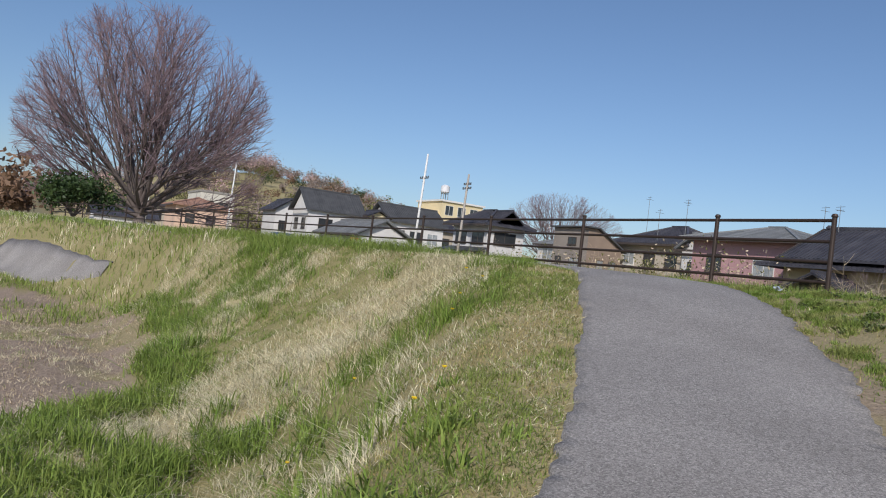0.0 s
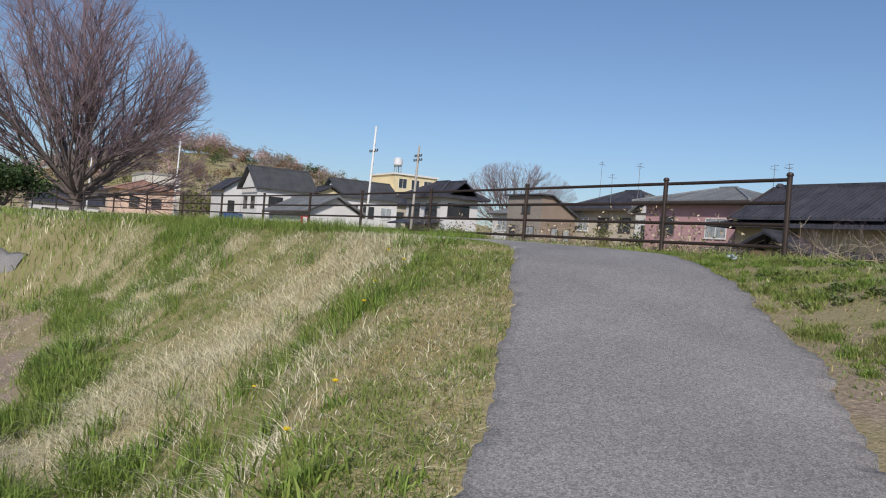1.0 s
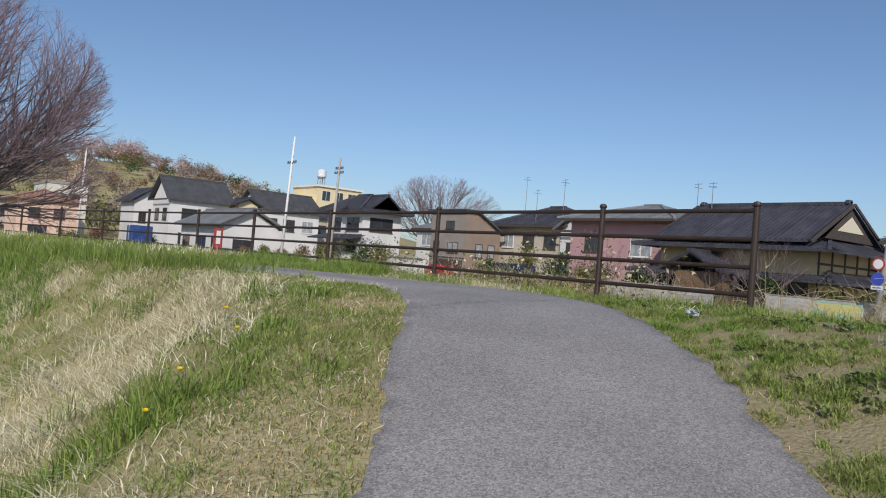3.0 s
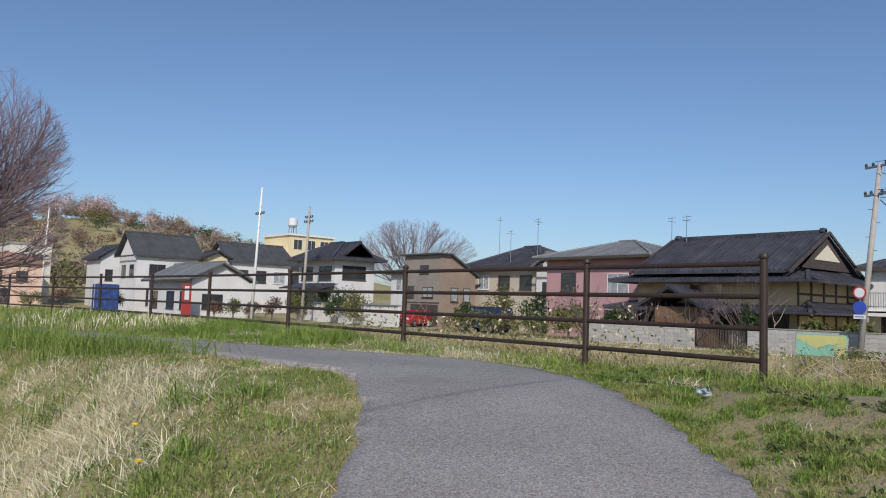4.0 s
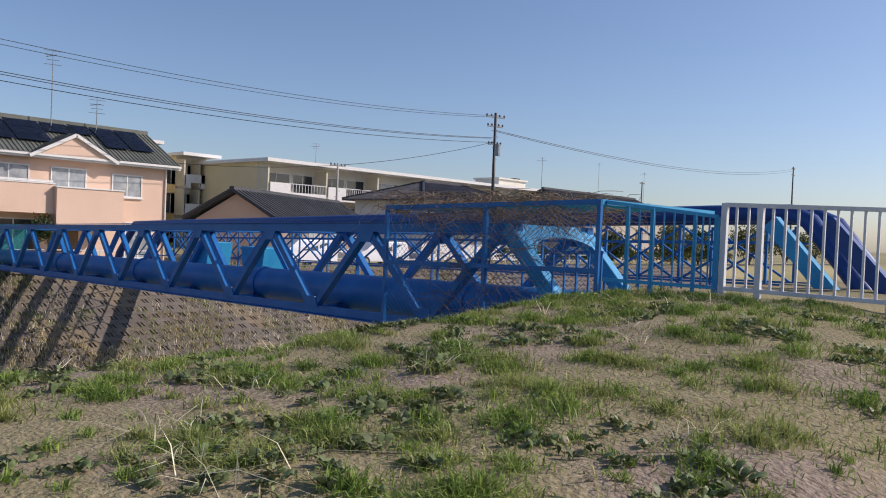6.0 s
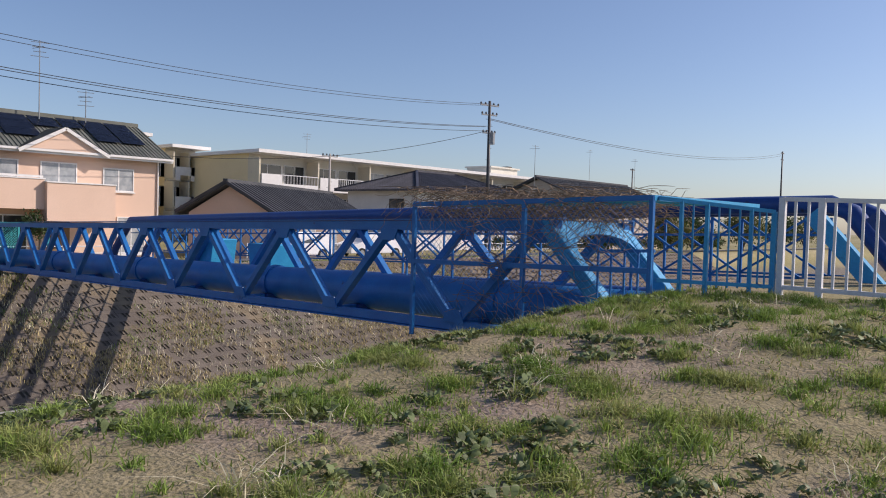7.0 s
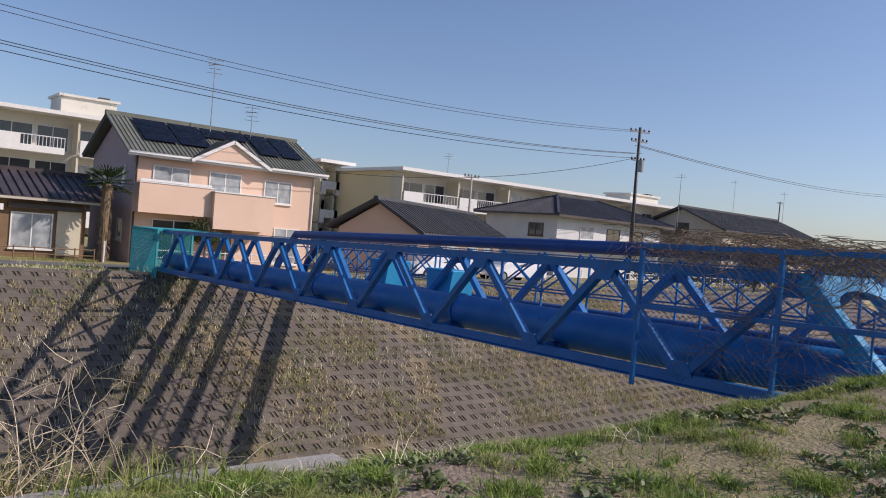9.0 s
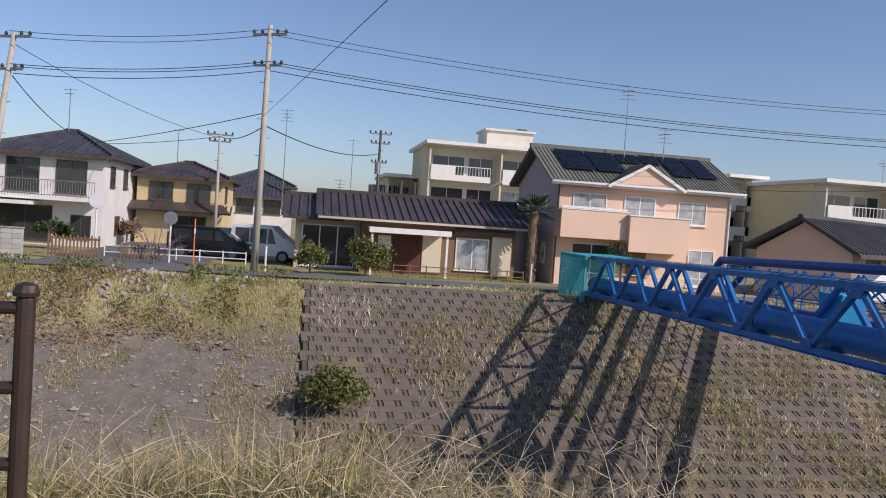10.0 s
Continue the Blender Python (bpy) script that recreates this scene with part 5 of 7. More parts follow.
def apartment(x, y0, y1, D, floors, z, label, side="wall_yellow", blocks=()):
    h = thing("apartment_building", (x, y0, z), label, "apartment building")
    W, F = y1 - y0, 2.58
    T = floors * F + 0.3
    bm = boxes((0, D, 0, W, -0.5, T))
    for f in bm.faces:
        f.normal_update()
        if abs(f.normal.y) > 0.5:
            f.material_index = 1
    part("wall", bm, [M["wall_pale"], M[side]], h)
    part("roof", boxes((-2.0, D + 0.3, -0.4, W + 0.4, T + 0.003, T + 0.28)), M["trim"], h, "flat pale concrete roof")
    n = max(2, int(W / 5.4))
    for k in range(floors):
        zf = k * F
        for i in range(n):
            a, b = W * i / n, W * (i + 1) / n
            gap = 0.9 if i % 2 else 0.12
            bm = boxes((-1.7, 0, a + gap, b - 0.12, zf + 0.05, zf + 0.2))
            box(bm, -1.7, -1.6, a + gap, b - 0.12, zf + 0.2, zf + 0.52)
            box(bm, -1.7, -1.6, b - 2.1, b - 0.12, zf + 0.52, zf + 1.25)
            balc = part("balcony", bm, M["trim"], h)
            bm = bmesh.new()
            box(bm, -1.68, -1.62, a + gap, b - 2.1, zf + 1.2, zf + 1.26)
            m = 12
            for j in range(m):
                yy = a + gap + (b - 2.1 - a - gap) * j / m
                box(bm, -1.665, -1.635, yy, yy + 0.035, zf + 0.52, zf + 1.2)
            part("balustrade", bm, M["white_steel"], balc)
            # windows fill the bay, their dark panes doubling as balcony recess shade
            for u0, u1, g in ((a + 0.35, a + 2.5, "glass"), (a + 2.75, b - 0.4, "glass" if (i + k) % 3 else "curtain")):
                win(h, "x-", u0, u1, zf + 0.35, zf + 2.15, 0.0, g, "trim", 1, False)
        for i in range(n + 1):
            y = W * i / n
            part("fin", boxes((-1.58, -0.003, y - 0.07, y + 0.07, zf + 0.2, zf + F - 0.02)), M["wall_cream"], h)
    for b0, b1, hh in blocks:
        part("roof_house", boxes((1, 4.5, b0, b1, T + 0.285, T + hh), (0.8, 4.7, b0 - 0.2, b1 + 0.2, T + hh + 0.003, T + hh + 0.18)), M["wall_pale"], h)
        for tx, ty, tw in ((1.5, 0.4, 0.8), (2.8, 1.6, 0.7)):
            part("water_tank", bev(boxes((tx, tx + 0.9, b0 + ty, b0 + ty + tw, T + hh + 0.19, T + hh + 0.4)), 0.03), M["trim_dark"], h)
    return h


apartment(60.0, -34.0, -10.4, 9, 3, ZB + 0.6, "three-storey cream apartment block with long white balconies", blocks=((14.5, 18.5, 1.75),))
apartment(66.0, -10.2, -7.8, 8, 2, ZB + 0.6, "lower wing of a cream apartment block")
apartment(60.0, -39.5, -36.6, 8, 3, ZB - 0.1, "narrow cream apartment stair block")
apartment(50.0, -80.0, -38.5, 9, 3, ZB - 0.75, "long cream apartment block with white balconies and laundry", blocks=((4.0, 9.0, 1.2),))

plain_house(42.0, 92.0, 103.0, 9, 6.4, 8.0, "wall_beige", "tile_dark", "beige two-storey house behind the riverside row", wins=(("x-", -3, -1, 4.0, 5.4, G), ("x-", 1, 3, 4.0, 5.4, C), ("y-", 2, 4, 4.0, 5.4, G)))
plain_house(46.0, 62.0, 70.0, 8, 5.4, 7.0, "wall_white", "tile_grey", "white house behind the riverside row", wins=(("x-", -3, -1, 3.4, 4.8, G), ("x-", 1, 3, 3.4, 4.8, C), ("y-", 2, 4, 3.4, 4.8, G)))
plain_house(47.0, 50.5, 57.5, 8, 4.4, 5.8, "wall_beige", "tile_dark", "beige house with blue-grey roof behind", wins=(("x-", -2.4, -1, 2.6, 3.8, G), ("x-", 1, 2.4, 2.6, 3.8, C)))
# yellow school-like building with a lattice tank tower on the rise upstream
sb = thing("school_building", (52.2, 111.0, 2.5), "pale yellow flat-roofed building on the rise", "building")
part("wall", boxes((2.2, 10.6, 0, 9, -3, 8.9), (-1.0, 2.2, 0.5, 8, -3, 7.2)), M["wall_yellow"], sb)
part("roof", boxes((1.9, 10.9, -0.3, 9.3, 8.903, 9.2)), M["trim"], sb)
for k in range(3):
    for zz in (3.4, 6.6):
        win(sb, "y-", 3.0 + k * 2.5, 4.6 + k * 2.5, zz, zz + 1.7, 0.0, "glass", "trim", 1, False)
win(sb, "y-", -0.6, 1.4, 4.8, 6.4, 0.5, "glass", "trim", 1, False)
tw = thing("tank_tower", (61.6, 123.5, 11), "white water tank on a lattice tower", "tank tower")
for dx, dy in ((-0.9, -0.9), (0.9, -0.9), (0.9, 0.9), (-0.9, 0.9)):
    part("leg", beam(bmesh.new(), (dx * 0.7, dy * 0.7, -3), (dx * 0.5, dy * 0.5, 3.4), 0.12, 0.12), M["metal"], tw)
for zz in (0.2, 1.7, 3.1):
    for s in (-1, 1):
        part("strut", beam(bmesh.new(), (-0.5, 0.5 * s, zz), (0.5, 0.5 * s, zz), 0.08, 0.08), M["metal"], tw)
        part("strut", beam(bmesh.new(), (0.5 * s, -0.5, zz), (0.5 * s, 0.5, zz), 0.08, 0.08), M["metal"], tw)
bm = tube(bmesh.new(), [(0, 0, 3.3), (0, 0, 3.45), (0, 0, 4.5), (0, 0, 4.8)], [0.75, 0.85, 0.85, 0.4], 16)
part("tank", bm, M["white_steel"], tw)


# ---------------------------------------------------------------- utility poles and cables
def pole(x, y, z0, h, lean=(0, 0), m="wood_pole", arms=(0.3, 1.6), r=0.15, label="grey concrete utility pole with cross arms", trans=False, ang=0.0):
    p = thing("utility_pole", (x, y, z0), label, "utility pole", "utility poles")
    top = Vector((lean[0], lean[1], h))
    part("shaft", tube(bmesh.new(), [(0, 0, -0.4), top], [r, r * 0.62], 12), M[m], p, smooth=True)
    for k, a in enumerate(arms):
        c = top * ((h - a) / h)
        d = Vector((math.sin(ang), math.cos(ang), 0)) * (0.75 - 0.12 * k)
        arm = part("cross_arm", beam(bmesh.new(), c - d, c + d, 0.09, 0.09), M["metal"], p)
        for s in (-0.95, -0.45, 0.45, 0.95):
            part("insulator", tube(bmesh.new(), [c + d * s + Vector((0, 0, 0.04)), c + d * s + Vector((0, 0, 0.12)), c + d * s + Vector((0, 0, 0.2))], [0.05, 0.07, 0.03], 8), M["dark_metal"], arm)
    for k in range(10):
        zz = 1.8 + k * (h - 2.6) / 10
        c = top * (zz / h)
        part("step_bolt", beam(bmesh.new(), c + Vector((0, -0.28 if k % 2 else 0.28, 0)), c, 0.02, 0.02), M["dark_metal"], p)
    if trans:
        c = top * ((h - 2.6) / h)
        part("transformer", tube(bmesh.new(), [c + Vector((-0.35, 0.1, -0.4)), c + Vector((-0.35, 0.1, 0.4))], 0.2, 12), M["metal"], p)
    return Vector((x, y, z0)) + top


PB = pole(28.4, 0.95, -1.2, 9.75, (0.0, -0.1), arms=(0.35, 1.55), ang=0.5)
PA = pole(28.9, 11.2, -1.2, 8.55, (0.0, -0.95), arms=(0.12, 1.35), ang=0.4)
PC = pole(29.8, -44.4, -1.3, 10.7, (0, 0.1), m="dark_metal", arms=(0.3, 0.95, 2.2), label="dark utility pole with cross arms", trans=True, ang=0.3)
PD = pole(46.0, -150.0, -1.3, 17.0, m="dark_metal", arms=(0.4, 1.6), label="far dark utility pole", r=0.2)
PE = pole(45.2, 4.4, -1.2, 6.9, (0.2, 0), arms=(0.1, 0.5), r=0.12)
PF = pole(50.0, -5.6, -1.2, 8.4, m="dark_metal", arms=(0.25, 0.9, 2.2), r=0.13, label="dark utility pole behind the houses", trans=True)
PG = pole(44.0, -42.0, -1.2, 7.3, m="wood_pole", arms=(0.2,), r=0.12)
PW = pole(21.5, 55.0, -1.2, 11.0, (0.35, -0.15), m="white_pole", arms=(2.2,), label="white steel pole with a small cross arm", r=0.13)
PX = pole(27.2, 57.0, -1.2, 10.2, (0.3, -0.1), arms=(1.4, 1.0), label="slim grey utility pole", r=0.15)
pole(14.0, 93.0, -1.2, 11.5, (0.3, 0), m="white_pole", arms=(), label="slim white steel pole", r=0.13)
pole(4.0, 92.0, -1.2, 8.8, (0.3, 0), m="white_pole", arms=(), label="slim white steel pole", r=0.11)
pole(60, -120, -1.2, 12, m="dark_metal", arms=(0.3,), label="far dark utility pole")
for x, y, z, h, n in ((40.5, 41.5, 4.0, 4.2, 3), (40, 44.2, 3.9, 3.4, 1), (36.8, 24.9, 5.0, 1.9, 2), (39, 27.5, 4.4, 2.8, 1), (47, 53.0, 4.5, 5.2, 2), (44.0, 12.5, 4.4, 3.0, 2), (47, 0.6, 1.4, 6.3, 4), (54, -4.0, 2.5, 4.3, 1),
                      (50.5, 7.6, 3.0, 3.2, 1), (48.2, -3.0, 2.0, 1.6, 3), (51.5, -45.5, 5.5, 3.0, 3), (38.5, -62.0, 3.8, 4.6, 1), (56, -100, 4, 8, 2), (52, -106, 4, 7, 2)):
    antenna(x, y, z, h, n)


def cable(a, b, sag=0.5, r=0.013, name="power_cable"):
    a, b = Vector(a), Vector(b)
    pts = [a.lerp(b, k / 24) - Vector((0, 0, sag * 4 * (k / 24) * (1 - k / 24))) for k in range(25)]
    return tagged(part(name, tube(bmesh.new(), pts, r, 5, False), M["wire"]), "thin black overhead power cable", "cable", "overhead cables")


for dz, dx in ((-0.25, 0.5), (-0.25, -0.5)):
    cable(PB + Vector((dx, 0, dz)), PC + Vector((dx, 0, dz)), 1.1)
    cable(PB + Vector((dx, 0, dz)), PA + Vector((dx, 0, -0.02)), 0.25)
for dx, dz in ((0.3, -1.45), (-0.3, -1.45), (0.0, -1.75)):
    cable(PB + Vector((dx, 0, dz)), PC + Vector((dx, 0, dz - 0.3)), 1.0, 0.016)
    cable(PB + Vector((dx, 0, dz)), PA + Vector((dx, 0, dz + 0.25)), 0.25, 0.016)
cable(PB + Vector((0, 0, -3.9)), PF + Vector((0, 0, -1.6)), 0.5, 0.025)
cable(PB + Vector((0, 0, -3.9)), PE + Vector((0, 0, -0.2)), 0.3, 0.022)
cable(PB + Vector((0, 0, -3.4)), (60, 24, 4.5), 0.6, 0.018)
cable(PE + Vector((0, 0, -0.2)), (47, 16, 4.4), 0.3, 0.018)
cable(PA + Vector((0, 0, -1.6)), (42, 11.5, 4.6), 0.3, 0.02)
cable(PA + Vector((0, 0, -0.4)), PE + Vector((0, 0, -0.3)), 0.4, 0.014)
cable((28.4, 0.85, 5.1), (-45.0, -9.5, 3.9), 0.2, 0.0075, "span_cable")
cable(PC + Vector((0, 0, -1.2)), PD + Vector((0, 0, -0.4)), 1.6, 0.02)
cable(PC + Vector((0.3, 0, -1.2)), PD + Vector((0.3, 0, -0.8)), 1.6, 0.02)
cable(PC + Vector((0, 0, -2.0)), (36.5, -23.0, 4.2), 0.9, 0.016)


# ---------------------------------------------------------------- far revetment: slotted concrete blocks
def revetment():
    base = Vector((14.0, 0, -4.93))
    up = Vector((22.0 - 14.0, 0, -0.86 + 4.93))
    L = up.length
    u = up / L
    nrm = Vector((-u.z, 0, u.x))
    r = thing("revetment", (0, 0, 0), "slotted concrete block revetment on the far bank", "revetment", kind="structure")
    bm = bmesh.new()
    P = lambda s, y, h: base + u * s + nrm * h + Vector((0, y, 0))
    v = [bm.verts.new(P(s, y, 0.02)) for s, y in ((-0.2, -60), (L, -60), (L, -1.1), (-0.2, -1.1))]
    bm.faces.new(v[::-1])
    part("bedding", bm, M["revet_dark"], r)
    rows, cell = 20, 0.46
    dh = L / rows
    rng = random.Random(3)

    def block():
        """One block: a strip along its top and slanting tongues below, so that two slots stay open."""
        m = bmesh.new()

        def slab(pts, h):
            a = [m.verts.new((x, y, h)) for x, y in pts]
            b = [m.verts.new((x, y, -0.03)) for x, y in pts]
            m.faces.new(a)
            n = len(pts)
            for i in range(n):
                m.faces.new((a[i], b[i], b[(i + 1) % n], a[(i + 1) % n]))
        g = 0.002
        slab(((dh * 0.52, g), (dh - g, g), (dh - g, cell - g), (dh * 0.52, cell - g)), 0.05)
        sl = 0.03
        for y0, y1 in ((0.0, 0.10), (0.17, 0.22), (0.29, cell)):
            slab(((g, y0 + g - sl), (dh * 0.515, y0 + g), (dh * 0.515, y1 - g), (g, y1 - g - sl)), 0.046)
        me = finish("block", m, M["revet"])
        return me

    shared = block()
    frame_m = Matrix(((u.x, 0, nrm.x, 0), (0, 1, 0, 0), (u.z, 0, nrm.z, 0), (0, 0, 0, 1)))
    co = np.array([v.co[:] for v in shared.vertices])
    polys = [tuple(p.vertices) for p in shared.polygons]
    V, F = [], []
    made = 0
    for i in range(rows):
        n = int(58.5 / cell)
        for j in range(n):
            y = -1.25 - cell * (j + 1) + (cell / 2 if i % 2 else 0)
            o = P(i * dh, y, rng.uniform(-0.004, 0.006))
            if -11.0 < y < -3.5 and i >= 2 and made < 290:
                ob = new("block", shared)
                ob.parent = r
                ob.matrix_local = Matrix.Translation(o) @ frame_m
                made += 1
                continue
            k = len(V)
            for c in co:
                w = frame_m.to_3x3() @ Vector(c) + o
                V.append(w[:])
            F += [tuple(a + k for a in p) for p in polys]
    me = bpy.data.meshes.new("blocks")
    me.from_pydata(V, [], F)
    me.materials.append(M["revet"])
    ob = new("blocks", me)
    ob.parent = r
    ob["kind"] = "stuff"
    # concrete toe beam
    part("toe_beam", boxes((13.7, 14.02, -60, 40, -5.4, -4.89)), M["revet"], r)


revetment()


# ---------------------------------------------------------------- grass and weeds
RNG = np.random.default_rng(11)


def scatter(x0, x1, y0, y1, n):
    return RNG.uniform(x0, x1, n), RNG.uniform(y0, y1, n)


def keep(x, y, prob):
    k = RNG.random(len(x)) < prob
    return x[k], y[k]


def stuff(ob, label, category):
    return tagged(ob, label, category, kind="stuff")


def tufts(n_tufts, region, per, prob, spread):
    """Blade roots gathered in tufts: x, y and a size for each tuft's blades."""
    cx, cy = scatter(*region, n_tufts)
    cx, cy = keep(cx, cy, prob(cx, cy) * ((cx + 9.6) * 0.485 + (cy + 6.6) * 0.874 > 0.6))
    k = RNG.integers(per[0], per[1], len(cx))
    size = RNG.uniform(0.6, 1.3, len(cx))
    x = np.repeat(cx, k) + RNG.normal(0, spread, k.sum()) * np.repeat(size, k)
    y = np.repeat(cy, k) + RNG.normal(0, spread, k.sum()) * np.repeat(size, k)
    return x, y, np.repeat(size, k)


NEAR = (-11.5, 1.0, -9.8, 11.0)


def off_path(x, y, lim=0.98):
    return (ramp_at(x, y)[0] + np.where(left_side(x, y), 0.14, -0.09) > lim + 0.1 * (fbm(x, y, 0.4, 77) - 0.4)) & (lane_at(x, y) > 0.12 + 0.5 * smooth(15, 26, y))


def left_side(x, y):
    return ((x + 4.5) * 0.714 - (y + 2.0) * 0.70) <= 0


# short turf everywhere on the levee
def p_turf(x, y):
    g, s, b = cover(x, y)
    return off_path(x, y, 0.93) * np.clip(0.12 + 0.9 * g - 0.9 * b, 0.12, 1) * np.where((~left_side(x, y)) & (y < 1.5), 0.10, 1) * np.where(x < field_edge(y), 0.25, 1)


x, y, s = tufts(21000, NEAR, (9, 20), p_turf, 0.055)
k = off_path(x, y, 0.88)
x, y, s = x[k], y[k], s[k]
stuff(blades("grass", x, y, ground_z(x, y), s * RNG.uniform(0.03, 0.085, len(x)) * np.where(ramp_at(x, y)[0] < 2.1, 0.55, 1.0), RNG.uniform(0.004, 0.008, len(x)), 1.5, M["grass"], RNG), "short green grass on the levee", "grass")


# lush taller clumps
def lush_zone(x, y):
    """Where the tall green grass stands on the landward slope."""
    n = fbm(x, y, 1.3, 51)
    w = (n - 0.5) * 1.6
    e = x - field_edge(y)
    z = np.exp(-((y + 0.4 + 0.67 * (x + 5.5) + w) / 0.42) ** 2) * smooth(1.35, 1.9, ramp_at(x, y)[0]) * smooth(-7.4, -6.6, x) * smooth(-5.3, -5.8, x)
    z = np.maximum(z, np.exp(-((e - 0.35) / 0.45) ** 2) * (0.5 + 0.5 * smooth(0.4, 0.55, n)))
    z = np.maximum(z, smooth(-6.9, -8.0, x) * smooth(1.6, 0.4, y) * smooth(0.36, 0.5, n))
    z = np.maximum(z, smooth(4.4, 6.0, y) * smooth(0.47, 0.56, fbm(x, y, 1.7, 53)) * 0.9)
    return np.maximum(z, 0.25 * smooth(0.57, 0.63, fbm(x, y, 0.6, 54)) * smooth(1.1, 1.3, ramp_at(x, y)[0])) * smooth(-0.15, 0.1, e)


def p_lush(x, y):
    g, s, b = cover(x, y)
    crest = 0.10 * smooth(0.52, 0.64, fbm(x, y, 1.3, 51)) * smooth(-4.5, -8.0, y)
    return off_path(x, y, 1.15) * np.where(left_side(x, y), lush_zone(x, y) * np.clip(1.1 - s * 0.7, 0, 1), np.where(y < 1.5, crest, 0.4 * smooth(0.52, 0.64, fbm(x, y, 1.3, 51)))) * np.clip(1.2 - b * 1.2, 0, 1)


x, y, s = tufts(15000, NEAR, (20, 44), p_lush, 0.065)
k = off_path(x, y, 1.05)
x, y, s = x[k], y[k], s[k]
crest = (~left_side(x, y)) & (y < 1.5)
tall = s * RNG.uniform(0.11, 0.27, len(x)) * np.where(crest, 0.42, 1.0) * np.where(ramp_at(x, y)[0] < 1.9, 0.6, 1.0)
fresh = RNG.random(len(x)) < 0.6 - 0.25 * smooth(-7.2, -8.0, x)
for m, k, label in (("grass_lush", ~fresh, "lush tall green grass clumps"), ("grass_fresh", fresh, "bright yellow-green tall grass clumps")):
    stuff(blades("tall_grass", x[k], y[k], ground_z(x[k], y[k]), tall[k], RNG.uniform(0.006, 0.012, k.sum()) * (1 + 0.6 * smooth(-6.5, -7.6, x[k])), 0.95, M[m], RNG), label, "grass")


# ragged tussocks with bare soil between them on the trodden crest
cx, cy = scatter(-7.5, 0.75, -9.8, 1.8, 3000)
p = 0.25 + 0.75 * smooth(0.45, 0.54, 0.5 * fbm(cx, cy, 1.4, 132) + 0.5 * fbm(cx, cy, 0.5, 131) + 0.10 * smooth(-3.6, -2.0, cy) + 0.05 * smooth(-1.2, 0.2, cx))
p = np.maximum(p, 0.95 * smooth(-3.2, -2.2, cy) * smooth(0.40, 0.46, fbm(cx, cy, 0.9, 133)))
cx, cy = keep(cx, cy, p * off_path(cx, cy, 1.2 - 0.2 * smooth(-3.2, -2.2, cy)) * ~left_side(cx, cy))
rad = 0.05 + 0.15 * RNG.random(len(cx)) ** 2
n_b = (rad * rad * 7500 + 24).astype(int)
ang, rr = RNG.uniform(0, 6.2832, n_b.sum()), np.abs(RNG.normal(0, 0.62, n_b.sum()))
R = np.repeat(rad, n_b)
x, y = np.repeat(cx, n_b) + np.cos(ang) * rr * R * 1.25, np.repeat(cy, n_b) + np.sin(ang) * rr * R
high = (0.035 + 0.24 * R) * RNG.uniform(0.55, 1.25, len(x)) * (1.15 - 0.5 * np.minimum(rr, 1.4))
k = off_path(x, y, 0.98)
pale = np.repeat(RNG.random(len(cx)) < 0.45, n_b)
for m, q, label in (("grass_fresh", k & ~pale, "splayed green tussocks on bare ground"), ("grass_pale", k & pale, "yellow-green tussocks on bare ground")):
    stuff(blades("tussocks", x[q], y[q], ground_z(x[q], y[q]), high[q], RNG.uniform(0.004, 0.009, q.sum()), 1.5, M[m], RNG), label, "grass")


# sparse tiny seedlings and bits of dead grass on the bare soil
for m, n, hh, label in (("grass_fresh", 26000, (0.012, 0.04), "tiny grass seedlings on the bare soil"), ("straw_olive", 12000, (0.02, 0.06), "bits of dead grass on the bare soil")):
    x, y = scatter(-7.5, 1.0, -9.8, 1.8, n)
    k = (~left_side(x, y)) & off_path(x, y, 0.95) & (fbm(x, y, 0.6, 135) > 0.44)
    x, y = x[k], y[k]
    stuff(blades("seedlings", x, y, ground_z(x, y), RNG.uniform(*hh, len(x)), RNG.uniform(0.005, 0.010, len(x)), 1.8, M[m], RNG), label, "grass")


# dense, trodden turf of the path's verge: short blades lying over one another
x, y = scatter(-9.5, -1.6, -6.5, 7.0, 420000)
d = ramp_at(x, y)[0]
k = left_side(x, y) & off_path(x, y, 1.0) & (RNG.random(len(x)) < smooth(2.35, 1.5, d) * 0.9) & ((x + 9.6) * 0.485 + (y + 6.6) * 0.874 > 1.2)
x, y = x[k], y[k]
tone = 0.6 * fbm(x, y, 0.55, 171) + 0.4 * fbm(x, y, 0.16, 172) + RNG.normal(0, 0.06, len(x))
for m, k, label in (("straw_olive", tone < 0.505, "half dry trodden turf of the verge"), ("grass_pale", (tone >= 0.505) & (tone < 0.575), "yellow-green trodden turf of the verge"), ("grass", tone >= 0.575, "green trodden turf of the verge")):
    stuff(blades("turf", x[k], y[k], ground_z(x[k], y[k]), RNG.uniform(0.015, 0.045, k.sum()) * (0.7 + 0.8 * smooth(0.5, 0.62, tone[k])), RNG.uniform(0.004, 0.008, k.sum()), 1.9, M[m], RNG), label, "grass")


# straw: matted pale dead grass on the landward slope and beside the path
def p_straw(x, y):
    g, s, b = cover(x, y)
    return off_path(x, y, 1.0) * np.clip(s * 1.3 + 0.06, 0, 1) * np.where(left_side(x, y), 0.5 + 0.5 * smooth(1.6, 2.1, ramp_at(x, y)[0]), 0.25)


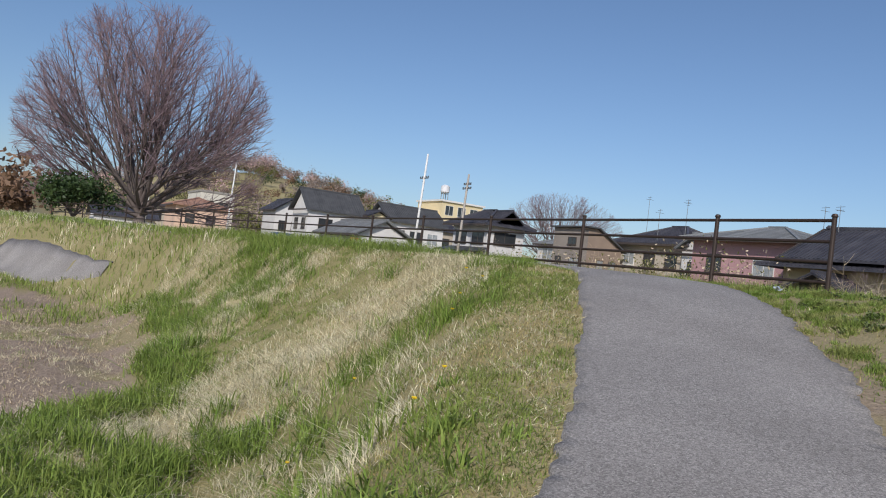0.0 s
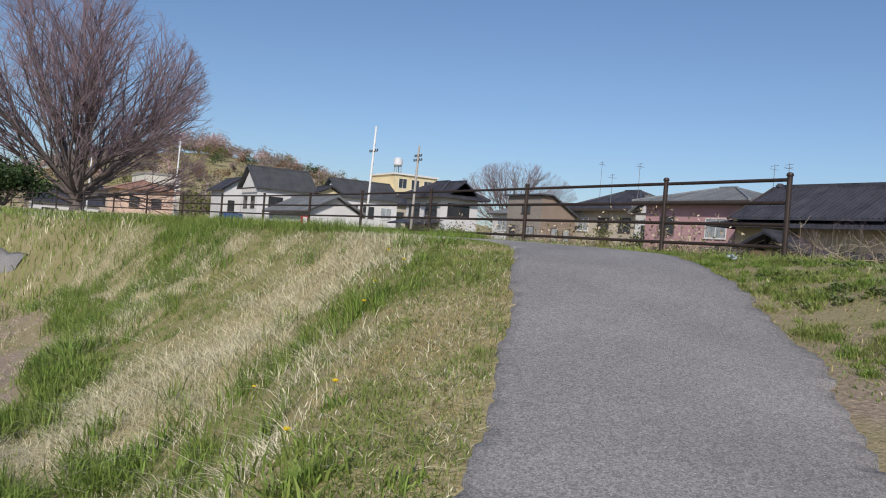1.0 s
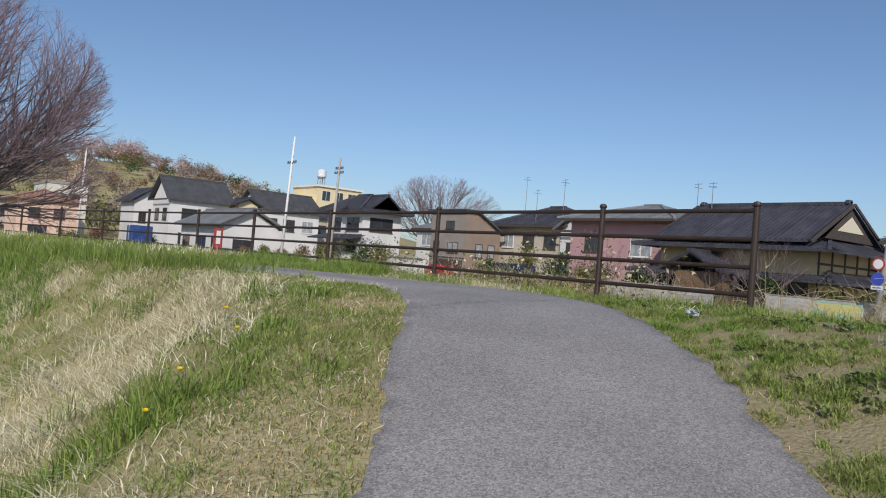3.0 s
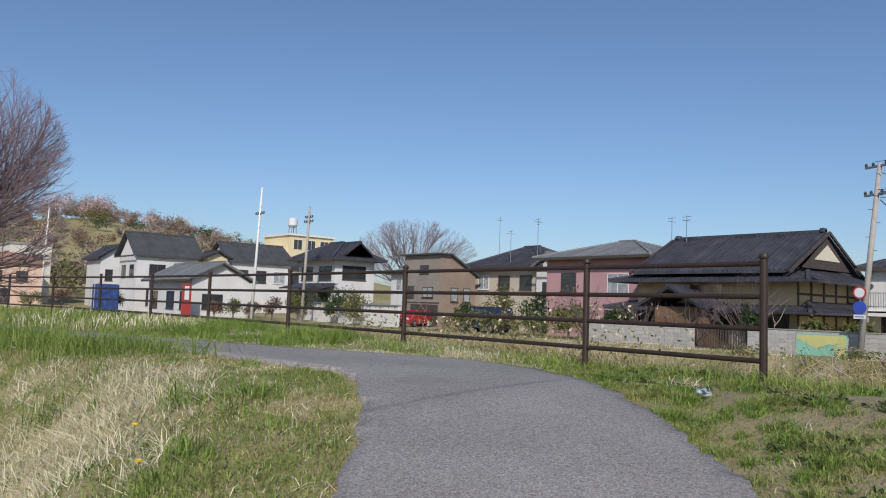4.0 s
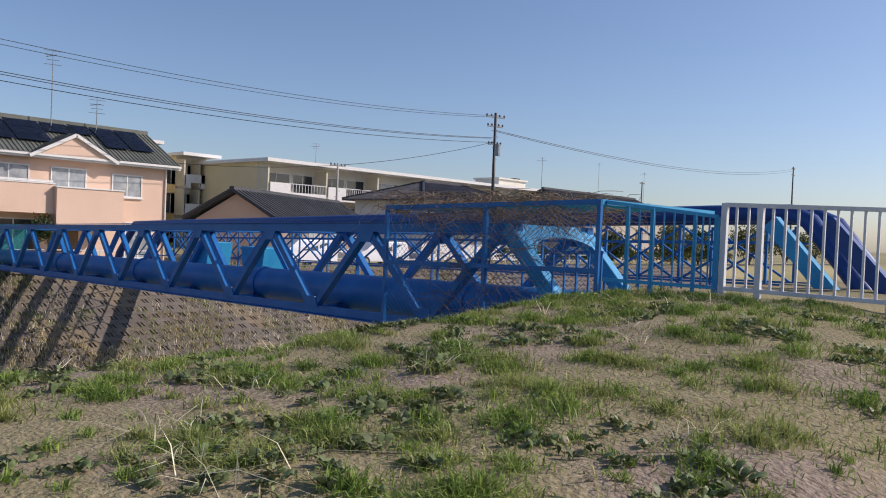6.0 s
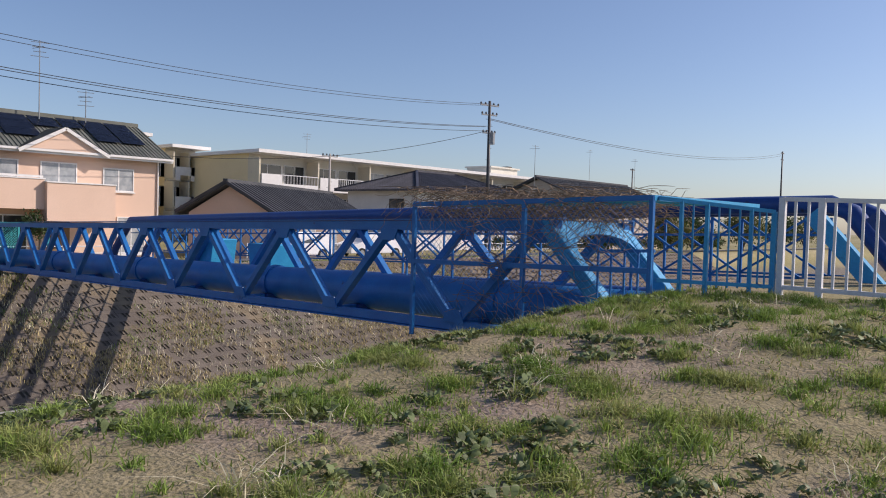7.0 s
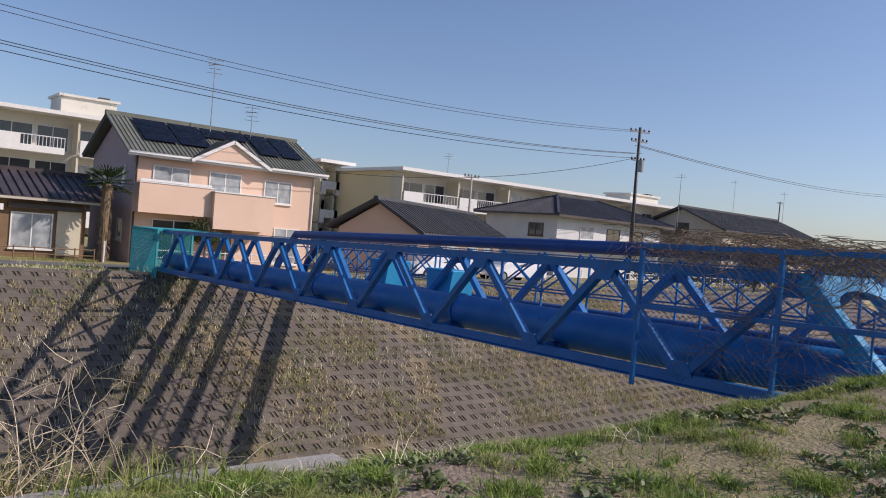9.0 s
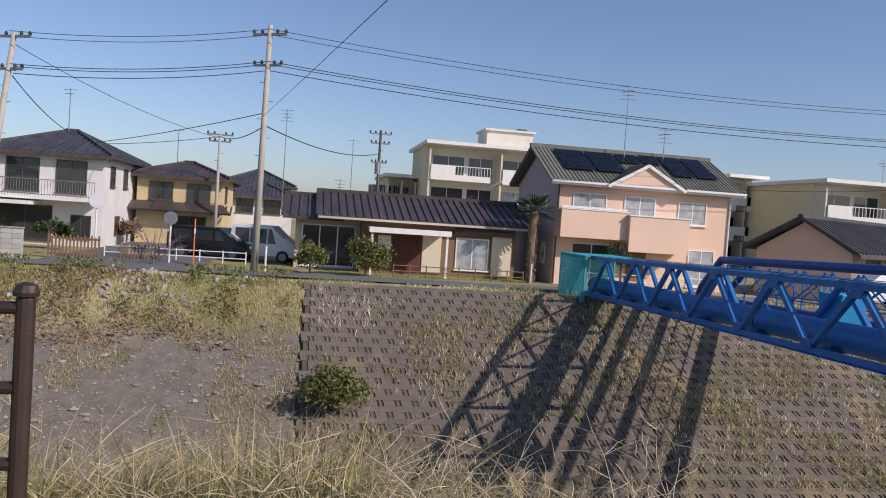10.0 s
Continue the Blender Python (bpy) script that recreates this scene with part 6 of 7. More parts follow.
x, y, s = tufts(17000, NEAR, (12, 26), p_straw, 0.09)
k = off_path(x, y, 1.0)
x, y, s = x[k], y[k], s[k]
d = ramp_at(x, y)[0]
h = np.where(d < 1.8, 0.55, 1.0) * RNG.uniform(0.04, 0.11, len(x)) + 0.05 * smooth(1.8, 2.4, d) * RNG.uniform(0.2, 1.0, len(x))
stuff(blades("straw", x, y, ground_z(x, y), s * h, RNG.uniform(0.004, 0.008, len(x)), 3.0, M["straw"], RNG), "matted pale dead grass", "straw")

# dead stems lying on the tilled field, and its clods
x, y = scatter(-16, -7, -2, 17, 60000)
k = (x < field_edge(y)) & (RNG.random(len(x)) < 0.25 + 0.75 * smooth(0.42, 0.55, fbm(x, y, 1.4, 63)))
x, y = x[k], y[k]
stuff(blades("straw", x, y, ground_z(x, y), RNG.uniform(0.02, 0.06, len(x)), RNG.uniform(0.006, 0.014, len(x)), 2.6, M["stalk"], RNG), "bits of dead stems on the tilled field", "straw")
x, y = scatter(-16, -7, -2, 17, 16000)
k = (x < field_edge(y)) & (fbm(x, y, 2.2, 64) > 0.56)
x, y = x[k], y[k]
stuff(blades("grass", x, y, ground_z(x, y), RNG.uniform(0.03, 0.10, len(x)), RNG.uniform(0.006, 0.012, len(x)), 1.2, M["grass"], RNG), "green weeds coming up on the tilled field", "grass")

# pale straw hummocks along the foot of the path's verge, lush grass leaning over its far bend
x, y = scatter(-8.0, -2.0, -4.0, 6.0, 60000)
d = ramp_at(x, y)[0]
hum = smooth(0.40, 0.55, fbm(x, y, 0.9, 151))
k = left_side(x, y) & (RNG.random(len(x)) < cover(x, y)[1] * smooth(1.8, 2.4, d) * (0.35 + 0.65 * hum))
x, y, hum = x[k], y[k], hum[k]
stuff(blades("straw", x, y, ground_z(x, y), RNG.uniform(0.03, 0.10, len(x)) * (0.7 + 0.9 * hum), RNG.uniform(0.004, 0.009, len(x)), 2.3, M["straw"], RNG), "pale straw hummocks beside the path", "straw")
x, y = scatter(-7.5, -1.8, 3.6, 14.0, 60000)
d = ramp_at(x, y)[0]
k = (x < np.interp(y, [p[1] for p in RAMP], [p[0] for p in RAMP]) - 0.35) & (RNG.random(len(x)) < np.exp(-((d - 1.15) / 0.6) ** 2) * smooth(3.8, 5.6, y) * (0.3 + 0.7 * smooth(0.35, 0.5, fbm(x, y, 0.9, 153))))
x, y = x[k], y[k]
stuff(blades("tall_grass", x, y, ground_z(x, y), RNG.uniform(0.10, 0.30, len(x)), RNG.uniform(0.006, 0.011, len(x)), 1.1, M["grass_lush"], RNG), "lush grass leaning over the bend of the path", "grass")

# coarser cover further off: landward slope upstream, far banks
for name, region, n, hh, ww, m, label, cond in (
        ("grass", (-12, 0.5, 11, 50), 34000, (0.10, 0.28), (0.015, 0.03), "grass", "green grass along the upstream levee", lambda x, y: (cover(x, y)[0] > 0.35) & off_path(x, y, 1.1)),
        ("straw", (-12, 0.5, 11, 50), 26000, (0.12, 0.32), (0.012, 0.025), "straw", "dry grass along the upstream levee", lambda x, y: (cover(x, y)[1] > 0.2) & off_path(x, y, 1.1)),
        ("straw", (21.6, 24.6, -60, 60), 26000, (0.03, 0.10), (0.012, 0.03), "straw", "dry grass on the far verge", lambda x, y: fbm(x, y, 2, 5) > 0.45),
        ("grass", (21.6, 24.6, -60, 60), 30000, (0.03, 0.11), (0.012, 0.03), "grass", "green grass on the far verge", lambda x, y: fbm(x, y, 2, 6) > 0.48),
        ("straw", (11, 24.6, 8, 70), 26000, (0.05, 0.16), (0.015, 0.035), "straw_olive", "dry grass on the far bank", lambda x, y: fbm(x, y, 3, 8) > 0.38),
        ("grass", (11, 24.6, 8, 70), 24000, (0.05, 0.16), (0.015, 0.035), "grass", "green grass on the far bank", lambda x, y: fbm(x, y, 3, 9) > 0.52),
        ("straw", (14.8, 22.2, -1.2, 8.5), 26000, (0.04, 0.15), (0.012, 0.025), "straw_olive", "dry grass on the rough slope", lambda x, y: (fbm(x, y, 1.5, 12) > 0.5) | (x > 19.6)),
        ("grass", (14.8, 22.2, -1.2, 8.5), 20000, (0.04, 0.14), (0.012, 0.025), "grass", "green weeds on the rough slope", lambda x, y: (fbm(x, y, 1.5, 13) > 0.57) | ((x > 19.6) & (fbm(x, y, 1, 4) > 0.5))),
        ("straw", (14.2, 22, -32, -1.5), 46000, (0.05, 0.17), (0.014, 0.03), "straw_olive", "dry weeds between the revetment blocks", lambda x, y: (0.7 * fbm(x, y * 0.5, 1.3, 15) + 0.3 * fbm(x, y, 0.3, 17) > 0.545 - 0.12 * smooth(-16, -21, y))),
        ("straw", (14.2, 22, -32, -1.2), 22000, (0.05, 0.20), (0.010, 0.02), "straw", "pale dry stems on the revetment", lambda x, y: (0.6 * fbm(x, y * 0.4, 1.1, 18) + 0.4 * fbm(x, y, 0.3, 17) > 0.56)),
        ("grass", (14.2, 22, -32, -1.5), 26000, (0.05, 0.16), (0.012, 0.026), "grass", "green weeds between the revetment blocks", lambda x, y: (fbm(x, y, 1.2, 16) > 0.61 - 0.08 * smooth(-15, -21, y) - 0.1 * smooth(16.4, 15.2, x))),
        ("straw", (11.2, 13.75, -40, 10), 20000, (0.10, 0.42), (0.012, 0.025), "straw", "dry grass on the gravel bar along the toe", lambda x, y: fbm(x, y, 1.6, 24) > 0.40),
        ("grass", (11.2, 14.2, -40, 10), 13000, (0.08, 0.36), (0.012, 0.025), "grass", "green weeds along the water edge", lambda x, y: fbm(x, y, 1.3, 25) > 0.50),
        ("grass", (0.45, 1.9, -14, -2.0), 8000, (0.02, 0.07), (0.006, 0.011), "grass_lush", "grass overgrowing the bank coping", lambda x, y: fbm(x, y, 0.8, 26) > 0.47),
        ("grass", (28.3, 33, -12, 28), 15000, (0.04, 0.14), (0.01, 0.02), "grass", "grass strip before the houses", lambda x, y: fbm(x, y, 2, 19) > 0.5)):
    x, y = scatter(*region, n)
    k = cond(x, y)
    x, y = x[k], y[k]
    stuff(blades(name, x, y, ground_z(x, y) + (0.235 if region[0] == 14.2 else 0.0), RNG.uniform(*hh, len(x)), RNG.uniform(*ww, len(x)), 0.7, M[m], RNG), label, name)

# tall dead stalks and bent straw on the river side of the fence
x, y = scatter(0.35, 3.2, -3.6, 14, 26000)
k = RNG.random(len(x)) < smooth(0.25, 0.6, fbm(x, y, 1.4, 61)) * smooth(-2.8, -0.8, y) * np.where(x < 0.7, smooth(-0.5, 1.5, y) * 0.6 + 0.1, 1)
x, y = x[k], y[k]
stuff(blades("dead_grass", x, y, ground_z(x, y), RNG.uniform(0.12, 0.5, len(x)) * (0.5 + 0.8 * fbm(x, y, 2, 71)) * np.where(x > 1.2, 1.35, 1), RNG.uniform(0.005, 0.010, len(x)), 1.2, M["straw_olive"], RNG), "tall tangled dead grass by the fence", "dead grass")
x, y = scatter(0.3, 3.4, -3.8, 13, 26000)
k = RNG.random(len(x)) < smooth(0.45, 0.62, fbm(x, y, 1.1, 63)) * smooth(-4.2, -2.6, y)
x, y = x[k], y[k]
stuff(blades("tall_grass", x, y, ground_z(x, y), RNG.uniform(0.08, 0.28, len(x)), RNG.uniform(0.006, 0.011, len(x)), 0.8, M["grass_lush"], RNG), "green grass growing through dead stalks", "grass")
x, y = scatter(-0.5, 0.5, -1.0, 12, 8000)
k = (fbm(x, y, 0.8, 81) > 0.45) & off_path(x, y, 1.1)
x, y = x[k], y[k]
stuff(blades("tall_grass", x, y, ground_z(x, y), RNG.uniform(0.05, 0.17, len(x)), RNG.uniform(0.006, 0.011, len(x)), 0.8, M["grass_lush"], RNG), "green grass along the fence foot", "grass")


# dense belt of tall weeds on the bank below the fence end
for name, n, m, hh, ln, label in (("dead_grass", 32000, "straw_olive", (0.25, 0.75), 1.2, "dense tall dead weeds on the bank"), ("tall_grass", 34000, "leaf_olive", (0.2, 0.65), 1.1, "olive green weeds on the bank"), ("tall_grass", 12000, "grass", (0.15, 0.55), 0.9, "green grass among the bank weeds")):
    x, y = scatter(1.0, 3.6, -3.8, 7.0, n)
    lump = fbm(x, y, 0.9, 101)
    k = RNG.random(len(x)) < smooth(-3.9, -1.6, y) * smooth(0.95, 1.4, x) * (0.25 + 0.75 * smooth(0.35, 0.6, lump)) * smooth(7.0, 4.0, y)
    x, y, lump = x[k], y[k], lump[k]
    stuff(blades(name, x, y, ground_z(x, y), RNG.uniform(*hh, len(x)) * (0.58 + 1.1 * lump) * (0.45 + 0.55 * smooth(-3.6, -1.2, y)), RNG.uniform(0.006, 0.012, len(x)), ln, M[m], RNG), label, name)


def raw_tubes(lines, material, name, sides=3):
    """Many thin tubes as one mesh. lines: (points, radii)."""
    V, Q = [], []
    for pts, rads in lines:
        first = len(V)
        n = len(pts)
        for i, p in enumerate(pts):
            d = (pts[min(i + 1, n - 1)] - pts[max(i - 1, 0)])
            d = d / (d.length or 1)
            a = d.cross(Vector((0, 0, 1)) if abs(d.z) < 0.9 else Vector((1, 0, 0)))
            a.normalize()
            b = d.cross(a)
            for k in range(sides):
                c, s = math.cos(2 * math.pi * k / sides) * rads[i], math.sin(2 * math.pi * k / sides) * rads[i]
                V.append((p.x + a.x * c + b.x * s, p.y + a.y * c + b.y * s, p.z + a.z * c + b.z * s))
        for i in range(n - 1):
            for k in range(sides):
                Q.append((first + i * sides + k, first + i * sides + (k + 1) % sides, first + (i + 1) * sides + (k + 1) % sides, first + (i + 1) * sides + k))
    return raw_mesh(name, V, Q, np.zeros((0, 3), np.int32), material)


def stalks(n, region, height, rad, seed, fork=2):
    """Bent, forking dead stems."""
    rng, out = random.Random(seed), []
    for _ in range(n):
        x, y = rng.uniform(region[0], region[1]), rng.uniform(region[2], region[3])
        p = Vector((x, y, gz(x, y) - 0.02))
        h = height * rng.uniform(0.5, 1.2)
        d = Vector((rng.uniform(-0.6, 0.6), rng.uniform(-0.6, 0.6), 1)).normalized()
        pts = [p]
        for i in range(6):
            d = (d + Vector((rng.uniform(-0.3, 0.3), rng.uniform(-0.3, 0.3), -0.10))).normalized()
            p = p + d * h / 6
            pts.append(p)
        out.append((pts, [rad * (1 - i / 8) for i in range(7)]))
        for f in range(fork):
            q = pts[rng.randint(2, 5)]
            e = Vector((rng.uniform(-1, 1), rng.uniform(-1, 1), rng.uniform(0.1, 0.8))).normalized()
            br = [q]
            for i in range(3):
                e = (e + Vector((rng.uniform(-0.4, 0.4), rng.uniform(-0.4, 0.4), -0.1))).normalized()
                br.append(br[-1] + e * h * 0.11)
            out.append((br, [rad * 0.55, rad * 0.45, rad * 0.35, rad * 0.2]))
    return out


st = stalks(760, (0.4, 3.2, -3.2, 11, 0), 0.75, 0.005, 2, 3) + stalks(70, (0.3, 1.6, -3.0, 0.6, 0), 0.8, 0.005, 4, 6)
stuff(new("dead_stalks", raw_tubes(st, M["stalk"], "dead_stalks")), "pale bent dead stems with thin branches", "dead stems")


# low bushes on the far verge
x, y = scatter(19.8, 24.2, -0.6, 13, 9000)
k = fbm(x, y, 1.2, 141) > 0.60
x, y = x[k], y[k]
zz = ground_z(x, y) + RNG.uniform(0.02, 0.38, len(x))
stuff(new("verge_weeds", leaves("verge_weeds", np.stack([x, y, zz], 1), 0.07, M["leaf_olive"], RNG)), "low olive weeds on the far verge", "weeds")
x, y = scatter(18.6, 22.6, -0.6, 13, 12000)
k = fbm(x, y, 1.6, 145) > 0.54
x, y = x[k], y[k]
stuff(new("verge_weeds", leaves("verge_weeds", np.stack([x, y, ground_z(x, y) + RNG.uniform(0.0, 0.13, len(x))], 1), 0.05, M["leaf_brown"], RNG)), "low rusty brown dead weeds on the far bank", "weeds")


# leafy dry undergrowth on the river side of the fence
x, y = scatter(0.7, 2.8, 1.2, 9.0, 5200)
k = fbm(x, y, 1.6, 111) > 0.42
x, y = x[k], y[k]
zz = ground_z(x, y) + RNG.uniform(0.1, 1.05, len(x)) * (0.5 + 0.7 * fbm(x, y, 1.2, 112))
half = len(x) // 2
for a, b, m, label in ((0, half, "stalk", "pale withered leaves on the bank undergrowth"), (half, len(x), "leaf_olive", "olive leaves on the bank undergrowth")):
    stuff(new("undergrowth", leaves("undergrowth", np.stack([x, y, zz], 1)[a:b], 0.032, M[m], RNG)), label, "undergrowth")


# broad-leaved weeds in rosettes on the trodden crest
def rosettes():
    x, y = scatter(-6.5, 0.25, -9.0, 1.2, 4200)
    g, s, b = cover(x, y)
    k = (~left_side(x, y)) & off_path(x, y, 1.4) & (0.6 * fbm(x, y, 0.45, 91) + 0.4 * fbm(x, y, 1.6, 92) > 0.545)
    x, y = x[k], y[k]
    V, Q = [], []
    rng = random.Random(8)
    for cx, cy in zip(x, y):
        z = gz(cx, cy)
        n = rng.randint(8, 16)
        size = rng.uniform(0.022, 0.05)
        for i in range(n):
            a = rng.uniform(0, 2 * math.pi)
            l = size * rng.uniform(0.6, 1.3)
            w = l * rng.uniform(0.22, 0.36)
            up = rng.uniform(0.15, 0.9) * l
            ox, oy = cx + rng.gauss(0, size * 0.6), cy + rng.gauss(0, size * 0.6)
            dx, dy = math.cos(a), math.sin(a)
            k0 = len(V)
            for t, ww, hh in ((0, 0.15, 0.0), (0.45, 1.0, 0.75), (0.8, 0.85, 1.0), (1.0, 0.1, 0.85)):
                for sgn in (-1, 1):
                    V.append((ox + dx * l * t - dy * w * ww * sgn, oy + dy * l * t + dx * w * ww * sgn, z + up * hh + 0.005 + (0.01 if sgn > 0 else 0)))
            for j in range(3):
                Q.append((k0 + j * 2, k0 + j * 2 + 1, k0 + j * 2 + 3, k0 + j * 2 + 2))
    stuff(new("weeds", raw_mesh("weeds", V, Q, np.zeros((0, 3), np.int32), M["weed"])), "dark green broad-leaved weeds in low rosettes", "weeds")


rosettes()


# dandelions
def dandelion(x, y, s=1.0):
    z = gz(x, y)
    d = thing("dandelion", (x, y, z), "small yellow dandelion in the grass", "flower", "dandelions")
    part("stem", tube(bmesh.new(), [(0, 0, -0.02), (0.01, 0, 0.10)], 0.003, 5), M["grass"], d)
    bm = bmesh.new()
    for k in range(16):
        a = 2 * math.pi * k / 16
        beam(bm, (0.01, 0, 0.10), (0.01 + math.cos(a) * 0.017 * s, math.sin(a) * 0.017 * s, 0.108 + 0.006 * (k % 2)), 0.009, 0.003)
    part("petals", bm, M["flower"], d)


for px, py in ((-6.9, -1.9), (-7.35, -2.35), (-5.6, 0.2), (-4.9, 1.3), (-5.9, -0.2), (-6.6, 0.3), (-5.1, 0.6), (-7.6, -0.9)):
    dandelion(px, py)


# ---------------------------------------------------------------- trees
def grow(p, d, length, rad, level, out, rng, spread, up):
    """One branch as a bent line, then its children."""
    n = 5 if level < 3 else 3
    pts, rads = [p], [rad]
    for i in range(n):
        d = (d + Vector((rng.gauss(0, 0.09), rng.gauss(0, 0.09), up + rng.gauss(0, 0.05)))).normalized()
        p = p + d * length / n
        pts.append(p)
        rads.append(rad * (1 - 0.62 * (i + 1) / n))
    out[min(level, 4)].append((pts, rads))
    return pts, d


def bare_tree(name, at, height, spread, label, seed, mains=11, dens=1.0, twig="twig", wide=1.10):
    rng = random.Random(seed)
    t = thing(name, at, label, "tree")
    out = [[], [], [], [], []]
    H = height
    grow(Vector((0, 0, -0.4)), Vector((0, 0, 1)), H * 0.14 + 0.4, H * 0.036, 0, out, rng, spread, 0.02)
    def reach(o, d, k):
        """How far from o along d to the dome that bounds the crown."""
        a, c, cz = H * spread * 0.55, H * 0.60, H * 0.42
        s = Vector((o.x / a, o.y / a, (o.z - cz) / c))
        e = Vector((d.x / a, d.y / a, d.z / c))
        A, B, C = e.dot(e), 2 * s.dot(e), s.dot(s) - 1
        disc_ = B * B - 4 * A * C
        return max(0.03 * H, k * ((-B + math.sqrt(disc_)) / (2 * A) if disc_ > 0 else 0.05 * H))

    for m in range(mains):
        az = m * 2.39996 + rng.uniform(-0.3, 0.3)
        tilt = math.acos(1 - (1 - math.cos(wide)) * (m + 0.5) / mains)
        d = Vector((math.cos(az) * math.sin(tilt), math.sin(az) * math.sin(tilt), math.cos(tilt)))
        o = Vector((0, 0, H * rng.uniform(0.07, 0.16)))
        pts, dd = grow(o, d, reach(o, d, 0.62), H * 0.0105, 1, out, rng, spread, 0.012)
        for i in range(int(8 * dens)):
            k = rng.randint(2, 5)
            e = (dd + Vector((rng.gauss(0, 0.33), rng.gauss(0, 0.33), rng.gauss(0.05, 0.25)))).normalized()
            pts2, d2 = grow(pts[k], e, reach(pts[k], e, 0.80), H * 0.0040, 2, out, rng, spread, 0.02)
            for j in range(int(7 * dens)):
                q = pts2[rng.randint(1, 5)]
                e2 = (d2 + Vector((rng.gauss(0, 0.42), rng.gauss(0, 0.42), rng.gauss(0.05, 0.33)))).normalized()
                pts3, d3 = grow(q, e2, min(reach(q, e2, 0.9), H * 0.2), H * 0.0018, 3, out, rng, spread, 0.02)
                for n_ in range(int(7 * dens)):
                    q = pts3[rng.randint(1, 3)]
                    e3 = (d3 + Vector((rng.gauss(0, 0.5), rng.gauss(0, 0.5), rng.gauss(0.08, 0.4)))).normalized()
                    grow(q, e3, min(reach(q, e3, 1.05), H * rng.uniform(0.05, 0.10)), H * 0.00075, 4, out, rng, spread, 0.01)
    for nm, lv, mm, sd in (("trunk", (0,), "bark", 10), ("branchwork", (1, 2), "bark", 5), ("crown", (3, 4), twig, 3)):
        lines = [l for k in lv for l in out[k]]
        ob = new(nm, raw_tubes(lines, M[mm], nm, sd))
        ob.parent = t
        if nm == "crown":
            ob["kind"] = "stuff"
    return t


bare_tree("zelkova_tree", (-1.7, 53.0, -0.3), 16.3, 0.98, "great leafless zelkova with a fan of purple-brown twigs", 9, 27, 1.0, wide=1.30)
for bx, by_, bh, bs in ((30.9, 17.6, 4.2, 31), (31.3, 20.6, 3.6, 32), (31.0, 24.0, 3.2, 33), (29.9, 5.0, 2.2, 34), (31.8, 29.0, 4.0, 35)):
    bare_tree("bare_tree", (bx, by_, -1.25), bh, 1.1, "small pruned leafless garden tree", bs, 9, 0.55)
bare_tree("bare_tree", (60.0, 84.5, 0.8), 11.8, 1.5, "rounded leafless tree behind the houses", 6, 22, 0.88, wide=1.3)


def cloud(n, cx, cy, cz, rx, ry, rz, rng, lumps=9):
    """Leaf places gathered in lumps on and inside an uneven ball."""
    c = rng.normal(0, 1, (lumps, 3))
    c /= np.linalg.norm(c, axis=1)[:, None]
    c *= rng.uniform(0.45, 0.85, (lumps, 1))
    c[:, 2] = np.abs(c[:, 2]) * 1.1 - 0.35
    k = rng.integers(0, lumps, n)
    p = c[k] + rng.normal(0, 0.19, (n, 3))
    return p * np.array([rx, ry, rz]) + np.array([cx, cy, cz])


def leafy(name, at, r, h, label, category, m="leaf", n=2600, leaf_size=0.07, trunk=0.4, lumps=14, seed=1):
    rng = np.random.default_rng(seed)
    t = thing(name, at, label, category)
    rr = random.Random(seed)
    lines = []
    for k in range(7):
        a = rr.uniform(0, 6.28)
        top = Vector((math.cos(a) * r * 0.55, math.sin(a) * r * 0.55, trunk + (h - trunk) * rr.uniform(0.4, 0.85)))
        lines.append(([Vector((0, 0, -0.2)), Vector((0.02, 0, trunk)), top * 0.6 + Vector((0, 0, trunk * 0.4)), top], [0.05 * h / 2 + 0.02, 0.04 * h / 2 + 0.015, 0.025, 0.01]))
    ob = new("trunk", raw_tubes(lines, M["bark"], "trunk", 6))
    ob.parent = t
    z0 = trunk * 0.6
    cz = (h + z0) / 2
    ob = new("crown", leaves("crown", cloud(n, 0, 0, cz, r, r, (h - z0) / 2 * 1.15, rng, lumps), leaf_size, M[m], rng))
    ob.parent = t
    return t


leafy("shrub", (-6.3, 49.0, 0.0), 2.6, 3.4, "dense dark green bush by the levee fence", "bush", "leaf", 5200, 0.15, 0.3, 22, 2)
leafy("shrub", (16.7, -1.9, -3.62), 1.0, 1.3, "green bush on the revetment", "bush", "leaf_olive", 3000, 0.07, 0.1, 14, 3)
leafy("shrub", (30.0, -3.6, -1.2), 1.05, 1.7, "dense dark green shrub before the old house", "bush", "leaf_olive", 3600, 0.08, 0.25, 18, 4)
leafy("shrub", (30.4, -1.25, -1.2), 0.75, 1.5, "loose olive shrub before the old house", "bush", "leaf_olive", 1800, 0.08, 0.3, 12, 5)
leafy("shrub", (31.2, -15.6, -1.0), 0.8, 2.0, "clipped round green shrub before the pink house", "bush", "leaf", 1500, 0.07, 0.9, 12, 6)
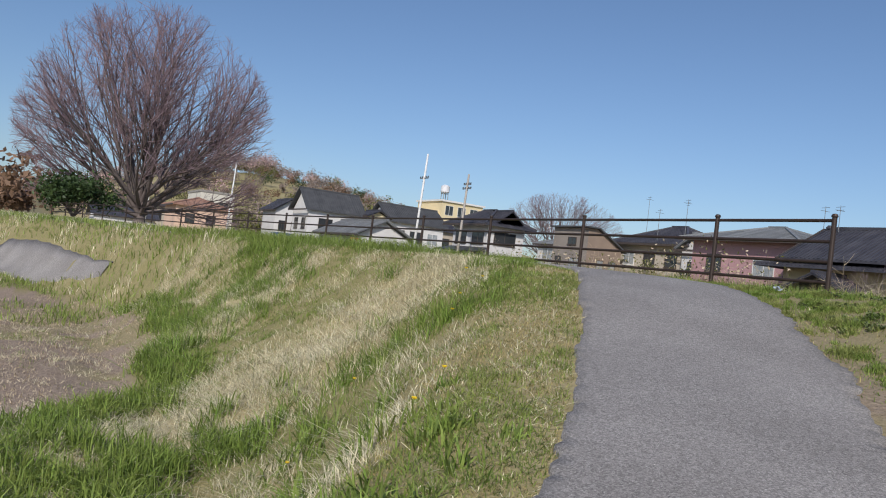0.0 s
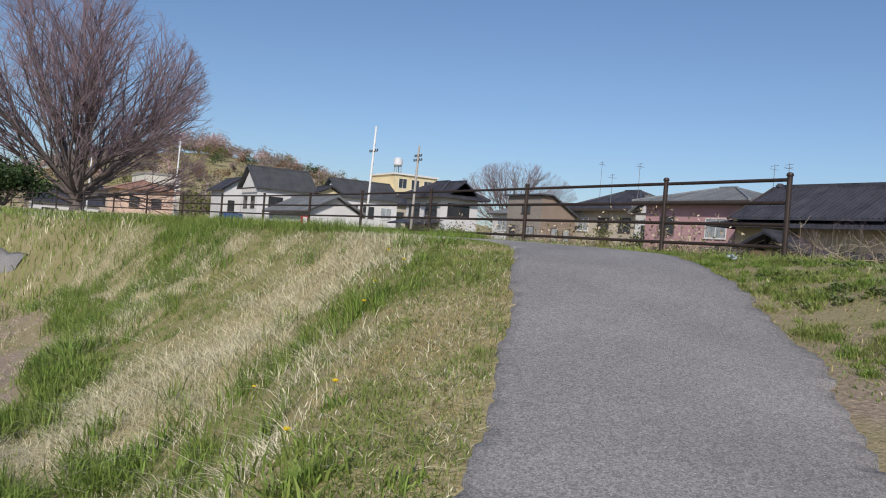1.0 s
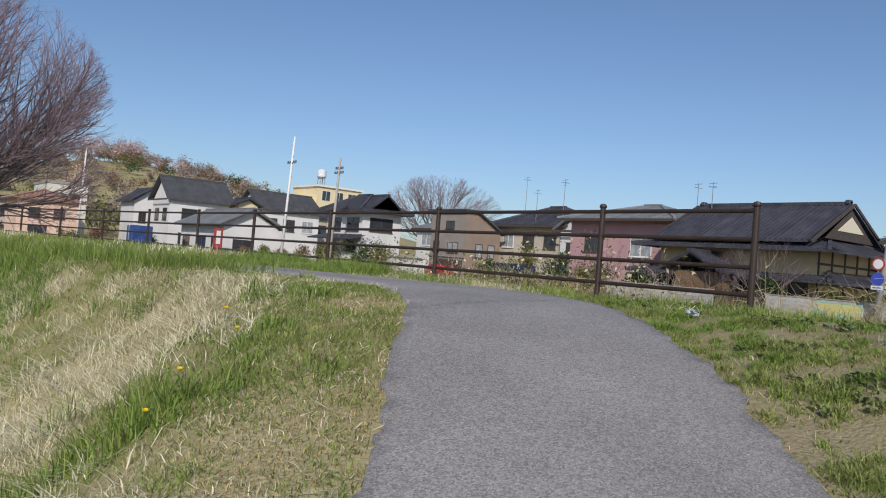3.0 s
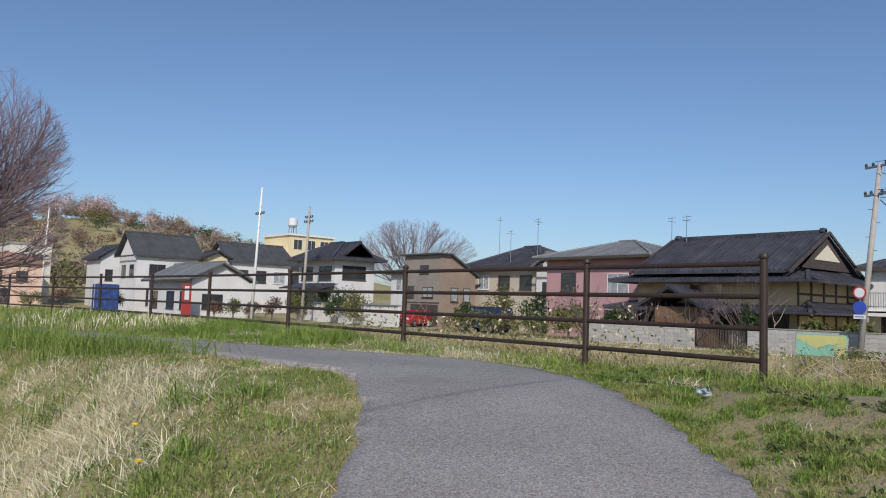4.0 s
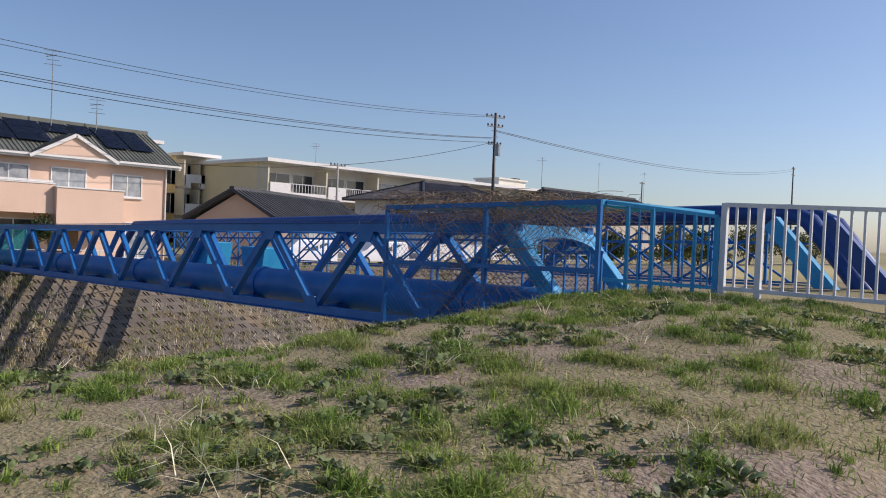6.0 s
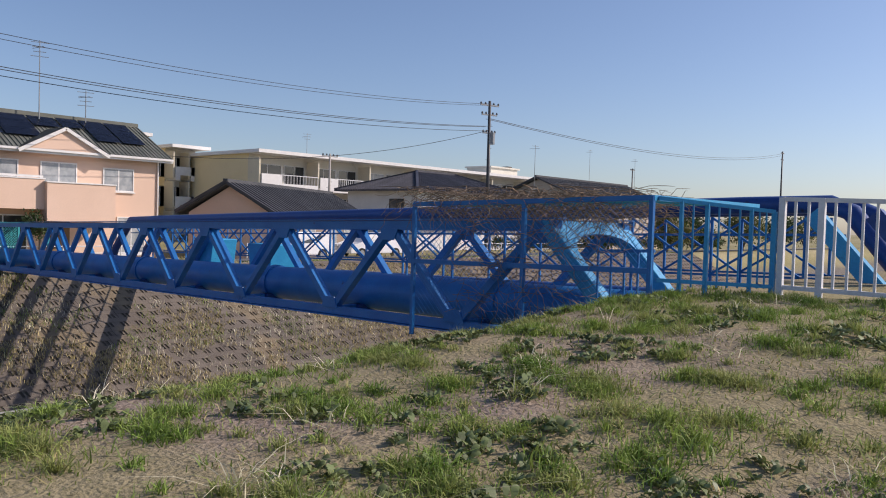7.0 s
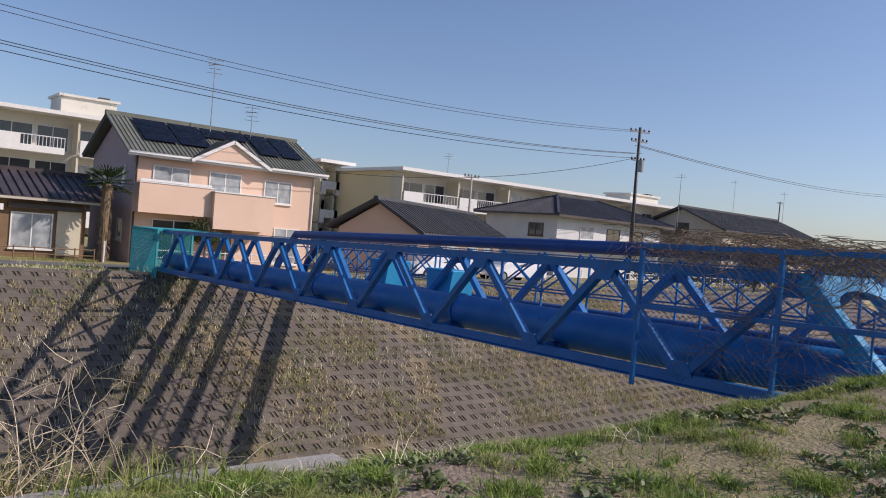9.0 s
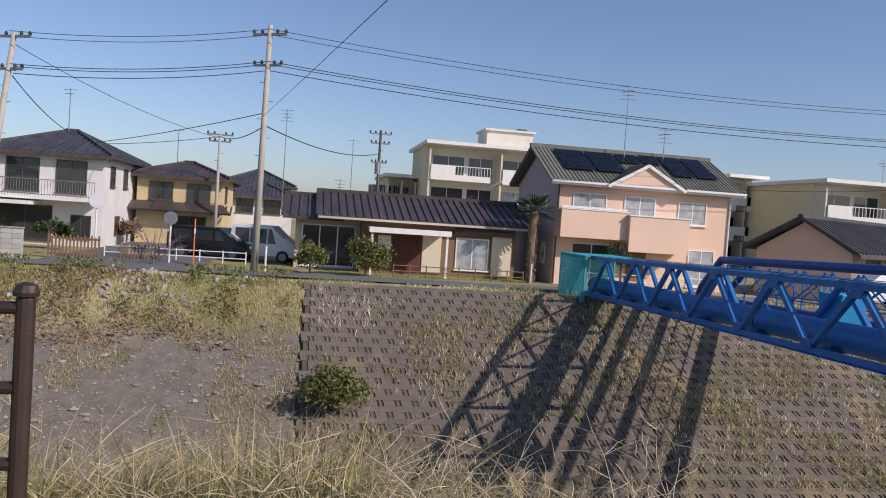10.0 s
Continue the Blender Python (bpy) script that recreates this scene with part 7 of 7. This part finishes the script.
for i, (sx, sy, r, h, m) in enumerate(((31.2, 14.2, 0.9, 1.9, "leaf_olive"), (31.0, 17.2, 0.8, 2.6, "leaf"), (31.4, 12.2, 0.9, 1.8, "leaf_olive"), (32.2, 26.2, 1.2, 2.4, "leaf"), (31.5, 30.0, 1.6, 2.6, "leaf_olive"), (31.8, 33.5, 1.4, 3.2, "leaf"),
                                       (33.0, 38.0, 1.5, 3.6, "leaf_olive"), (33.4, 42.0, 1.2, 2.4, "leaf"), (30.8, 53.5, 1.4, 3.2, "leaf_olive"), (31.0, 56.5, 1.5, 3.4, "leaf"), (31.0, 60.0, 1.7, 3.6, "leaf"), (30.6, 63.5, 1.3, 3.0, "leaf_olive"), (43.5, 9.0, 1.0, 1.6, "leaf_brown"), (36.5, 11.0, 1.0, 1.5, "leaf"))):
    leafy("garden_tree", (sx, sy, gz(sx, sy)), r, h, "small clipped garden tree behind the wall", "tree", m, 1100, 0.11, 0.7, 10, 20 + i)
for i, (sx, sy, r, h, m) in enumerate(((21.6, 62.6, 0.8, 1.7, "leaf_brown"), (23.2, 62.2, 1.0, 2.2, "leaf_olive"), (24.8, 61.6, 0.9, 1.9, "leaf_brown"), (26.4, 61.0, 1.0, 2.3, "leaf_brown"), (27.6, 58.6, 1.0, 2.6, "leaf_olive"), (29.2, 55.0, 0.9, 2.4, "leaf"),
                                       (29.0, 51.4, 0.9, 2.5, "leaf_olive"), (12.0, 88.0, 1.4, 2.4, "leaf_olive"), (14.6, 86.0, 1.2, 2.2, "leaf_brown"), (19.0, 82.0, 1.0, 2.0, "leaf_olive"))):
    leafy("garden_tree", (sx, sy, gz(sx, sy)), r, h, "ragged small garden bush before the houses", "tree", m, 900, 0.10, 0.5, 10, 80 + i)
for i, (sx, y0, y1, h, m) in enumerate(((29.6, 28.5, 40.5, 1.7, "leaf_olive"), (30.4, -86.0, -46.0, 1.6, "leaf"))):
    pts = np.concatenate([cloud(420, sx, yy, gz(sx, yy) + h * 0.5, 0.7, 0.9, h * 0.55, np.random.default_rng(70 + k), 9) for k, yy in enumerate(np.arange(y0, y1, 1.2))])
    tagged(new("hedge", leaves("hedge", pts, 0.09, M[m], np.random.default_rng(5))), "olive green garden hedge with brown leaves", "hedge")


for i, (sx, sy, r, h) in enumerate(((25.0, -52.0, 1.6, 3.0), (24.0, -60.0, 2.0, 3.6), (25.5, -68.0, 2.2, 3.4), (24.5, -77.0, 2.4, 4.2), (25.0, -88.0, 2.6, 4.0), (26.0, -100.0, 3.0, 4.6))):
    leafy("shrub", (sx, sy, gz(sx, sy)), r, h, "dark olive bush on the far bank downstream", "bush", "leaf_olive" if i % 2 else "leaf", 2200, 0.16, 0.3, 16, 50 + i)


def palm(x, y, z):
    p = thing("palm_tree", (x, y, z), "small fan palm with shaggy trunk", "palm")
    rng = random.Random(3)
    bm = tube(bmesh.new(), [(0, 0, -0.2), (0.03, 0.02, 1.0), (0.0, 0.05, 2.2), (0.02, 0.0, 3.3)], [0.17, 0.16, 0.19, 0.22], 12)
    for k in range(160):
        a, zz = rng.uniform(0, 6.28), rng.uniform(0.2, 3.3)
        c = Vector((math.cos(a) * 0.17, math.sin(a) * 0.17, zz))
        beam(bm, c, c + Vector((math.cos(a) * 0.1, math.sin(a) * 0.1, -0.14)), 0.03, 0.012)
    part("trunk", bm, M["palm_trunk"], p)
    for k in range(26):
        a, el = rng.uniform(0, 6.28), rng.uniform(-0.5, 1.1)
        d = Vector((math.cos(a) * math.cos(el), math.sin(a) * math.cos(el), math.sin(el)))
        hub = Vector((0, 0, 3.35)) + d * 0.45
        bm = tube(bmesh.new(), [Vector((0, 0, 3.3)), hub], 0.015, 4)
        side = d.cross(Vector((0, 0, 1))).normalized()
        for j in range(11):
            t = (j - 5) / 5 * 1.15
            e = (d * math.cos(t) + side * math.sin(t)).normalized()
            tip = hub + e * 0.62 + Vector((0, 0, -0.10))
            beam(bm, hub, tip, 0.05, 0.008)
        part("frond", bm, M["leaf"], p)


palm(31.7, -11.35, -1.2)

# woods on the hill and behind the houses
rngw = np.random.default_rng(17)
WOODS = {"leaf_bud": [], "leaf_brown": [], "leaf_olive": [], "blossom": [], "leaf": []}
for k in range(900):
    a, b = rngw.uniform(-30, 190), rngw.uniform(205, 420)
    if np.hypot((a - 75) / 105, (b - 320) / 110) > 1:
        continue
    kind = rngw.choice(["leaf_bud", "leaf_bud", "leaf_bud", "leaf_brown", "leaf_olive", "blossom", "leaf"], p=[0.22, 0.22, 0.2, 0.12, 0.15, 0.04, 0.05])
    if rngw.random() < 0.35:
        continue
    r = rngw.uniform(2.5, 5.0)
    WOODS[kind].append(cloud(300, a, b, gz(a, b) + r * 0.9, r, r, r * 0.95, rngw, 7))
for k in range(46):        # brown thicket landward of the levee
    a, b = rngw.uniform(-40, -9), rngw.uniform(62, 110)
    r = rngw.uniform(2.2, 4.2)
    WOODS["leaf_brown" if rngw.random() < 0.7 else "leaf_olive"].append(cloud(420, a, b, gz(a, b) + r * 0.8, r, r, r, rngw, 10))
for k in range(34):        # olive and bare trees behind the zelkova and the upstream houses
    a, b = rngw.uniform(-2, 34), rngw.uniform(118, 170)
    r = rngw.uniform(2.5, 5.0)
    WOODS["leaf_olive" if rngw.random() < 0.45 else "leaf_bud"].append(cloud(260, a, b, gz(a, b) + r * 0.9, r, r, r * 1.1, rngw, 9))
for k in range(40):
    a, b = rngw.uniform(30, 62), rngw.uniform(128, 190)
    r = rngw.uniform(2.5, 4.5)
    WOODS["leaf_olive" if rngw.random() < 0.3 else "leaf_bud"].append(cloud(200, a, b, gz(a, b) + r * 0.9, r, r, r * 1.1, rngw, 9))
for k in range(16):        # cherry trees on the brow of the hill
    a, b = rngw.uniform(64, 84), rngw.uniform(300, 326)
    r = rngw.uniform(4.5, 6.5)
    WOODS["blossom" if rngw.random() < 0.5 else "leaf_bud"].append(cloud(420, a, b, gz(a, b) + r * 0.95, r, r, r, rngw, 12))
for k in range(60):        # low far woods all round the horizon behind the town
    a, b = rngw.uniform(90, 420), rngw.uniform(-420, 240)
    r = rngw.uniform(4, 7)
    WOODS["leaf_bud"].append(cloud(70, a + 120, b, gz(a, b) + r * 0.6, r * 1.6, r * 1.6, r * 0.8, rngw, 6))
for m, label in (("leaf_bud", "budding grey-brown woods on the hill"), ("leaf_brown", "rusty brown thicket"), ("leaf_olive", "olive evergreen trees in the woods"), ("blossom", "pale pink cherry trees on the hill"), ("leaf", "dark evergreens on the hill")):
    stuff(new("woods", leaves("woods", np.concatenate(WOODS[m]), 0.34, M[m], rngw)), label, "woods")


# ---------------------------------------------------------------- walls, signs, cars and small things across the river
def block_wall(x, y0, y1, z0, courses, label, cap=True, w=0.15):
    wl = thing("garden_wall", (x, y0, z0), label, "wall", kind="")
    me_full = finish("concrete_block", bev(boxes((0, w, 0.005, 0.395, 0.005, 0.195)), 0.008), M["block_wall"])
    n = int((y1 - y0) / 0.4)
    part("core", boxes((0.015, w - 0.015, 0.01, n * 0.4 - 0.01, -0.3, courses * 0.2 - 0.01)), M["block_wall"], wl)
    for c in range(courses):
        for k in range(n):
            b = new("concrete_block", me_full)
            b.parent = wl
            b.location = (0, k * 0.4, c * 0.2)
    if cap:
        part("coping", bev(boxes((-0.03, w + 0.03, -0.02, n * 0.4 + 0.02, courses * 0.2 + 0.003, courses * 0.2 + 0.06)), 0.01), M["concrete"], wl)


block_wall(29.4, 9.8, 16.6, -1.22, 6, "grey concrete block garden wall by the old house")
block_wall(29.4, 19.6, 27.2, -1.22, 6, "grey concrete block garden wall upstream of the gate")
block_wall(33.2, 16.2, 19.8, -1.22, 5, "low grey block wall inside the garden")


def plaster_wall(x, y0, y1, z0, h, label):
    wl = thing("garden_wall", (x, y0, z0), label, "wall")
    part("wall", boxes((0, 0.18, 0, y1 - y0, -0.4, h)), M["wall_white"], wl)
    part("coping", bev(boxes((-0.12, 0.30, -0.05, y1 - y0 + 0.05, h + 0.003, h + 0.12)), 0.03), M["tile_grey"], wl)
    for k in range(int((y1 - y0) / 0.9)):
        part("vent", boxes((-0.01, -0.003, 0.4 + k * 0.9, 0.5 + k * 0.9, h - 0.18, h - 0.08)), M["trim_dark"], wl)


plaster_wall(30.2, 46.8, 60.4, -1.22, 1.65, "long white plastered garden wall with tile coping")


def gate(x, y0, y1, z0, h, label, m="wall_wood"):
    g = thing("wooden_gate", (x, y0, z0), label, "gate")
    for zz in (0.15, h - 0.2):
        part("rail", boxes((0, 0.05, 0, y1 - y0, zz, zz + 0.07)), M[m], g)
    n = int((y1 - y0) / 0.14)
    for k in range(n + 1):
        part("slat", boxes((-0.03, -0.003, k * 0.14, k * 0.14 + 0.07, 0, h - 0.08 * (k % 2))), M[m], g)


gate(29.6, 16.7, 19.4, -1.22, 1.3, "dark slatted wooden gate in the garden wall", "trim_dark")
gate(31.2, 7.4, 9.4, -1.22, 1.0, "weathered brown picket gate beside the road")
gate(32.2, 5.2, 6.8, -1.22, 0.7, "low weathered picket fence by the road")


def map_board():
    b = thing("sign_board", (27.6, 12.2, -1.2), "green and yellow painted board leaning at the roadside", "board")
    part("board", bev(boxes((0, 0.04, -1.1, 1.1, 0.0, 1.1)), 0.01), M["panel_green"], b)
    bm = bmesh.new()
    for pts in (((-1.05, 0.55), (-0.3, 0.7), (0.2, 0.45), (1.05, 0.9), (1.05, 1.05), (-1.05, 1.05)), ((-1.05, 0.05), (-0.75, 0.05), (-0.55, 0.5), (-1.05, 0.6))):
        f = bm.faces.new([bm.verts.new((-0.004, y, z)) for y, z in pts])
    part("painted_field", bm, M["panel_yellow"], b, "yellow painted area")
    for y in (-0.9, 0.9):
        part("leg", boxes((0.045, 0.10, y - 0.03, y + 0.03, -0.2, 1.0)), M["metal"], b)


map_board()


def disc(bm, c, r, t, n=20, axis="x"):
    tube(bm, [Vector(c) - Vector((t / 2, 0, 0)), Vector(c) + Vector((t / 2, 0, 0))], r, n)
    return bm


def pole_signs():
    s = thing("road_signs", (28.6, 11.0, 1.4), "round traffic signs with red and blue faces on the pole", "sign", "road signs")
    for z, face, core in ((0.35, "sign_red", "sign_white"), (-0.3, "sign_blue", "sign_blue")):
        d = part("disc", disc(bmesh.new(), (0, 0, z), 0.28, 0.02), M[face], s)
        part("disc_face", disc(bmesh.new(), (-0.014, 0, z), 0.21 if core == "sign_white" else 0.2, 0.006), M[core], d)
    part("plate", boxes((-0.01, 0.01, -0.25, 0.25, -0.78, -0.60)), M["sign_white"], s)
    part("bar", boxes((-0.016, -0.012, -0.18, 0.18, -0.71, -0.67)), M["sign_blue"], s)
    part("bracket", boxes((0.012, 0.3, -0.03, 0.03, -0.7, 0.6)), M["metal"], s)


pole_signs()


def post_sign(x, y, h, label, m="metal", r=0.28):
    z = gz(x, y)
    p = thing("road_mirror", (x, y, z), label, "road mirror")
    part("post", tube(bmesh.new(), [(0, 0, -0.2), (0, 0, h)], 0.04, 10), M["white_steel"], p)
    part("disc", disc(bmesh.new(), (-0.06, 0, h - 0.15), r, 0.05), M[m], p)


post_sign(31.0, 4.6, 2.1, "round grey road mirror on a white post")
post_sign(31.6, 7.7, 2.6, "round road mirror turned away on a white post", "white_steel", 0.3)


def marker(x, y, h, m, label, r=0.04):
    z = gz(x, y)
    p = thing("marker_post", (x, y, z), label, "post", "marker posts")
    part("shaft", tube(bmesh.new(), [(0, 0, -0.1), (0, 0, h)], r, 8), M[m], p)
    part("band", tube(bmesh.new(), [(0, 0, h * 0.7), (0, 0, h * 0.8)], r + 0.006, 8), M["sign_white"], p)


marker(29.4, 3.4, 2.0, "orange", "thin orange marker post by the road", 0.025)
marker(28.0, 0.5, 1.1, "white_steel", "short white marker post beside the utility pole")
marker(31.4, -11.3, 0.9, "white_steel", "short white post by the pink house")


def pipe_fence(x, ys, z, h, m, label, rails=2):
    f = thing("low_fence", (x, ys[0], z), label, "fence")
    for y in ys:
        part("post", tube(bmesh.new(), [(0, y - ys[0], -0.15), (0, y - ys[0], h)], 0.03, 8), M[m], f)
    for k in range(rails):
        zz = h - 0.06 - k * h * 0.45
        part("rail", tube(bmesh.new(), [(0, 0, zz), (0, ys[-1] - ys[0], zz)], 0.022, 8), M[m], f)


pipe_fence(32.8, np.arange(1.6, 8.1, 1.0), -1.22, 0.6, "white_steel", "low white pipe fence along the side road")
pipe_fence(31.3, np.arange(-10.9, -4.2, 0.75), -1.22, 0.55, "wall_wood", "low rustic brown fence before the old house", 2)
pipe_fence(31.3, np.arange(-20.5, -12.6, 1.3), -1.22, 0.7, "white_steel", "low white fence before the pink house", 2)
pipe_fence(29.4, np.arange(-60, -24, 1.6), -1.25, 0.9, "white_steel", "white pipe guard rail along the far road", 3)


def car(x, y, z, rz, paint, label, L=4.2, W=1.7, Hh=1.6, van=True):
    c = thing("car", (x, y, z), label, "car", rz=rz)
    prof = [(-L / 2, 0.3), (-L / 2, 0.85), (-L / 2 + 0.12, Hh - 0.08), (-L / 2 + 0.35, Hh), (L * 0.12, Hh), (L * 0.30, Hh * 0.62 if not van else Hh * 0.66), (L / 2 - 0.1, Hh * 0.52), (L / 2, 0.5), (L / 2, 0.3)]
    bm = bmesh.new()
    a = [bm.verts.new((px, -W / 2 + (0.10 if pz > 1.0 else 0), pz)) for px, pz in prof]
    b = [bm.verts.new((px, W / 2 - (0.10 if pz > 1.0 else 0), pz)) for px, pz in prof]
    bm.faces.new(a), bm.faces.new(b[::-1])
    for i in range(len(prof)):
        j = (i + 1) % len(prof)
        bm.faces.new((a[j], a[i], b[i], b[j]))
    body = part("body", bev(bm, 0.05, 2), M[paint], c, smooth=False)
    for s in (-1, 1):
        bm = bmesh.new()
        for u0, u1 in ((-L / 2 + 0.3, -L * 0.2), (-L * 0.18, L * 0.06), (L * 0.08, L * 0.20)):
            y0 = s * (W / 2 - 0.055)
            top = Hh - 0.16
            pts = [(u0, y0, 0.92), (u1, y0, 0.92), (u1 - (0.25 if u1 > L * 0.15 else 0), s * (W / 2 - 0.10), top), (u0, s * (W / 2 - 0.10), top)]
            f = [bm.verts.new((p[0], p[1] + s * 0.012, p[2])) for p in pts]
            bm.faces.new(f if s < 0 else f[::-1])
        part("side_window", bm, M["glass"], body)
    for u in (-L * 0.31, L * 0.31):
        for s in (-1, 1):
            w = part("wheel", tube(bmesh.new(), [(u, s * (W / 2 - 0.16), 0.31), (u, s * (W / 2 + 0.02), 0.31)], 0.31, 18), M["rubber"], c)
            part("rim", tube(bmesh.new(), [(u, s * (W / 2 + 0.015), 0.31), (u, s * (W / 2 + 0.03), 0.31)], 0.19, 14), M["metal"], w)
    for s in (-1, 1):
        part("headlight", bev(boxes((L / 2 - 0.06, L / 2 + 0.012, s * W * 0.32 - 0.14, s * W * 0.32 + 0.14, 0.62, 0.78)), 0.02), M["sign_white"], body)
        part("tail_light", boxes((-L / 2 - 0.012, -L / 2 + 0.03, s * W * 0.42 - 0.06, s * W * 0.42 + 0.06, 0.8, 1.2)), M["sign_red"], body)
    return c


car(36.8, 3.4, -1.25, 250, "car_black", "black minivan parked beside the low house", 4.3, 1.7, 1.55)
car(36.6, 0.9, -1.25, 255, "car_white", "small white van parked by the low house", 3.4, 1.48, 1.8)
car(33.4, 48.8, -1.25, 200, "car_red", "dark red car under the carport", 3.9, 1.6, 1.4, False)
car(32.4, 39.0, -1.25, 95, "car_blue", "navy van behind the hedge", 4.4, 1.7, 1.9)
car(29.2, -27.5, -1.25, 92, "car_white", "white car parked beyond the bridge", 4.2, 1.7, 1.5, False)
car(29.8, -33.5, -1.25, 88, "car_white", "white car parked along the far road", 4.2, 1.7, 1.5, False)


# litter on the crest, rubble on the far verge
bm = bmesh.new()
bmesh.ops.create_icosphere(bm, subdivisions=2, radius=0.07)
for v in bm.verts:
    k = 0.65 + 0.7 * noise.noise(v.co * 18)
    v.co = Vector((v.co.x * 1.2 * k, v.co.y * k, v.co.z * 0.6 * k))
lt = part("litter", bm, M["litter"])
lt.location = (-1.35, -0.27, gz(-1.35, -0.27) + 0.05)
tagged(lt, "crumpled grey and blue plastic litter in the grass", "litter")
bm = bmesh.new()
rs = random.Random(21)
for k in range(150):
    x, y = rs.uniform(20.6, 24.2), rs.choice((rs.gauss(4.2, 1.2), rs.uniform(0.5, 11)))
    r = rs.uniform(0.025, 0.10)
    m4 = Matrix.Translation((x, y, gz(x, y) + r * 0.3)) @ Euler((rs.uniform(0, 3), rs.uniform(0, 3), rs.uniform(0, 3))).to_matrix().to_4x4() @ Matrix.Diagonal((r * rs.uniform(1, 2), r, r * rs.uniform(0.3, 0.8), 1))
    bmesh.ops.create_icosphere(bm, subdivisions=1, radius=1.0, matrix=m4)
tagged(part("rubble", bm, M["rubble"]), "scattered pale stones on the far verge", "rubble", kind="stuff")

tp = thing("tarpaulin", (16.2, 80.0, -1.2), "blue tarpaulin over a stack by the white house", "tarpaulin")
part("cover", bev(boxes((0, 2.2, -0.9, 0.9, 0, 2.9)), 0.15, 2), M["tarp"], tp)
part("rope", boxes((-0.01, 2.21, -0.05, 0.05, 0.3, 2.91)), M["sign_white"], tp)
rd = thing("red_board", (19.6, 64.0, -1.2), "tall red board beside the low white house", "board")
part("board", bev(boxes((-0.42, 0.42, 0, 0.12, 0, 3.0)), 0.02), M["sign_red"], rd)
part("bar", boxes((-0.2, 0.2, -0.012, -0.003, 1.6, 2.8)), M["sign_white"], rd)
# lane at the foot of the levee, bedded on the ground
bm = bmesh.new()
rows = []
for (ax, ay), (bx, by_) in zip(LANE, LANE[1:]):
    d = Vector((bx - ax, by_ - ay, 0))
    side = Vector((-d.y, d.x, 0)).normalized()
    n = int(d.length / 0.4)
    for i in range(n):
        x, y = ax + d.x * i / n, ay + d.y * i / n
        half = 0.12 + 0.42 * float(smooth(15, 26, y))
        rows.append([bm.verts.new((x + side.x * w * half, y + side.y * w * half, gz(x + side.x * w * half, y + side.y * w * half) + h)) for w, h in ((-1.1, -0.2), (-1.06, 0.04), (-0.5, 0.06), (0, 0.07), (0.5, 0.06), (1.06, 0.04), (1.1, -0.2))])
for p, q in zip(rows, rows[1:]):
    for k in range(6):
        bm.faces.new((p[k], p[k + 1], q[k + 1], q[k]))
single("lane", bm, M["asphalt"], "grey lane at the foot of the levee", "lane", kind="structure", smooth=True)
# side road running off between the houses
single("side_road", boxes((28.1, 46.0, 3.2, 9.2, -1.5, -1.14)), M["road"], "grey asphalt side road between the houses", "road", kind="structure")


# loose stones on the bare lower slope of the far bank
def slope_stones():
    rng = random.Random(23)
    V, F = [], []
    for k in range(3600):
        x, y = rng.uniform(14.6, 21.0), rng.uniform(-1.0, 14.0)
        r = rng.uniform(0.02, 0.06) * (2.2 if rng.random() < 0.05 else 1)
        z = gz(x, y)
        a = rng.uniform(0, 6.28)
        k0 = len(V)
        for i in range(5):
            q = a + 1.2566 * i
            V.append((x + math.cos(q) * r * rng.uniform(0.7, 1.2), y + math.sin(q) * r * rng.uniform(0.8, 1.5), z - 0.01 + rng.uniform(0, 0.3) * r))
        V.append((x + rng.uniform(-0.3, 0.3) * r, y + rng.uniform(-0.3, 0.3) * r, z + r * rng.uniform(0.4, 0.8)))
        F += [(k0 + i, k0 + (i + 1) % 5, k0 + 5) for i in range(5)]
    me = bpy.data.meshes.new("gravel_stones")
    me.from_pydata(V, [], F)
    me.materials.append(M["stone_grey"])
    tagged(new("stones", me), "small grey-brown stones on the bare bank slope", "stones", kind="stuff")


slope_stones()
